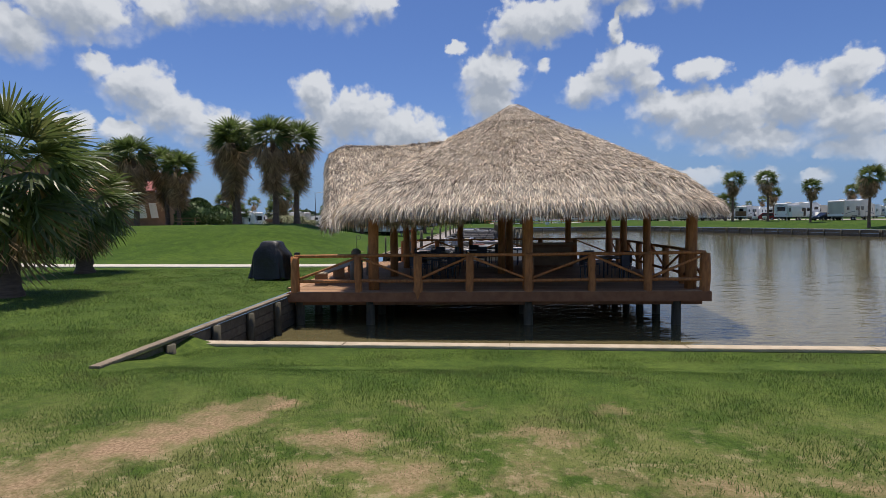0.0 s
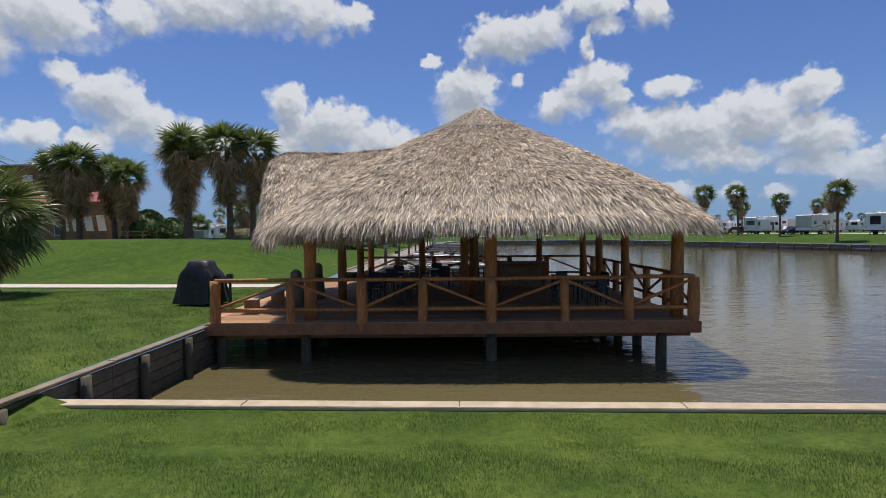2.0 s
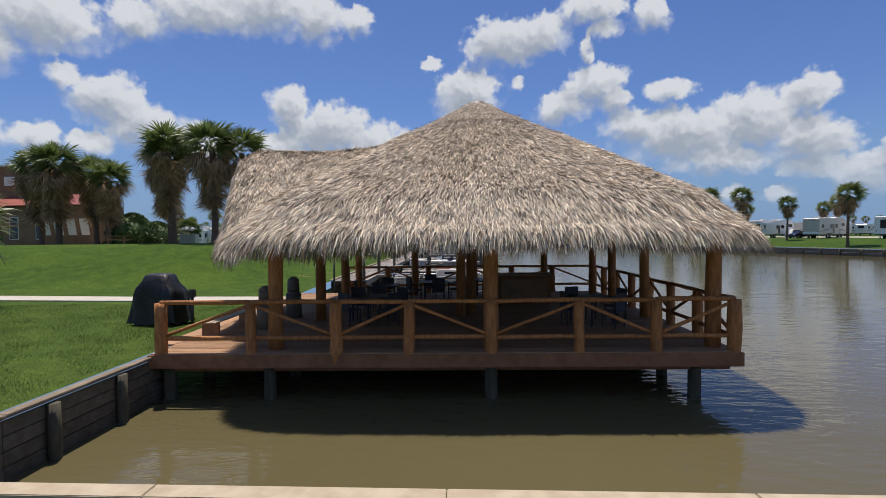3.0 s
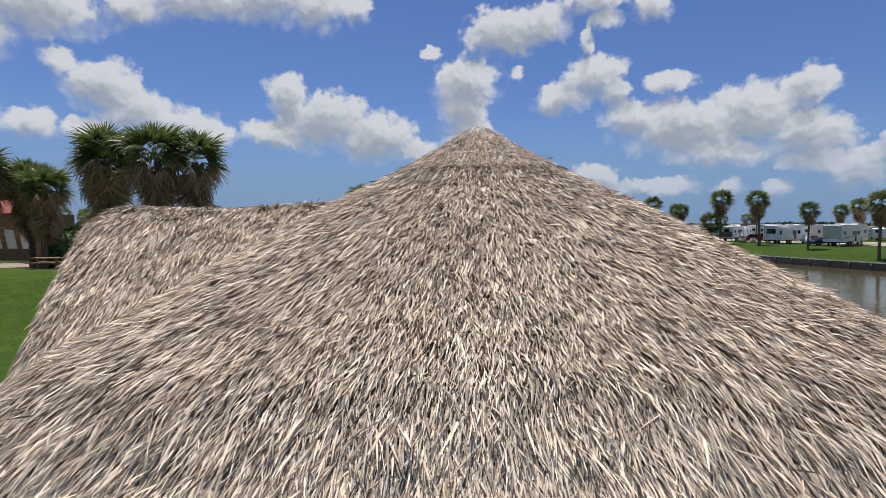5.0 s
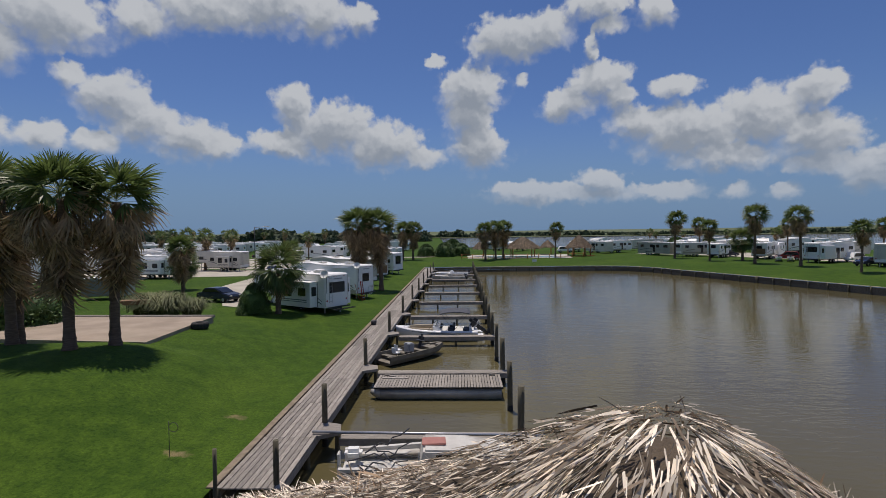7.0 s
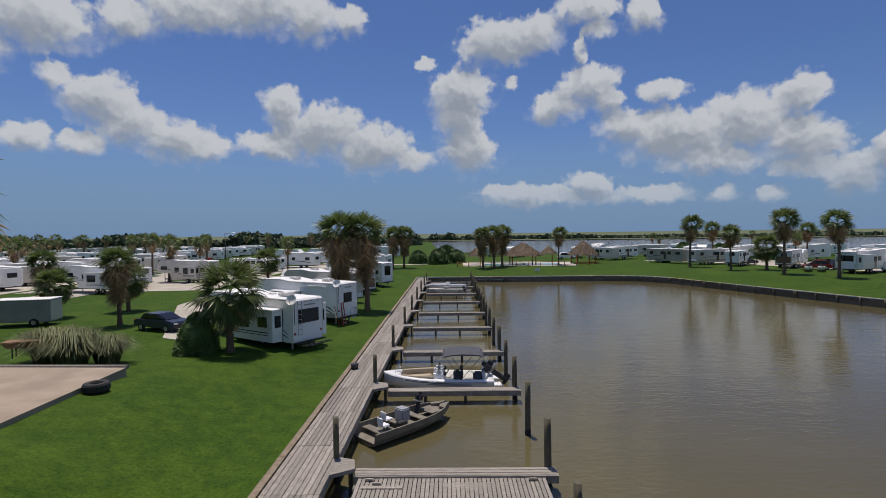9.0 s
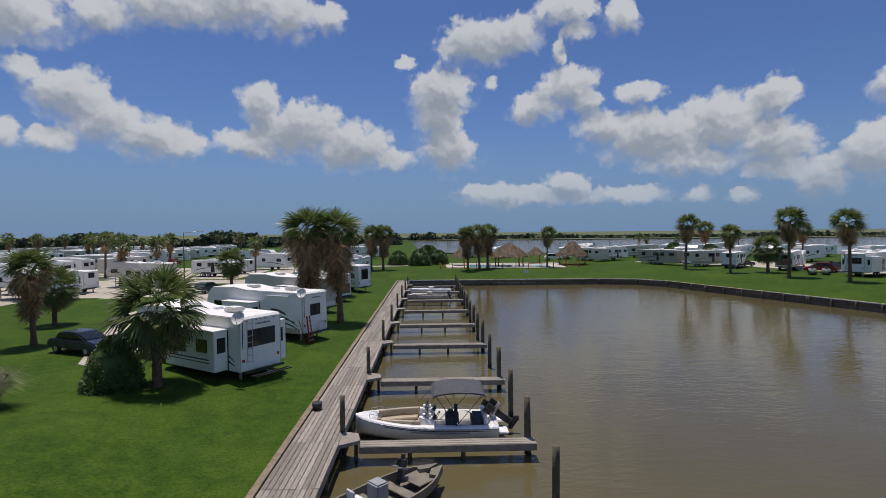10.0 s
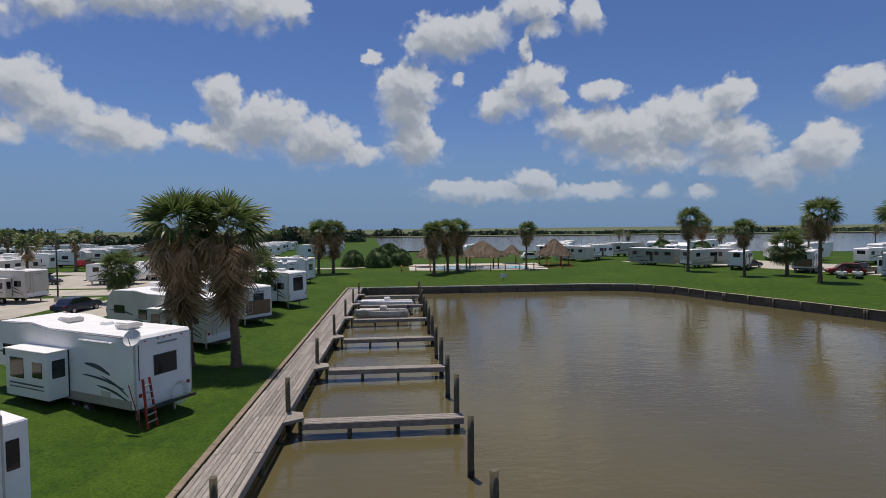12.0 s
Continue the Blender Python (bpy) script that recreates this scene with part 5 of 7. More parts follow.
def deck_boat():
    L, B = 6.5, 2.5
    b = thing("deck_boat", pose(1.6, 39.95, WATER_Z - 0.02, 0, 0, 180), "white deck boat with tan seats and raised grey bimini", "motorboat")
    part("hull", runabout_shell(L, B), M["gel"], b)
    for sg in (-1, 1):
        part("side_stripe", side_band(L, B, 0.06, 0.8, sg, 0.16, 0.045), M["stripe"], b, "dark grey stripe")
        part("side_stripe", side_band(L, B, 0.2, 0.6, sg, 0.24, 0.10), M["grey_rv"], b, "grey swoosh")
        bm = bmesh.new()
        for i in range(20):
            ka, kb = 0.02 + 0.95 * i / 20, 0.02 + 0.95 * (i + 1) / 20
            (ha, za), (hb, zb) = runabout_plan(ka, L, B), runabout_plan(kb, L, B)
            tube(bm, (L * ka, sg * ha * 1.04, za - 0.08), (L * kb, sg * hb * 1.04, zb - 0.08), 0.026, n=6)
        part("rub_rail", bm, M["metal"], b)
        part("bow_bench", along_side(L, B, 0.56, 0.83, sg, 0.27, 0.46, 0.34, 0.68), M["seat"], b, "tan cushioned bow bench")
        part("bow_backrest", along_side(L, B, 0.54, 0.84, sg, 0.20, 0.16, 0.5, 1.0), M["seat"], b, "tan padded backrest")
        bm = boxes(((3.2, sg * 0.62, 0.78), (0.8, 0.58, 0.84), 0.14, None, 0.82))
        con = part("console", bm, M["gel"], b)
        part("dashboard", boxes(((2.86, sg * 0.62, 1.06), (0.2, 0.44, 0.2), 0.05, None, 0.8)), M["dark"], con)
        part("windscreen", boxes(((0, 0, 0), (0.03, 0.56, 0.34), 0.012, pose(3.22, sg * 0.62, 1.3, 0, -28, 0))), M["window"], con)
        part("helm_seat", boxes(((2.1, sg * 0.55, 0.66), (0.5, 0.52, 0.62), 0.12)), M["canvas"], b)
        part("seat_back", boxes(((1.85, sg * 0.55, 1.0), (0.16, 0.52, 0.5), 0.07)), M["canvas"], b)
        part("grab_rail", tube(tube(tube(bmesh.new(), (5.3, sg * 0.62, 1.0), (5.3, sg * 0.62, 1.14), 0.014, n=6), (5.3, sg * 0.62, 1.14), (5.8, sg * 0.45, 1.17), 0.014, n=6), (5.8, sg * 0.45, 1.17), (5.8, sg * 0.45, 1.02), 0.014, n=6), M["metal"], b)
    ring = bmesh.new()
    for i in range(14):
        a, c = 2 * math.pi * i / 14, 2 * math.pi * (i + 1) / 14
        m = pose(2.72, 0.62, 1.12, 0, 60, 0)
        tube(ring, m @ Vector((0.19 * math.cos(a), 0.19 * math.sin(a), 0)), m @ Vector((0.19 * math.cos(c), 0.19 * math.sin(c), 0)), 0.016, n=6)
    part("steering_wheel", ring, M["dark"], b)
    part("cockpit_floor", boxes(((2.6, 0, 0.36), (3.9, 1.7, 0.03), 0.01)), M["grey_rv"], b)
    part("stern_bench", boxes(((0.85, 0, 0.58), (0.6, 1.75, 0.46), 0.1)), M["canvas"], b)
    part("stern_backrest", boxes(((0.56, 0, 0.88), (0.18, 1.85, 0.42), 0.07)), M["gel"], b)
    part("swim_platform", boxes(((-0.2, 0.72, 0.42), (0.5, 0.75, 0.1), 0.04), ((-0.2, -0.72, 0.42), (0.5, 0.75, 0.1), 0.04)), M["gel"], b)
    bm = bmesh.new()
    prism(bm, [(0.55, 2.06), (0.7, 2.2), (1.2, 2.26), (1.8, 2.28), (2.4, 2.25), (2.85, 2.16), (3.0, 2.02), (2.85, 2.1), (2.4, 2.19), (1.8, 2.22), (1.2, 2.2), (0.7, 2.13)], -1.14, 1.14, 0.01)
    top = part("bimini_top", bm, M["canvas"], b, "dark grey canvas bimini")
    for x, sg in ((0.75, 1), (0.75, -1), (2.8, 1), (2.8, -1)):
        bm = bmesh.new()
        tube(bm, (1.9, sg * 1.13, 0.8), (x, sg * 1.1, 2.12), 0.016, n=6)
        part("pole", bm, M["dark"], top)
        bm = bmesh.new()
        tube(bm, (3.9 if x > 2 else 0.2, sg * 1.1, 0.86), (x, sg * 1.1, 2.1), 0.009, n=5)
        part("strap", bm, M["dark"], top)
    outboard(b, -0.15, 0, 0.62, 1.45, 55)


def jon_boat():
    b = thing("jon_boat", pose(-4.75, 31.4, WATER_Z + 0.05, 0, 0, 45), "open drab brown jon boat with seats and motor", "rowing boat")
    m = pose(0, 0, 0)
    part("hull", hull_bm(5.2, 1.9, 0.62, 3.4, 0.95, 0.82, 0.1, (0.07, 0.42), 0.12), M["drab"], b)
    for x in (0.7, 2.0, 3.2):
        part("bench", boxes(((x, 0, 0.42), (0.42, 1.6, 0.06), 0.015)), M["drab"], b)
    part("bow_deck", boxes(((4.1, 0, 0.56), (0.9, 1.0, 0.04), 0.01)), M["drab"], b)
    for x, y in ((0.9, -0.3), (1.5, 0.25)):
        seat = part("seat", boxes(((x, y, 0.68), (0.42, 0.42, 0.08), 0.03)), M["gel"], b, "white swivel seat")
        part("seat_back", boxes(((x - 0.2, y, 0.88), (0.06, 0.4, 0.34), 0.02)), M["gel"], seat)
        bm = bmesh.new()
        tube(bm, (x, y, 0.2), (x, y, 0.66), 0.035, n=8)
        part("pedestal", bm, M["dark"], seat)
    part("console", boxes(((2.3, 0.1, 0.75), (0.5, 0.6, 0.6), 0.05)), M["grey_rv"], b)
    part("tackle_box", boxes(((1.9, -0.35, 0.5), (0.5, 0.3, 0.22), 0.03)), M["dark"], b)
    outboard(b, 3.7, 0.45, 0.62, 0.95, 20)


def pontoon():
    b = thing("pontoon_raft", pose(-0.85, 25.7, WATER_Z + 0.1), "stripped pontoon float with bare plank deck", "pontoon boat")
    for sg in (-1, 1):
        bm = bmesh.new()
        tube(bm, (-3.0, sg * 0.95, 0.15), (3.2, sg * 0.95, 0.15), 0.3, n=16)
        tube(bm, (-3.5, sg * 0.95, 0.28), (-3.0, sg * 0.95, 0.15), 0.1, 0.3, n=16)
        part("float", bm, M["alu"], b, "dull aluminium tube")
    for y in (-1.1, 0, 1.1):
        part("bearer", boxes(((0, y, 0.48), (6.6, 0.08, 0.1), 0.01)), M["dark"], b)
    slat = part("slat", boxes(((-3.25, 0, 0.555), (0.125, 2.5, 0.03), 0.004)), M["dock_wood"], b)
    for k in range(1, 44):
        share("slat", slat.data, b, pose(0.15 * k, 0, random.uniform(-0.004, 0.004)))
    for x, y in ((-2.9, 0.9), (2.8, 0.9), (-2.6, 0.6)):
        part("cleat", boxes(((x, y, 0.62), (0.3, 0.12, 0.08), 0.02)), M["dock_wood"], b)
    part("loose_board", boxes(((-2.4, 0.4, 0.59), (1.4, 0.2, 0.03), 0.005)), M["grey_wood"], b)


def sail_boat():
    b = thing("sailing_boat", pose(-3.7, 15.35, WATER_Z + 0.05, 0, 0, 4), "old white sailing dinghy with slack lines and no mast", "sailing boat")
    part("hull", hull_bm(6.4, 2.2, 0.95, 1.9, 0.8, 0.66, 0.25, (0.16, 0.4)), M["old_gel"], b)
    part("rub_rail", boxes(((2.3, -1.09, 0.9), (4.2, 0.03, 0.05), 0.01)), M["dark"], b)
    bm = bmesh.new()
    prism(bm, [(2.6, 0.9), (2.75, 1.42), (4.2, 1.36), (5.4, 1.15), (5.6, 1.05), (5.4, 0.95)], -0.72, 0.72, 0.06)
    cab = part("cabin_top", bm, M["old_gel"], b)
    for sg in (-1, 1):
        part("cabin_window", boxes(((3.8, sg * 0.725, 1.2), (1.3, 0.02, 0.12), 0.01)), M["window"], cab)
    part("sliding_hatch", boxes(((3.1, 0, 1.44), (0.8, 0.6, 0.06), 0.02)), M["faded_red"], cab, "faded red hatch cover")
    part("cockpit_sole", boxes(((1.5, 0, 0.6), (2.2, 1.3, 0.04), 0.01)), M["old_gel"], b)
    for sg in (-1, 1):
        part("cockpit_seat", boxes(((1.5, sg * 0.7, 0.8), (2.2, 0.4, 0.08), 0.02)), M["old_gel"], b)
    part("rudder_head", boxes(((-0.1, 0, 0.75), (0.08, 0.35, 0.8), 0.03)), M["old_gel"], b)
    part("tarpaulin", boxes(((0.35, 0.35, 1.0), (0.6, 0.5, 0.3), 0.12)), M["sign"], b, "crumpled pale cloth")
    rr = random.Random(4)
    for k in range(6):
        bm = bmesh.new()
        p = Vector((rr.uniform(0.2, 2), rr.uniform(-0.9, 0.9), 1.0))
        for _ in range(6):
            q = p + Vector((rr.uniform(0.1, 0.45), rr.uniform(-0.4, 0.4), rr.uniform(-0.12, 0.16)))
            q.z = max(0.95, q.z)
            tube(bm, p, q, 0.022, n=6)
            p = q
        part("mooring_line", bm, M["dark"], b)
    for x, y in ((5.0, -0.6), (4.2, -0.95), (2.6, -0.98)):
        bm = bmesh.new()
        tube(bm, (x, y, 1.0), (x, y, 1.5), 0.014, n=6)
        part("stanchion", bm, M["metal"], b)
    part("name_bar", boxes(((3.9, -0.99, 0.66), (0.7, 0.015, 0.09), 0.003)), M["stripe"], b, "illegible dark lettering as a bar")
    mast = thing("boat_mast", pose(0, 0, 0), "pale aluminium mast laid along the finger dock", "mast")
    bm = bmesh.new()
    tube(bm, (-5.3, 17.5, BZ + 0.1), (3.4, 17.55, DOCK_Z + 0.2), 0.055, 0.05, n=10)
    part("tube", bm, M["metal"], mast)


def far_boat(x, y, L, mat, label):
    b = thing("moored_boat", pose(x, y, WATER_Z, 0, 0, 180), label, "motorboat")
    part("hull", hull_bm(L, 2.1, 0.85, 2.2, 0.95, 0.75, 0.1, (0.2, 0.4)), mat, b)
    part("console", boxes(((L * 0.45, 0, 0.95), (0.7, 0.9, 0.7), 0.08)), mat, b)
    part("cover", boxes(((L * 0.7, 0, 0.92), (L * 0.4, 1.3, 0.16), 0.07)), mat, b)
    outboard(b, -0.1, 0, 0.6, 0.9, 20)


deck_boat(), jon_boat(), pontoon(), sail_boat()
far_boat(1.6, 94.6, 6.6, M["gel"], "white motorboat moored in the slip")
far_boat(0.9, 87.6, 5.6, M["old_gel"], "small open boat moored in the slip")
bucket = thing("bucket", pose(-6.85, 40.8, BZ + 0.005), "dark planter bucket on the boardwalk", "bucket")
bm = bmesh.new()
tube(bm, (0, 0, 0), (0, 0, 0.34), 0.2, 0.26, 14)
part("tub", bm, M["dark"], bucket)


# ---------------------------------------------------------------- pavilion things, grill
def bar_counter(x, y):
    c = thing("bar_counter", pose(x, y, DZ), "dark wooden bar counter with a pale top", "bar counter")
    part("body", boxes(((0, 0, 0.52), (1.9, 0.8, 1.0), 0.02)), M["fascia"], c)
    part("counter_top", boxes(((0, 0, 1.06), (2.15, 1.0, 0.06), 0.015)), M["deck"], c)
    part("front_panel", boxes(((0, -0.41, 0.5), (1.7, 0.02, 0.8), 0.005)), M["deck"], c)


def table():
    t = thing("table", pose(0, 0, 0), "dark square table under the thatch", "table", "tables in the pavilion")
    part("tabletop", boxes(((0, 0, 0.74), (1.1, 1.1, 0.04), 0.01)), M["dark"], t)
    for sx in (-1, 1):
        for sy in (-1, 1):
            part("leg", boxes(((sx * 0.46, sy * 0.46, 0.36), (0.05, 0.05, 0.72), 0.008)), M["dark"], t)
    return t


def chair():
    c = thing("patio_chair", pose(0, 0, 0), "dark metal patio chair beside a table", "chair", "patio chairs")
    part("seat", boxes(((0, 0, 0.44), (0.48, 0.46, 0.035), 0.012)), M["canvas"], c)
    part("backrest", boxes(((0, 0.22, 0.72), (0.46, 0.03, 0.46), 0.012)), M["canvas"], c)
    for sx in (-1, 1):
        for sy in (-1, 1):
            part("leg", boxes(((sx * 0.21, sy * 0.2, 0.21), (0.03, 0.03, 0.43), 0.006)), M["dark"], c)
        part("armrest", boxes(((sx * 0.25, 0, 0.64), (0.04, 0.44, 0.025), 0.008)), M["dark"], c)
        part("back_post", boxes(((sx * 0.22, 0.23, 0.68), (0.03, 0.03, 0.5), 0.006)), M["dark"], c)
    return c


bar_counter(2.75, 1.9)
tb, ch = table(), chair()
spots = ((-2.4, 1.3), (-0.6, 2.6), (4.2, -2.6), (-2.2, -2.2), (1.2, 3.3))
first = True
for i, (x, y) in enumerate(spots):
    if i == 0:
        tb.location = (x, y, DZ)
    else:
        copy_thing(tb, pose(x, y, DZ, 0, 0, 13 * i))
    for k in range(4):
        a = radians(90 * k + 13 * i)
        m = pose(x + 0.8 * math.sin(a), y - 0.8 * math.cos(a), DZ, 0, 0, math.degrees(a) + 180 + random.uniform(-14, 14))
        if first:
            ch.matrix_world, first = m, False
        else:
            copy_thing(ch, m)
for x, y, h in ((-5.1, -3.2, 1.2), (-4.9, -1.3, 1.3)):
    s = thing("carved_post", pose(x, y, DZ), "grey round-topped carved post on the deck", "carved post", "carved posts")
    bm = bmesh.new()
    for z0, z1, r0, r1 in ((0, 0.75, 0.25, 0.24), (0.75, 0.85, 0.24, 0.17), (0.85, h - 0.1, 0.19, 0.18), (h - 0.1, h, 0.18, 0.08)):
        tube(bm, (0, 0, z0), (0, 0, z1), r0, r1, 14)
    part("body", bm, M["drab"], s)
bench = thing("bench_ramp", pose(-6.05, -2.2, DZ), "sunlit pale plank bench along the deck edge", "bench")
for k in range(4):
    part("seat_plank", boxes(((-0.2 + 0.135 * k, 0, 0.42), (0.125, 5.2, 0.035), 0.006)), M["cap"], bench)
for y in (-2.3, 0, 2.3):
    part("support", boxes(((0, y, 0.2), (0.45, 0.08, 0.4), 0.01)), M["deck"], bench)

grill = thing("covered_grill", pose(-8.9, -1.75, 0.02, 0, 0, -10) @ Matrix.Diagonal((0.92, 1.0, 1.1, 1)), "barbecue grill under a black vinyl cover on the lawn", "grill")
bm = bmesh.new()
rings = []
for iz, (z, w, d, sag) in enumerate(((0.06, 0.92, 0.52, 0.09), (0.3, 0.86, 0.48, 0.08), (0.6, 0.82, 0.46, 0.06), (0.85, 0.80, 0.45, 0.04), (1.02, 0.74, 0.42, 0.02), (1.2, 0.52, 0.36, 0.02), (1.36, 0.44, 0.3, 0.01), (1.41, 0.3, 0.2, 0.0))):
    ring = []
    for k in range(48):
        a = 2 * math.pi * k / 48
        c, s_ = math.cos(a), math.sin(a)
        fold = 1 + sag * (math.sin(9 * a + 0.6 * iz) + 0.6 * math.sin(17 * a + 1.3))
        ring.append(bm.verts.new((math.copysign(abs(c) ** 0.45, c) * w * fold, math.copysign(abs(s_) ** 0.45, s_) * d * fold, z + (0.04 * math.sin(5 * a) if iz == 0 else 0) - 0.05 * (c > 0.4) * (iz in (4, 5)))))
    rings.append(ring)
for p, q in zip(rings, rings[1:]):
    for k in range(48):
        bm.faces.new((p[k], p[(k + 1) % 48], q[(k + 1) % 48], q[k]))
bm.faces.new(rings[-1])
part("cover", bm, M["cover"], grill, smooth=True)
for x, y in ((-0.55, -0.3), (0.55, -0.3), (-0.55, 0.3), (0.55, 0.3)):
    part("leg", boxes(((x, y, 0.05), (0.07, 0.07, 0.14), 0.01)), M["dark"], grill)
stand = thing("park_grill_post", pose(-7.75, -2.1, 0), "small black post with a box top beside the deck", "post")
bm = bmesh.new()
tube(bm, (0, 0, -0.1), (0, 0, 0.85), 0.05, n=10)
part("post", bm, M["dark"], stand)
part("box_top", boxes(((0, 0, 0.98), (0.2, 0.2, 0.26), 0.03)), M["dark"], stand)


# ---------------------------------------------------------------- caravans and cars
def wheel(parent, x, y, z, r=0.36, w=0.24):
    bm = bmesh.new()
    s = 1 if y > 0 else -1
    for a, b, r0, r1 in ((-w / 2, -w / 2 + 0.04, r * 0.9, r), (-w / 2 + 0.04, w / 2 - 0.04, r, r), (w / 2 - 0.04, w / 2, r, r * 0.9)):
        tube(bm, (x, y + a, z), (x, y + b, z), r0, r1, 18)
    wh = part("wheel", bm, M["rubber"], parent)
    bm = bmesh.new()
    tube(bm, (x, y + s * (w / 2 - 0.03), z), (x, y + s * (w / 2 + 0.012), z), r * 0.6, r * 0.5, 16)
    part("rim", bm, M["metal"], wh)


def pane(parent, x, y, z, sx, sz, face, name="window", trim="dark"):
    """A window on a wall: face 'y' for the long sides, 'x' for the ends."""
    d = 0.03
    if face == "x":
        fr = part(name, boxes(((x, y, z), (d, sx + 0.1, sz + 0.1), 0.012)), M[trim], parent)
        part("glass", boxes(((x + 0.012, y, z), (d, sx, sz), 0.01)), M["window"], fr)
    else:
        s = -1 if y < 0 else 1
        fr = part(name, boxes(((x, y, z), (sx + 0.1, d, sz + 0.1), 0.012)), M[trim], parent)
        part("glass", boxes(((x, y + s * 0.012, z), (sx, d, sz), 0.01)), M["window"], fr)
    return fr


def swoosh(parent, y, pts, w, mat):
    """A curved painted stripe on a side wall, through x, z points."""
    bm = bmesh.new()
    s = -1 if y < 0 else 1
    n = 14
    xs = np.linspace(pts[0][0], pts[-1][0], n)
    zs = np.interp(xs, [p[0] for p in pts][:: 1 if pts[0][0] < pts[-1][0] else -1], [p[1] for p in pts][:: 1 if pts[0][0] < pts[-1][0] else -1])
    k = np.linspace(0, 1, n)
    ww = w * np.sin(math.pi * (0.08 + 0.9 * k)) ** 0.6
    zs = zs + 0.10 * np.sin(math.pi * k)
    up, lo = [(xs[i], zs[i] + ww[i] / 2) for i in range(n)], [(xs[i], zs[i] - ww[i] / 2) for i in range(n)]
    a = [[bm.verts.new((x, y + s * d, z)) for x, z in row] for d in (0.0, 0.008) for row in (up, lo)]
    for i in range(n - 1):
        bm.faces.new((a[2][i], a[2][i + 1], a[3][i + 1], a[3][i]))
        bm.faces.new((a[0][i], a[0][i + 1], a[2][i + 1], a[2][i]))
        bm.faces.new((a[1][i], a[3][i], a[3][i + 1], a[1][i + 1]))
    part("stripe", bm, mat, parent, "curved painted stripe")


def caravan(name, L, Wd, H, label, body, style="fifth", slides=(), rear_window=(1.5, 0.75), stripe="stripe", lower=None, ladder=True, detail=True, ac=(0.22, 0.62), dish=False, awning=False):
    """A travel trailer: rear wall at x = 0 facing +x, nose at x = -L, its lit side at -y."""
    c = thing(name, pose(0, 0, 0), label, "caravan", "caravans of the park")
    z0 = 0.72
    if style == "fifth":
        prof = [(0, z0), (0, H - 0.12), (-0.12, H), (-L * 0.55, H + 0.02), (-L * 0.68, H + 0.2), (-L + 0.8, H + 0.12), (-L + 0.25, H - 0.35), (-L, H - 1.35), (-L + 0.15, 1.75), (-L + 2.7, 1.65), (-L + 3.0, z0)]
    elif style == "nose":
        prof = [(0, z0), (0, H - 0.1), (-0.1, H), (-L + 1.1, H + 0.02), (-L + 0.35, H - 0.5), (-L, 1.5), (-L + 0.35, z0)]
    else:
        prof = [(0, z0), (0, H - 0.1), (-0.1, H), (-L + 0.15, H), (-L, H - 0.15), (-L + 0.02, 0.6), (-L + 0.4, 0.5), (-0.3, 0.5)]
    bm = bmesh.new()
    prism(bm, prof, -Wd / 2, Wd / 2, 0.06)
    shell = part("body", bm, M[body], c)
    bm = bmesh.new()
    top = [p for p in prof if p[1] > H - 0.15]
    line = sorted(top)
    prism(bm, [(x, z + 0.015) for x, z in line] + [(x, z - 0.03) for x, z in line[::-1]], -Wd / 2 + 0.05, Wd / 2 - 0.05)
    part("roof_membrane", bm, M["roof_white"], c)
    if lower:
        part("lower_skirt", boxes(((-L * 0.36, 0, 0.92), (L * 0.68, Wd + 0.03, 0.42), 0.02)), M[lower], c, "tan lower body panel")
    part("chassis", boxes(((-L * 0.45, 0, 0.62), (L * 0.9, 1.2, 0.16), 0.02)), M["dark"], c)
    wx = -L * 0.36
    for dx in (-0.46, 0.46):
        for sg in (-1, 1):
            wheel(c, wx + dx, sg * (Wd / 2 - 0.16), 0.36)
    for sg in (-1, 1):
        part("wheel_arch", boxes(((wx, sg * (Wd / 2 - 0.02), 0.86), (2.0, 0.06, 0.2), 0.03)), M["dark"], c)
    if style == "fifth":
        for x in (-L + 2.2,):
            for sg in (-0.9, 0.9):
                part("landing_leg", boxes(((x - 0.9, sg, 0.9), (0.1, 0.1, 1.8), 0.01)), M["metal"], c)
    for sg in (-0.9, 0.9):
        part("stabiliser", boxes(((-0.6, sg, 0.36), (0.12, 0.12, 0.72), 0.01)), M["metal"], c)
    for sg in (-1, 1):
        line = sorted(p for p in prof if p[1] > H - 0.2 and p[0] > -L + 0.5)
        bm = bmesh.new()
        for (xa, za), (xb, zb) in zip(line, line[1:]):
            if xb < -0.06:
                tube(bm, (xa, sg * (Wd / 2 + 0.008), za - 0.05), (xb, sg * (Wd / 2 + 0.008), zb - 0.05), 0.022, n=6)
        tube(bm, (-0.12, sg * (Wd / 2 + 0.008), H - 0.05), (-0.3, sg * (Wd / 2 + 0.008), H - 0.045), 0.022, n=6)
        part("gutter_rail", bm, M["grey_rv"], c)
        part("corner_trim", boxes(((0.004, sg * (Wd / 2 - 0.03), (H + z0) / 2), (0.03, 0.05, H - z0 - 0.3), 0.008)), M["cream"], c)
    for k in ac:
        a = part("air_conditioner", boxes(((-L * k, 0, H + 0.17), (0.95, 0.72, 0.3), 0.08)), M["roof_white"], c)
        if detail:
            part("shroud_grille", boxes(((-L * k + 0.2, 0, H + 0.18), (0.58, 0.735, 0.16), 0.01)), M["cream"], a)
    part("roof_vent", boxes(((-L * 0.4, 0.3, H + 0.08), (0.5, 0.5, 0.16), 0.04, None, 0.8)), M["roof_white"], c)
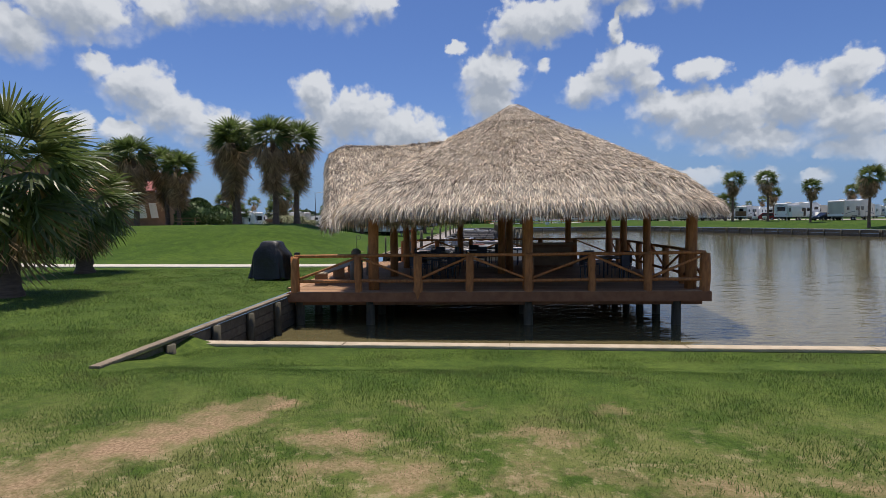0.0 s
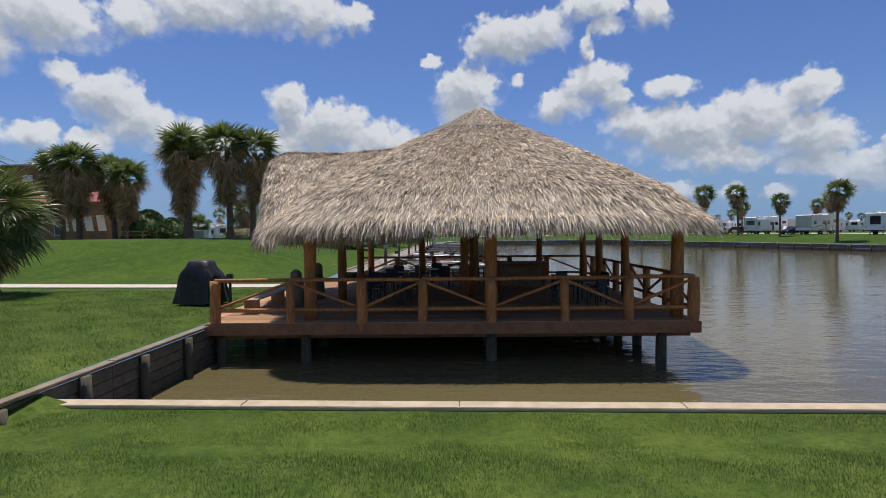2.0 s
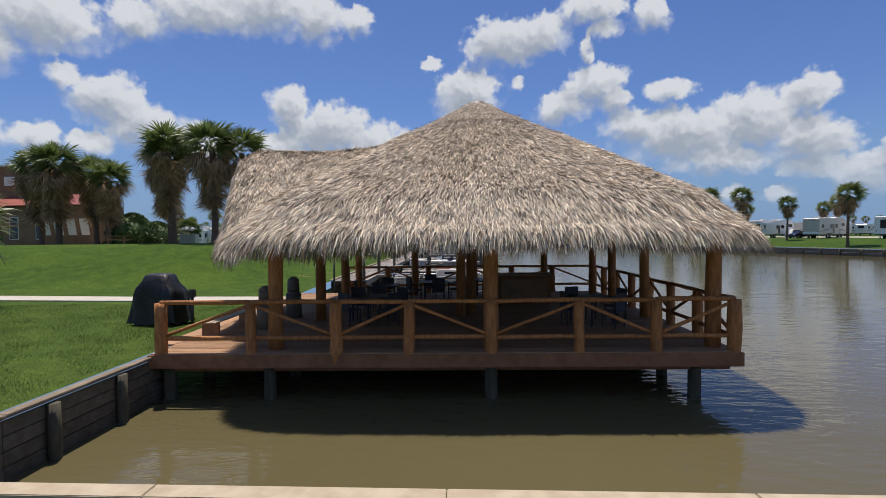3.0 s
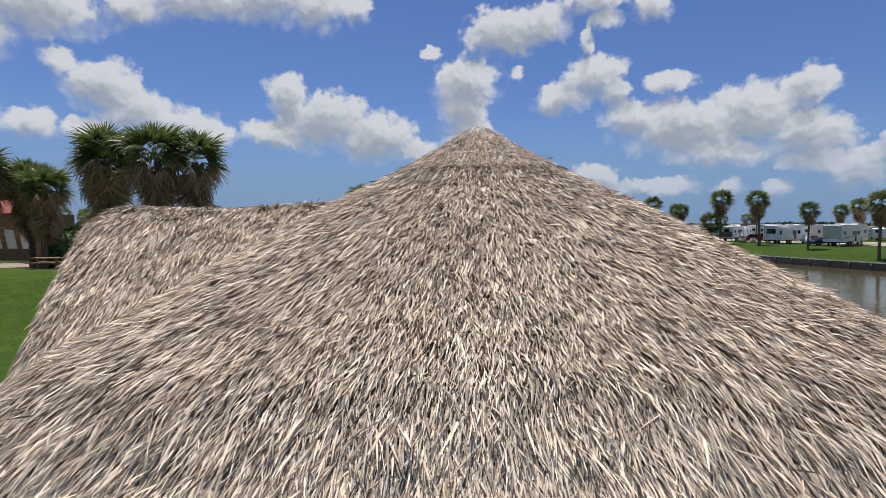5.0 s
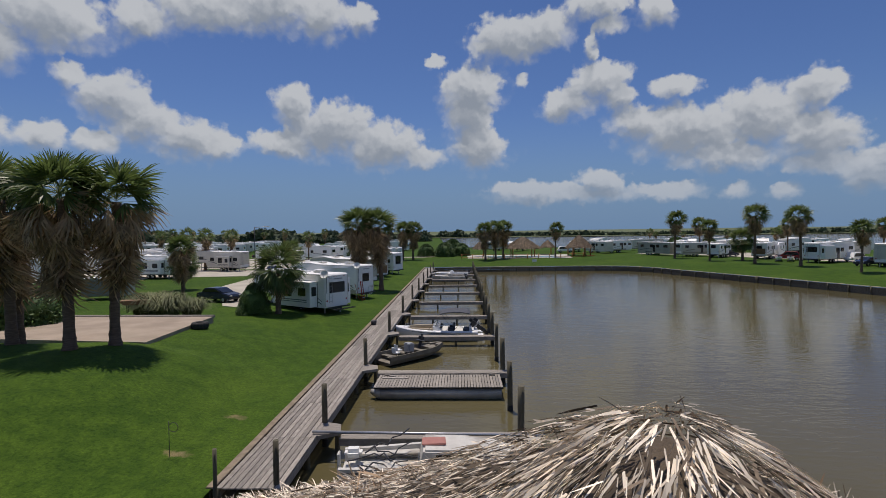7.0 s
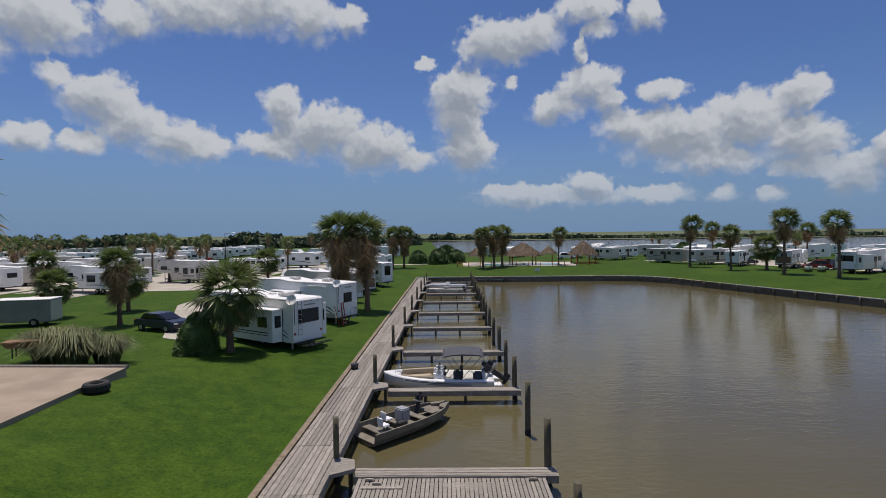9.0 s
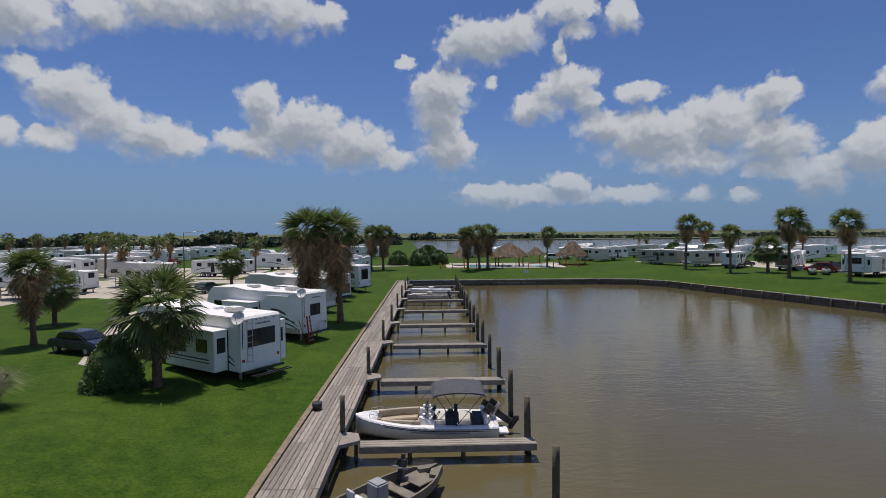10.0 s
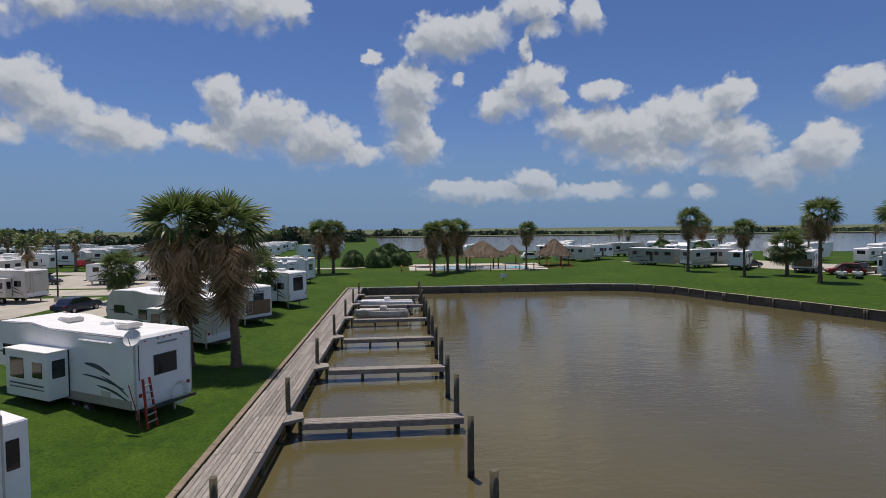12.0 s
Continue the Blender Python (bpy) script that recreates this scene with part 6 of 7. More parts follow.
    for x0, x1, za, zb, depth in slides:
        s = part("slide_out", boxes((((x0 + x1) / 2, -Wd / 2 - depth / 2 + 0.05, (za + zb) / 2), (abs(x1 - x0), depth + 0.1, zb - za), 0.025)), M[body], c)
        part("slide_roof", boxes((((x0 + x1) / 2, -Wd / 2 - depth / 2 + 0.03, zb + 0.03), (abs(x1 - x0) + 0.1, depth + 0.18, 0.05), 0.015)), M["roof_white"], s)
        wide = abs(x1 - x0)
        for fx, w, h in ((0.28, wide * 0.3, 0.85), (0.76, wide * 0.2, 0.62)):
            w_ = part("slide_window", boxes(((min(x0, x1) + wide * fx, -Wd / 2 - depth, (za + zb) / 2 + 0.25), (w + 0.08, 0.03, h + 0.08), 0.012)), M["dark"], s)
            w_.data.materials[0] = M["window"]
        if detail:
            for za_, w_ in (((za + zb) / 2 - 0.45, 0.07), ((za + zb) / 2 - 0.62, 0.05)):
                xm, ww = (x0 + x1) / 2, wide * 0.8
                part("slide_stripe", boxes(((xm, -Wd / 2 - depth - 0.006, za_), (ww, 0.012, w_), 0.003, None)), M[stripe], s)
        part("end_window", boxes(((max(x0, x1), -Wd / 2 - depth * 0.5, (za + zb) / 2 + 0.3), (0.03, depth * 0.6, 0.8), 0.012)), M["window"], s)
        part("slide_seal", boxes(((max(x0, x1) + 0.01, -Wd / 2 - 0.03, (za + zb) / 2), (0.05, 0.05, zb - za), 0.01)), M["dark"], s)
    taken = [(min(s[0], s[1]) - 0.2, max(s[0], s[1]) + 0.2) for s in slides]
    for x, w, h in ((-1.1, 0.8, 0.55), (-L * 0.42, 0.9, 0.6), (-L * 0.6, 0.8, 0.6), (-L + 1.6, 1.1, 0.5)):
        zz = 2.5 if x > -L + 2.5 or style != "fifth" else 2.75
        if not any(a < x < b for a, b in taken) and not (awning and x == -1.1):
            pane(c, x, -Wd / 2, zz - 0.2, w, h, "y")
        pane(c, x - 0.3, Wd / 2, zz - 0.2, w, h, "y")
    dr = pane(c, -L * 0.52, Wd / 2, 1.75, 0.65, 1.75, "y", "entry_door", "cream")
    if rear_window:
        pane(c, 0.0, 0.05, 2.45, rear_window[0], rear_window[1], "x", "rear_window")
    if detail:
        for sg in (-1, 1):
            part("tail_light", boxes(((0.015, sg * (Wd / 2 - 0.22), 1.25), (0.04, 0.16, 0.3), 0.015)), M["red"], c)
            part("marker_light", boxes(((0.012, sg * 0.9, H - 0.22), (0.03, 0.12, 0.05), 0.01)), M["red"], c)
        for y in (-0.3, 0.0, 0.3):
            part("marker_light", boxes(((0.012, y, H - 0.2), (0.03, 0.1, 0.05), 0.01)), M["red"], c)
        part("maker_bar", boxes(((0.012, 0.15, H - 0.42), (0.015, 1.0, 0.09), 0.004)), M["grey_rv"], c, "illegible maker lettering as a bar")
        part("rear_cap", boxes(((0.012, 0, 1.02), (0.05, Wd - 0.15, 0.5), 0.02)), M["white"], c)
        part("bumper", boxes(((0.28, 0, 0.74), (0.12, Wd - 0.1, 0.12), 0.02)), M["dark"], c)
        swoosh(c, -Wd / 2, [(-0.4, 1.25), (-2.2, 2.0)], 0.09, M[stripe])
        swoosh(c, -Wd / 2, [(-0.4, 1.05), (-2.5, 1.55)], 0.11, M[stripe])
        swoosh(c, -Wd / 2, [(-L * 0.45, 1.3), (-L * 0.68, 1.9)], 0.12, M[stripe])
        swoosh(c, -Wd / 2, [(-L * 0.7, 2.2), (-L + 0.5, 2.45)], 0.14, M[stripe])
        swoosh(c, Wd / 2, [(-0.4, 1.25), (-L * 0.5, 1.8)], 0.12, M[stripe])
    if ladder:
        lad = part("roof_ladder", boxes(((0.09, -0.62, 2.35), (0.03, 0.03, 2.4), 0.01), ((0.09, -0.95, 2.35), (0.03, 0.03, 2.4), 0.01)), M["metal"], c)
        for k in range(7):
            part("rung", boxes(((0.09, -0.785, 1.25 + 0.34 * k), (0.025, 0.34, 0.03), 0.006)), M["metal"], lad)
    if dish:
        d = part("dish_mount", boxes(((0.1, -Wd / 2 + 0.12, 2.75), (0.035, 0.035, 1.5), 0.008)), M["dark"], c)
        m = Matrix.Translation((0.05, -Wd / 2 - 0.05, H + 0.02)) @ Vector((0.35, -0.85, 0.45)).to_track_quat("Z", "Y").to_matrix().to_4x4()
        bm = bmesh.new()
        r = [[bm.verts.new(m @ Vector((0.36 * k * math.cos(a), 0.36 * k * math.sin(a), 0.1 * k * k))) for a in np.linspace(0, 2 * math.pi, 20, endpoint=False)] for k in (0.05, 0.4, 0.75, 1.0)]
        for p, q in zip(r, r[1:]):
            for j in range(20):
                bm.faces.new((p[j], p[(j + 1) % 20], q[(j + 1) % 20], q[j]))
        bm.faces.new(r[0][::-1])
        part("satellite_dish", bm, M["sign"], d)
        bm = bmesh.new()
        tube(bm, m @ Vector((0, -0.34, 0.05)), m @ Vector((0, -0.05, 0.38)), 0.015, n=6)
        part("feed_arm", bm, M["dark"], d)
    if awning:
        swoosh(c, -Wd / 2, [(-1.6, 2.1), (-3.3, 2.45)], 0.2, M[stripe])
        swoosh(c, -Wd / 2, [(-0.7, 1.55), (-3.5, 1.95)], 0.1, M[stripe])
        part("service_hatch", boxes(((-1.9, -Wd / 2 - 0.004, 1.2), (0.62, 0.02, 0.3), 0.006)), M["cream"], c)
        part("awning_roll", boxes(((-L * 0.22, -Wd / 2 - 0.08, H - 0.3), (2.2, 0.16, 0.1), 0.03)), M["roof_white"], c)
    return c


van1 = caravan("fifth_wheel_caravan", 10.2, 2.75, 3.62, "white fifth-wheel caravan with a big dark rear window", "white", "fifth", ((-0.95, -5.4, 0.8, 2.95, 0.85),), (1.75, 0.85), dish=True)
for y in (0.85,):
    s = part("far_slide", boxes(((-1.9, 1.7, 1.95), (3.0, 0.8, 2.3), 0.03)), M["white"], van1)
    part("end_window", boxes(((-0.39, 1.72, 2.25), (0.03, 0.3, 0.8), 0.01)), M["window"], s)
rack = part("rear_rack", boxes(((0.75, 0, 0.62), (0.06, 2.5, 0.06), 0.01), ((1.05, 0, 0.62), (0.06, 2.5, 0.06), 0.01), ((0.5, 0, 0.62), (1.0, 0.08, 0.06), 0.01)), M["dark"], van1)
for k in range(6):
    part("rack_slat", boxes(((0.9, -1.1 + 0.44 * k, 0.65), (0.4, 0.04, 0.03), 0.005)), M["dark"], rack)
set_down(van1, -11.0, 45.6, -33, 1.03, z=0.06)
van2 = caravan("fifth_wheel_caravan", 10.6, 2.8, 3.8, "white fifth-wheel caravan with teal swirls and tan skirt", "white", "fifth", ((-4.4, -7.6, 0.85, 2.95, 0.9),), (1.05, 0.8), lower="beige", ladder=False, dish=True, awning=True)
set_down(van2, -10.35, 56.5, -29, 1.0, z=0.08)
step_ladder = thing("step_ladder", van2.matrix_basis @ pose(0.62, -1.12, 0.02, 0, -7, 12), "red fibreglass stepladder leaning behind the caravan", "ladder")
for sg in (-0.29, 0.29):
    part("rail", boxes(((0, sg * 0.9, 1.05), (0.09, 0.07, 2.1), 0.008, pose(0, 0, 0, sg * 8, 0, 0))), M["red"], step_ladder)
for k in range(6):
    part("tread", boxes(((0.02, 0, 0.3 + 0.3 * k), (0.1, 0.56 - 0.04 * k, 0.05), 0.006)), M["metal"], step_ladder)
for sg in (-0.22, 0.22):
    part("rear_rail", boxes(((-0.35, sg, 1.0), (0.04, 0.03, 2.05), 0.006, pose(0, 0, 0, 0, -10, 0))), M["red"], step_ladder)
hose = thing("garden_hose", van2.matrix_basis @ pose(0.14, 0.55, 1.0, 0, 0, 0), "white coiled hose hung on the caravan's rear", "hose")
bm = bmesh.new()
for k in range(5):
    for i in range(18):
        a, b = 2 * math.pi * i / 18, 2 * math.pi * (i + 1) / 18
        r = 0.3 + 0.025 * k
        tube(bm, (0.03 * k, r * math.cos(a), r * 1.35 * math.sin(a)), (0.03 * k, r * math.cos(b), r * 1.35 * math.sin(b)), 0.014, n=5)
part("coil", bm, M["sign"], hose)
van3 = caravan("fifth_wheel_caravan", 10.4, 2.8, 3.75, "pale grey fifth-wheel caravan with dark curved stripes", "cream", "fifth", ((-1.8, -4.6, 0.85, 2.9, 0.8),), None, ladder=True)
set_down(van3, -12.0, 69.4, -30, 1.0, z=0.15)
van4 = caravan("travel_trailer", 9.0, 2.7, 3.35, "white travel trailer with a brown rear panel", "white", "nose", (), (0.9, 0.6), "stripe_tan", "beige", True)
part("rear_panel", boxes(((0.03, 0, 1.6), (0.05, 2.3, 1.2), 0.02)), M["brick"], van4)
set_down(van4, -11.9, 78.2, -42, 1.0, z=0.2)
van5 = caravan("fifth_wheel_caravan", 10.0, 2.8, 3.7, "tall white caravan with arched rear windows", "white", "fifth", ((-1.5, -4.5, 0.8, 3.0, 0.7),), (1.4, 1.3), ladder=False)
set_down(van5, -10.6, 89.0, -30, 1.0, z=0.2)
coach = caravan("motor_coach", 10.5, 2.6, 3.2, "long white motor coach with side stripes", "cream", "coach", (), (1.2, 0.6), "stripe_tan", "beige", True, ac=(0.3, 0.7))
set_down(coach, -62.0, 128.0, 80, 1.0)
small = caravan("travel_trailer", 7.4, 2.5, 3.05, "small white travel trailer with a swoosh", "white", "nose", (), (0.9, 0.6), ladder=False, ac=(0.45,))
set_down(small, -44.5, 113.0, 178, 1.0)
park = caravan("park_trailer", 9.5, 3.0, 3.2, "grey-beige park trailer with a porch side", "beige", "coach", ((-2.0, -6.0, 0.7, 2.7, 0.5),), (1.3, 0.7), ladder=False, ac=(0.5,))
set_down(park, 45.5, 131.5, 120, 1.0)

# the rest of the park: rows of vans on both sides
rnd = random.Random(21)
def far_van(name, L, Wd, H, label, body, nose):
    c = thing(name, pose(0, 0, 0), label, "caravan", "caravans of the park")
    bm = bmesh.new()
    prism(bm, [(0, 0.7), (0, H - 0.1), (-0.1, H), (-L + 0.9, H + nose), (-L + 0.2, H - 0.4), (-L, 1.6), (-L + 0.5, 0.7)], -Wd / 2, Wd / 2)
    part("body", bm, M[body], c)
    part("roof_membrane", boxes(((-L / 2 + 0.3, 0, H + nose / 2 + 0.02), (L - 1.4, Wd - 0.1, 0.04), 0.0, pose(0, 0, 0, 0, math.degrees(math.atan(nose / L)), 0))), M["roof_white"], c)
    part("air_conditioner", boxes(((-L * 0.35, 0, H + 0.2), (0.9, 0.7, 0.3), 0.06)), M["roof_white"], c)
    part("chassis", boxes(((-L * 0.45, 0, 0.62), (L * 0.9, 1.2, 0.16))), M["dark"], c)
    for sg in (-1, 1):
        bm = bmesh.new()
        tube(bm, (-L * 0.4, sg * (Wd / 2 - 0.25), 0.36), (-L * 0.4, sg * (Wd / 2 - 0.02), 0.36), 0.36, n=12)
        part("wheel", bm, M["rubber"], c)
        for x, w, h in ((-L * 0.2, 1.2, 0.7), (-L * 0.62, 0.9, 0.7)):
            part("window", boxes(((x, sg * Wd / 2, 2.2), (w, 0.03, h))), M["window"], c)
        swoosh(c, sg * Wd / 2, [(-0.5, 1.2), (-L * 0.6, 1.7)], 0.16, M["stripe"])
    part("rear_window", boxes(((0.0, 0, 2.35), (0.03, 1.4, 0.7))), M["window"], c)
    return c


kinds = (far_van("far_caravan", 9.8, 2.6, 3.4, "white caravan in a row of the park", "white", 0.25), far_van("far_caravan", 8.4, 2.5, 3.1, "white caravan in a row of the park", "white", 0.0),
         far_van("far_caravan", 10.8, 2.6, 3.3, "cream motor coach in a row of the park", "cream", 0.05), far_van("far_caravan", 9.4, 2.6, 3.5, "white caravan in a row of the park", "white", 0.15))
for i, k in enumerate(kinds):
    set_down(k, (-50, -66, -79, 80)[i], (150, 100, 96, 140)[i], (170, 5, 180, 60)[i])
near_kinds = (van1, van2, van3, van4, small)
plan = []
plan += [(-39.4, 93.6, -14), (-44.5, 79.5, -12), (-47.0, 87.5, -12), (-14.0, 103.0, -24), (-13.0, 112.0, -20), (-14.5, 121.0, -15), (-36.0, 118.0, -14)]
for x0, y0, y1, gap, turn in ((-62, 66, 125, 8.6, -8), (-84, 74, 130, 8.8, -8), (-63, 75, 220, 10.5, 0), (-75, 70, 230, 10, 178), (-96, 90, 240, 10.5, 0), (-108, 95, 240, 11, 180), (-132, 110, 240, 11, 0), (-30, 128, 230, 11, -12), (-14, 150, 230, 11, -12)):
    y = y0
    while y < y1:
        if rnd.random() < 0.93:
            plan.append((x0 + rnd.uniform(-1.5, 1.5) - (y - y0) * 0.08, y, turn + rnd.uniform(-8, 8)))
        y += gap * rnd.uniform(0.9, 1.15)
for i, (x, y, t) in enumerate(plan):
    again(rnd.choice(near_kinds if i < 7 else kinds), x, y, t, rnd.uniform(0.92, 1.0))
right = [(40.0, 143.0, 215, van4), (49.6, 119.8, 197, coach), (54.6, 113.6, 226, small), (60.4, 106.6, 226, van4), (62.6, 94.0, 205, van1), (66.0, 82.0, 212, van3), (70.0, 70.0, 212, van5), (72.5, 58.5, 212, coach),
         (76.0, 47.0, 212, van2), (36.0, 149.0, 110, coach), (33.0, 152.0, 250, small)]
for x, y, t, k in right:
    again(k, x, y, t, 1.0)
for x0, y0, dx, dy, n in ((70, 118, 5.2, -11.5, 7), (58, 142, 10.5, -5.5, 8), (84, 120, 5.2, -11.0, 6), (20, 158, 10.0, -1.0, 9), (10, 172, 11.0, -1.5, 9), (98, 112, 6, -11, 6)):
    for i in range(n):
        if rnd.random() < 0.9:
            again(rnd.choice(kinds), x0 + dx * i + rnd.uniform(-1, 1), y0 + dy * i + rnd.uniform(-1, 1), rnd.choice((225, 45, 205, 240)) + rnd.uniform(-9, 9), rnd.uniform(0.9, 1.0))


def car(name, mat, label, suv=False, bed=False):
    c = thing(name, pose(0, 0, 0), label, "car", "parked cars")
    h = 1.72 if suv else 1.45
    low = [(-2.25, 0.38), (-2.3, 0.75), (-2.1, 0.95), (-1.2, 1.02), (1.3, 1.0), (2.15, 0.84), (2.3, 0.6), (2.25, 0.34)]
    bm = bmesh.new()
    prism(bm, low, -0.88, 0.88, 0.08)
    part("body", bm, M[mat], c)
    back = -0.3 if bed else (-2.0 if suv else -1.75)
    bm = bmesh.new()
    prism(bm, [(back, 0.98), (back + 0.45, h - 0.04), (back + 0.7, h), (0.35, h), (1.25, 0.98)], -0.74, 0.74, 0.07)
    cab = part("cabin", bm, M[mat], c)
    for sg in (-1, 1):
        bm = bmesh.new()
        prism(bm, [(back + 0.2, 1.05), (back + 0.55, h - 0.12), (0.3, h - 0.1), (0.95, 1.05)], sg * 0.735, sg * 0.752)
        part("side_window", bm, M["window"], cab)
    bm = bmesh.new()
    vs = [bm.verts.new(p) for p in ((0.45, -0.66, h - 0.05), (0.45, 0.66, h - 0.05), (1.27, 0.68, 1.03), (1.27, -0.68, 1.03))]
    low_v = [bm.verts.new(v.co + Vector((-0.03, 0, -0.02))) for v in vs]
    bm.faces.new(vs), bm.faces.new(low_v[::-1])
    for i in range(4):
        bm.faces.new((vs[i], low_v[i], low_v[(i + 1) % 4], vs[(i + 1) % 4]))
    part("windscreen", bm, M["window"], cab)
    for x in (-1.4, 1.4):
        for sg in (-1, 1):
            wheel(c, x, sg * 0.8, 0.33, 0.33, 0.2)
    for sg in (-1, 1):
        part("headlight", boxes(((2.22, sg * 0.62, 0.72), (0.12, 0.34, 0.14), 0.03)), M["sign"], c)
        part("tail_light", boxes(((-2.27, sg * 0.66, 0.82), (0.08, 0.26, 0.16), 0.02)), M["red"], c)
    part("bumper", boxes(((2.28, 0, 0.48), (0.12, 1.7, 0.18), 0.04)), M["dark"], c)
    return c


navy = set_down(car("saloon_car", "navy", "dark blue saloon car parked on the gravel"), -24.4, 51.0, -22)
white_suv = set_down(car("suv", "white", "white SUV parked between caravans", True), 55.0, 136.0, 200)
truck = set_down(car("pickup_truck", "black_car", "black pickup truck beside a trailer", True, True), -51.5, 113.5, 5)
ruby = set_down(car("red_car", "red_car", "red car parked behind the watercraft", True), 64.0, 103.0, 150)
for src, x, y, t in ((navy, -31, 86, 80), (white_suv, -28, 98, 70), (navy, 60, 118, 20), (truck, 68, 104, 200), (truck, -55, 140, 90), (white_suv, 72, 96, 20), (navy, 66.5, 86, 200), (ruby, -66, 150, 90), (white_suv, 30, 150, 0)):
    again(src, x, y, t)


def watercraft(x, y, t):
    w = thing("jet_ski", pose(x, y, ground_height(x, y).item() + 0.35, 0, 0, t), "white jet ski on a trailer", "jet ski", "jet skis")
    part("hull", hull_bm(2.9, 1.1, 0.55, 1.7, 0.9, 0.7, 0.1), M["gel"], w)
    part("seat", boxes(((0.9, 0, 0.75), (1.2, 0.4, 0.3), 0.08)), M["dark"], w)
    part("handlebar", boxes(((1.7, 0, 0.98), (0.1, 0.8, 0.08), 0.03)), M["dark"], w)
    part("trailer", boxes(((1.2, 0, -0.1), (2.6, 0.9, 0.12), 0.02), ((1.0, -0.5, -0.2), (0.45, 0.14, 0.4), 0.06), ((1.0, 0.5, -0.2), (0.45, 0.14, 0.4), 0.06)), M["dark"], w)


watercraft(60.4, 99.8, 236), watercraft(62.2, 99.2, 236)
kayak = thing("kayaks", pose(46.3, 128.6, 0.9, 0, 0, 30), "lime green kayak lying on the grass", "kayak")
part("hull", hull_bm(3.0, 0.8, 0.35, 1.6, 0.3, 0.7, 0.08), M["green_plastic"], kayak)

# roads, pads, small things of the park
slab("road_1", [(-19.5, 46.0), (-22.5, 47.5), (-31.0, 66.0), (-32.5, 90.0), (-34.0, 150.0), (-28.5, 150.0), (-27.0, 90.0), (-25.5, 66.0)], 0.05, M["gravel"], "pale concrete lane between the caravans", "road", 0.3, True)
slab("road_2", [(-55, 60), (-60, 240), (-52, 240), (-48.5, 60)], 0.05, M["gravel"], "pale concrete lane between the caravans", "road", 0.3, True)
slab("road_3", [(-30, 133.5), (-9, 134.5), (2.0, 142.0), (1.0, 145.5), (-9.5, 137.5), (-30, 136.5)], 0.05, M["gravel"], "pale lane past the pool", "road", 0.3, True)
slab("road_4", [(46, 138), (58, 124), (70, 96), (84, 60), (89, 62), (75, 98), (62, 127), (50, 141)], 0.04, M["gravel"], "pale concrete lane behind the far row", "road", 0.3, True)
slab("road_5", [(-30.5, 98.5), (-118.0, 104.0), (-118.0, 110.0), (-30.5, 105.0)], 0.06, M["gravel"], "pale gravel cross lane between the caravan rows", "road", 0.3, True)
slab("road_6", [(-32.5, 128.0), (-130.0, 136.0), (-130.0, 143.0), (-32.5, 134.0)], 0.06, M["gravel"], "pale gravel cross lane between the caravan rows", "road", 0.3, True)
slab("pavement_3", [(-34.5, 82.0), (-61.0, 80.0), (-61.0, 97.0), (-34.5, 97.0)], 0.04, M["gravel"], "pale gravel standing for parked caravans", "gravel lot", 0.3, True)
slab("pavement_4", [(-62.0, 70.0), (-112.0, 78.0), (-116.0, 127.0), (-62.0, 122.0)], 0.035, M["gravel"], "pale gravel standing for parked caravans", "gravel lot", 0.3, True)
slab("pavement_5", [(-34.8, 107.0), (-60.0, 109.0), (-60.0, 127.0), (-34.8, 126.5)], 0.035, M["gravel"], "pale gravel standing for parked caravans", "gravel lot", 0.3, True)
slab("pavement_6", [(53.0, 137.0), (63.0, 123.0), (72.0, 98.0), (84.0, 64.0), (98.0, 68.0), (86.0, 106.0), (72.0, 138.0)], 0.035, M["gravel"], "pale gravel lot behind the far row", "gravel lot", 0.3, True)
lamp = thing("street_lamp", pose(-37.7, 94.2, 0.5), "slim street lamp on a concrete base", "street lamp")
bm = bmesh.new()
tube(bm, (0, 0, 0), (0, 0, 8.2), 0.09, 0.06, 10)
part("pole", bm, M["dark"], lamp)
bm = bmesh.new()
tube(bm, (0, 0, 8.1), (2.2, 0.3, 8.35), 0.05, 0.04, 8)
arm = part("arm", bm, M["metal"], lamp)
part("lamp_head", boxes(((2.4, 0.33, 8.33), (0.6, 0.22, 0.14), 0.04)), M["sign"], arm)
part("base", boxes(((0, 0, 0.3), (0.6, 0.6, 0.8), 0.05)), M["concrete"], lamp)
shed = thing("cargo_trailer", pose(-38.0, 54.0, ground_height(-38, 54).item(), 0, 0, 12), "grey enclosed cargo trailer on the grass", "trailer")
part("body", boxes(((0, 0, 1.35), (4.6, 2.1, 1.9), 0.05)), M["grey_rv"], shed)
part("roof", boxes(((0, 0, 2.33), (4.7, 2.2, 0.06), 0.02)), M["roof_white"], shed)
wheel(shed, 1.0, -1.0, 0.36), wheel(shed, 1.0, 1.0, 0.36)
part("drawbar", boxes(((-2.9, 0, 0.45), (1.4, 0.12, 0.12), 0.02)), M["dark"], shed)
part("rear_door", boxes(((2.31, 0, 1.35), (0.03, 1.9, 1.7), 0.01)), M["cream"], shed)
tyre = thing("tractor_tyre", pose(-16.55, 31.4, ground_height(-16.55, 31.4).item()) @ Matrix.Diagonal((0.72, 0.72, 0.9, 1)), "large black tyre lying by the pad", "tyre")
bm = bmesh.new()
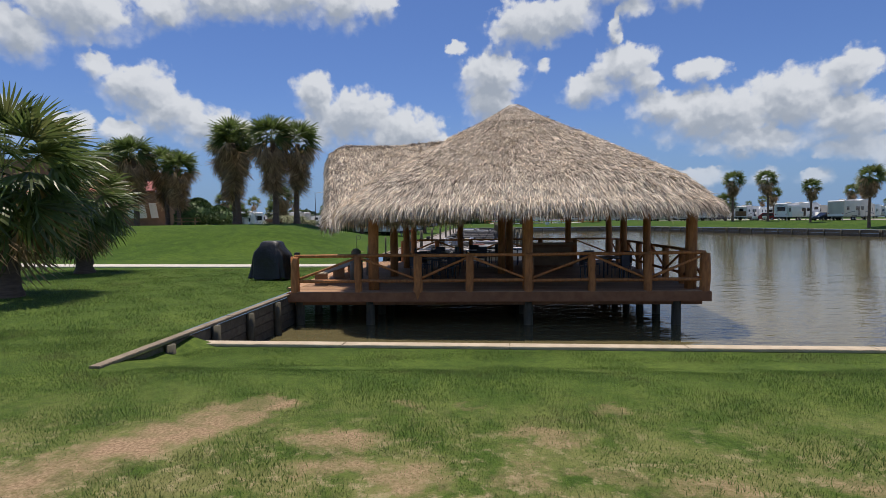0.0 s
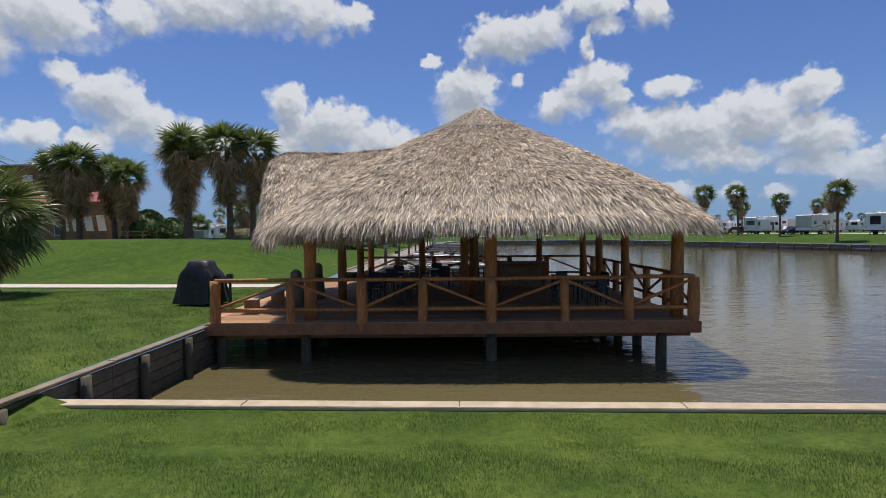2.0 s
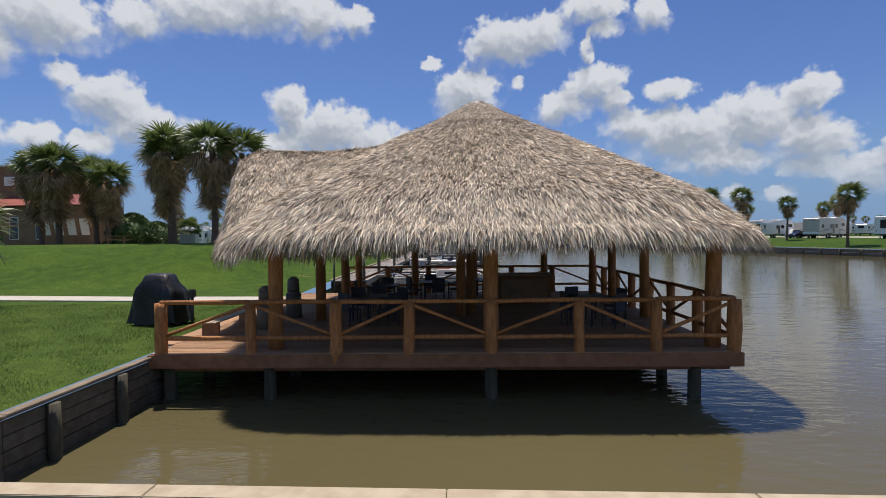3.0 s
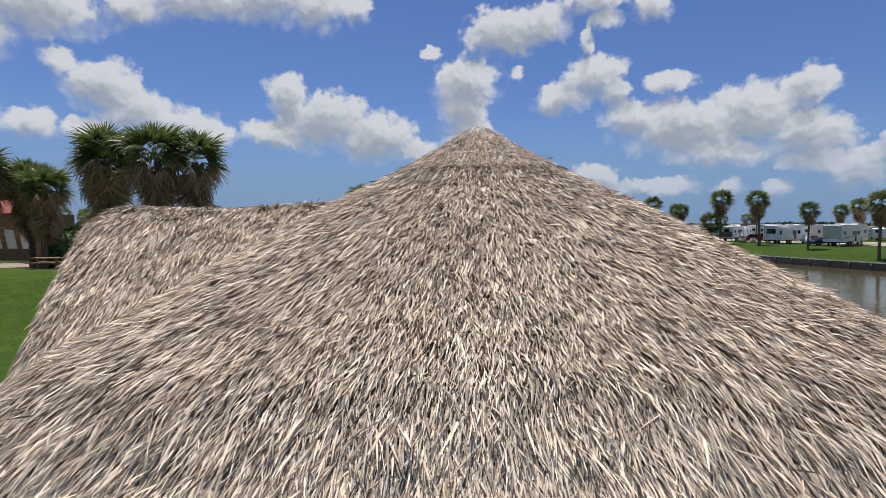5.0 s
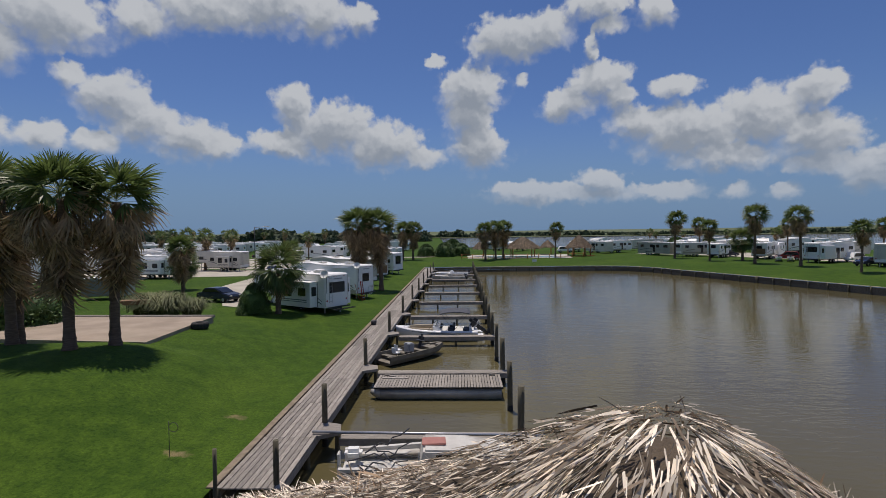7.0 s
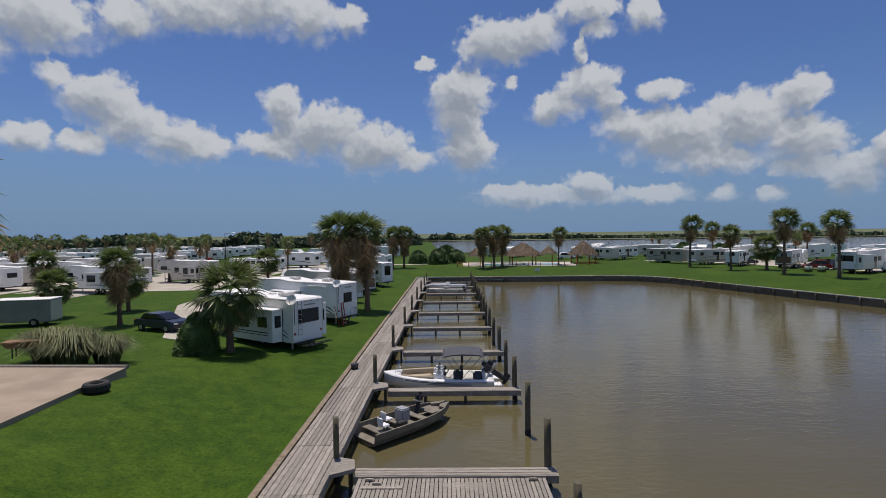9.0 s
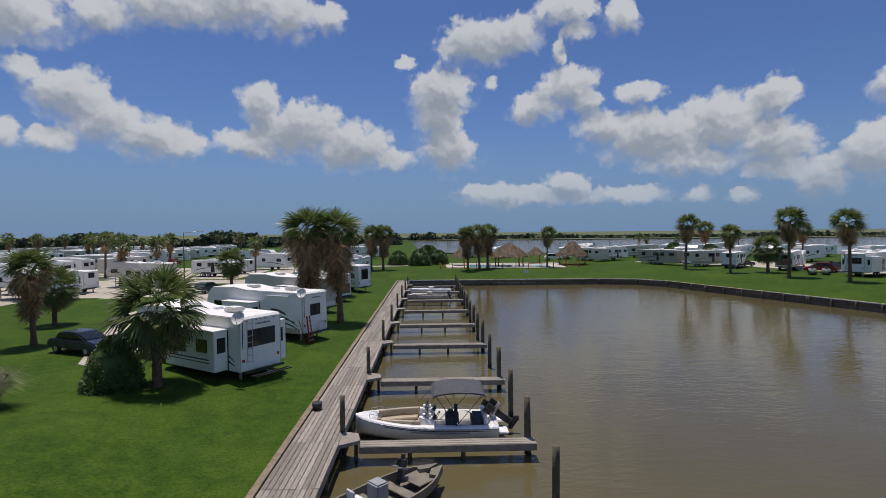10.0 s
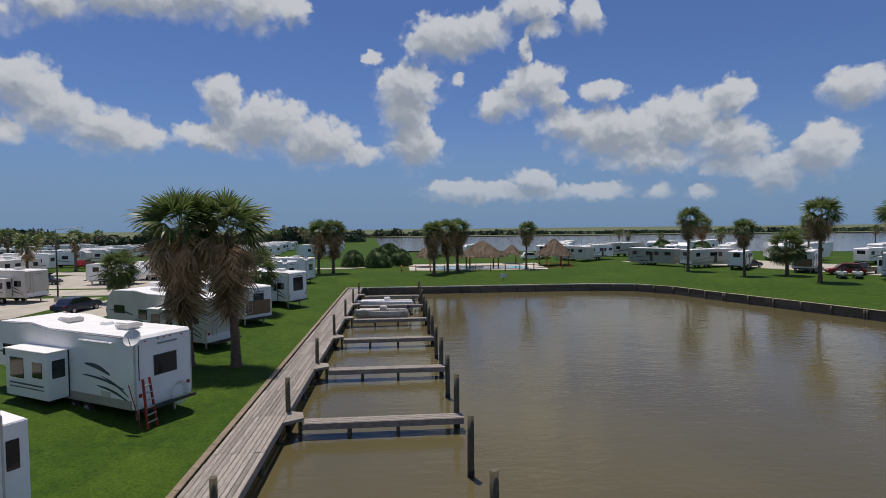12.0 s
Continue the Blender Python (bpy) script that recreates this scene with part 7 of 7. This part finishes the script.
rings = [[bm.verts.new(((0.52 + 0.24 * abs(math.cos(b)) ** 0.6 * math.copysign(1, math.cos(b)) + 0.012 * (i % 2)) * math.cos(a), (0.52 + 0.24 * abs(math.cos(b)) ** 0.6 * math.copysign(1, math.cos(b)) + 0.012 * (i % 2)) * math.sin(a), 0.24 + 0.24 * math.sin(b)))
          for b in np.linspace(0, 2 * math.pi, 12, endpoint=False)] for i, a in enumerate(np.linspace(0, 2 * math.pi, 36, endpoint=False))]
for i in range(36):
    for k in range(12):
        bm.faces.new((rings[i][k], rings[(i + 1) % 36][k], rings[(i + 1) % 36][(k + 1) % 12], rings[i][(k + 1) % 12]))
part("casing", bm, M["rubber"], tyre)
kerb = thing("timber_edging", pose(0, 0, 0), "grey timber edging along the concrete pad", "edging")
z_pad = 1.72
for a, b in (((-17.2, 34.75), (-33.0, 35.3)),):
    bm = bmesh.new()
    tube(bm, (*a, z_pad), (*b, z_pad), 0.11, 0.11, 8, 0.05)
    part("beam", bm, M["grey_wood"], kerb)
barrow = thing("fire_pit", pose(-24.3, 37.3, 1.7, 0, 0, 20), "rusty open fire trough on legs", "fire pit")
part("trough", boxes(((0, 0, 0.75), (1.9, 0.8, 0.35), 0.05, None, 1.25)), M["brick"], barrow)
for sx in (-0.7, 0.7):
    for sy in (-0.25, 0.25):
        part("leg", boxes(((sx, sy, 0.3), (0.06, 0.06, 0.62), 0.01)), M["dark"], barrow)
hook = thing("plant_hook", pose(-9.5, 15.2, 0.1), "thin black garden hook on the lawn", "garden hook")
bm = bmesh.new()
tube(bm, (0, 0, -0.1), (0, 0, 1.2), 0.012, n=6)
for i in range(14):
    a, b = 2 * math.pi * i / 14, 2 * math.pi * (i + 1) / 14
    tube(bm, (0.16 + 0.16 * math.cos(a), 0, 1.0 + 0.16 * math.sin(a)), (0.16 + 0.16 * math.cos(b), 0, 1.0 + 0.16 * math.sin(b)), 0.012, n=5)
part("rod", bm, M["dark"], hook)

# ---------------------------------------------------------------- clubhouse
club = thing("clubhouse", pose(-37.6, 38.0, 1.8, 0, 0, -4), "two-storey brown clubhouse with red lean-to roof", "house")
part("upper_wall", boxes(((-16.5, 5.0, 4.4), (16, 8, 8.8), 0.03)), M["brick"], club)
part("flat_roof", boxes(((-16.5, 5.0, 8.88), (16.5, 8.5, 0.18), 0.03)), M["beige"], club)
part("lower_wall", boxes(((-9.0, -0.6, 2.1), (21, 3.4, 4.2), 0.03)), M["brick"], club)
bm = bmesh.new()
prism(bm, [(-20.0, 0.0), (0.3, 0.0), (0.3, 0.1), (-20.0, 0.1)], 0, 4.2)
for v in bm.verts:
    v.co.z += 4.2 + 0.33 * v.co.y
    v.co.y -= 2.7
part("lean_to_roof", bm, M["red_roof"], club, "faded red metal roof")
for x, w, h, z in ((-5.3, 0.9, 2.2, 1.9), (-8.3, 0.9, 2.2, 1.9), (-12.5, 1.2, 1.5, 2.2)):
    fr = part("door_window", boxes(((x, -2.31, z), (w + 0.16, 0.06, h + 0.16), 0.01)), M["sign"], club)
    part("glass", boxes(((x, -2.34, z), (w, 0.05, h), 0.01)), M["window"], fr)
for x in (-15.0, -11.7, -9.6):
    aw = part("awning", boxes(((x, 0.8, 7.2), (1.3, 0.06, 1.0), 0.01, pose(0, 0, 0, 0, 0, 0))), M["sign"], club, "white awning panel")
for x in (-3.8, -2.4, -1.0, 0.4):
    part("awning", boxes(((x, -2.75, 2.6), (0.9, 0.05, 1.7), 0.01, pose(x * 0.02, 0, 0, 12, 0, 0))), M["sign"], club, "white leaning awning panel")
table_p = thing("picnic_table", pose(-27.5, 24.5, ground_height(-27.5, 24.5).item(), 0, 0, 10), "brown wooden picnic table on the lawn", "picnic table")
part("tabletop", boxes(((0, 0, 0.75), (1.8, 0.75, 0.05), 0.01)), M["deck"], table_p)
for sg in (-1, 1):
    part("bench", boxes(((0, sg * 0.7, 0.45), (1.8, 0.28, 0.05), 0.01)), M["deck"], table_p)
    part("leg", boxes(((sg * 0.6, 0, 0.4), (0.08, 1.5, 0.09), 0.01), ((sg * 0.6, 0, 0.35), (0.08, 0.2, 0.7), 0.01)), M["deck"], table_p)


# ---------------------------------------------------------------- pool corner
def gazebo(x, y, w, h, posts, label):
    g = thing("thatched_gazebo", pose(x, y, ground_height(x, y).item()), label, "gazebo", "gazebos by the pool")
    rng = np.random.default_rng(int(w * 10 + x))

    def cone(th, s):
        r = w * s
        return np.stack((r * np.cos(th), r * np.sin(th), h - (h - 2.3) * s ** 1.1), axis=-1)

    v, q = sheet(lambda s, th: cone(th, s), (0, 1), (0, 2 * math.pi), 8, 28, 0.03)
    # same dark base, with gap shade in its colour
    share("roof_base", raw_mesh("roof_base", v, q, M["shaded_thatch_base"], True), g, Matrix())
    n = 2500
    vq = thatch_strips(rng, cone, rng.uniform(0, 6.283, n), np.sqrt(rng.uniform(0, 1, n)), n, 0.55, 0.07, 0.06, droop=0.1)
    share("thatch", raw_mesh("thatch", vq[0], vq[1], M["thatch_old_and_gap"]), g, Matrix())["kind"] = "stuff"
    for k in range(posts):
        a = 2 * math.pi * k / posts + 0.78
        bm = bmesh.new()
        tube(bm, (w * 0.82 * math.cos(a), w * 0.82 * math.sin(a), -0.1), (w * 0.82 * math.cos(a), w * 0.82 * math.sin(a), 2.6), 0.15, 0.14, 10)
        part("post", bm, M["log"], g)


gazebo(15.8, 131.5, 4.6, 5.2, 4, "thatched shelter over the pool terrace")
gazebo(5.2, 135.0, 1.7, 4.0, 1, "small thatched parasol by the pool")
gazebo(23.6, 141.0, 1.9, 4.0, 1, "small thatched parasol by the pool")
gazebo(30.5, 134.0, 3.4, 5.4, 6, "round thatched hut by the pool")
slab("pavement_2", [(2, 126.5), (27, 125.0), (29, 142), (2, 143)], 0.06, M["concrete"], "pale pool terrace", "terrace", 0.3, True)
slab("pool_water", [(7, 128.0), (24, 127.0), (24.5, 134), (7, 135)], 0.10, M["pool"], "bright blue swimming pool", "swimming pool", 0.05, True)
fence = thing("pool_fence", pose(0, 0, 0), "low brown rail fence round the pool", "fence")
pts = [(0.5, 124.4), (8, 123.6), (16, 123.2), (24, 124.4), (32.7, 127.5)]
for (ax, ay), (bx, by) in zip(pts, pts[1:]):
    za, zb = ground_height(ax, ay).item(), ground_height(bx, by).item()
    for z in (0.35, 1.0):
        bm = bmesh.new()
        tube(bm, (ax, ay, za + z), (bx, by, zb + z), 0.05, n=6)
        part("rail", bm, M["log"], fence)
    for k in range(3):
        x, y = ax + (bx - ax) * k / 3, ay + (by - ay) * k / 3
        bm = bmesh.new()
        tube(bm, (x, y, za - 0.2), (x, y, za + 1.2), 0.09, n=8)
        part("post", bm, M["log"], fence)
sign = thing("shore_sign", pose(16.2, 113.0, 0.1), "small white sign on the far bank", "sign")
part("board", boxes(((0, 0, 0.8), (1.0, 0.04, 0.6), 0.01)), M["sign"], sign)
part("post", boxes(((0, 0.04, 0.3), (0.08, 0.05, 0.9), 0.01)), M["grey_wood"], sign)


# ---------------------------------------------------------------- loose grass
def grass(n, x0, x1, y0, y1, high, wide, seed, skip):
    rng = np.random.default_rng(seed)
    x, y = rng.uniform(x0, x1, n), rng.uniform(y0, y1, n)
    keep = ~skip(x, y)
    for bx, by, rx, ry, amount in BARE:
        r = ((x - bx) / rx) ** 2 + ((y - by) / ry) ** 2
        keep &= ~((r < 1.0) & (rng.uniform(0, 1, n) < amount * (1.1 - 0.5 * r)))
    x, y = x[keep], y[keep]
    n = len(x)
    z = ground_height(x, y)
    patch = 0.75 + 0.5 * np.sin(x * 2.1 + 1.3 * np.sin(y * 1.7)) * np.sin(y * 2.6 + x)
    h = high * rng.uniform(0.4, 1.3, n) * np.clip(patch, 0.4, 1.3)
    a = rng.uniform(0, 6.283, n)
    lean = rng.uniform(0.1, 0.9, n) * h
    base = np.stack((x, y, z - 0.005), axis=1)
    sd = np.stack((np.cos(a), np.sin(a), np.zeros(n)), axis=1) * (wide * rng.uniform(0.6, 1.4, n))[:, None]
    b = rng.uniform(0, 6.283, n)
    tip = base + np.stack((np.cos(b) * lean, np.sin(b) * lean, h), axis=1)
    v = np.stack((base - sd, base + sd, tip), axis=1).reshape(-1, 3)
    return raw_mesh("grass", v, np.arange(3 * n).reshape(-1, 3), M["blade"])


def in_basin(x, y):
    return (x > -6.35) & (y > -12.07 - 0.028 * (x + 6.15))


ob = new("lawn_grass", grass(560000, -14, 13, -20.3, -11.6, 0.042, 0.0038, 1, in_basin))
tagged(ob, "short uneven green grass blades of the front lawn", "grass", kind="stuff")
ob = new("lawn_grass", grass(120000, -24, -6.6, -14, 4.0, 0.07, 0.007, 2, lambda x, y: (x > -6.9) | (y > 2.9)))
tagged(ob, "short uneven green grass blades of the side lawn", "grass", kind="stuff")
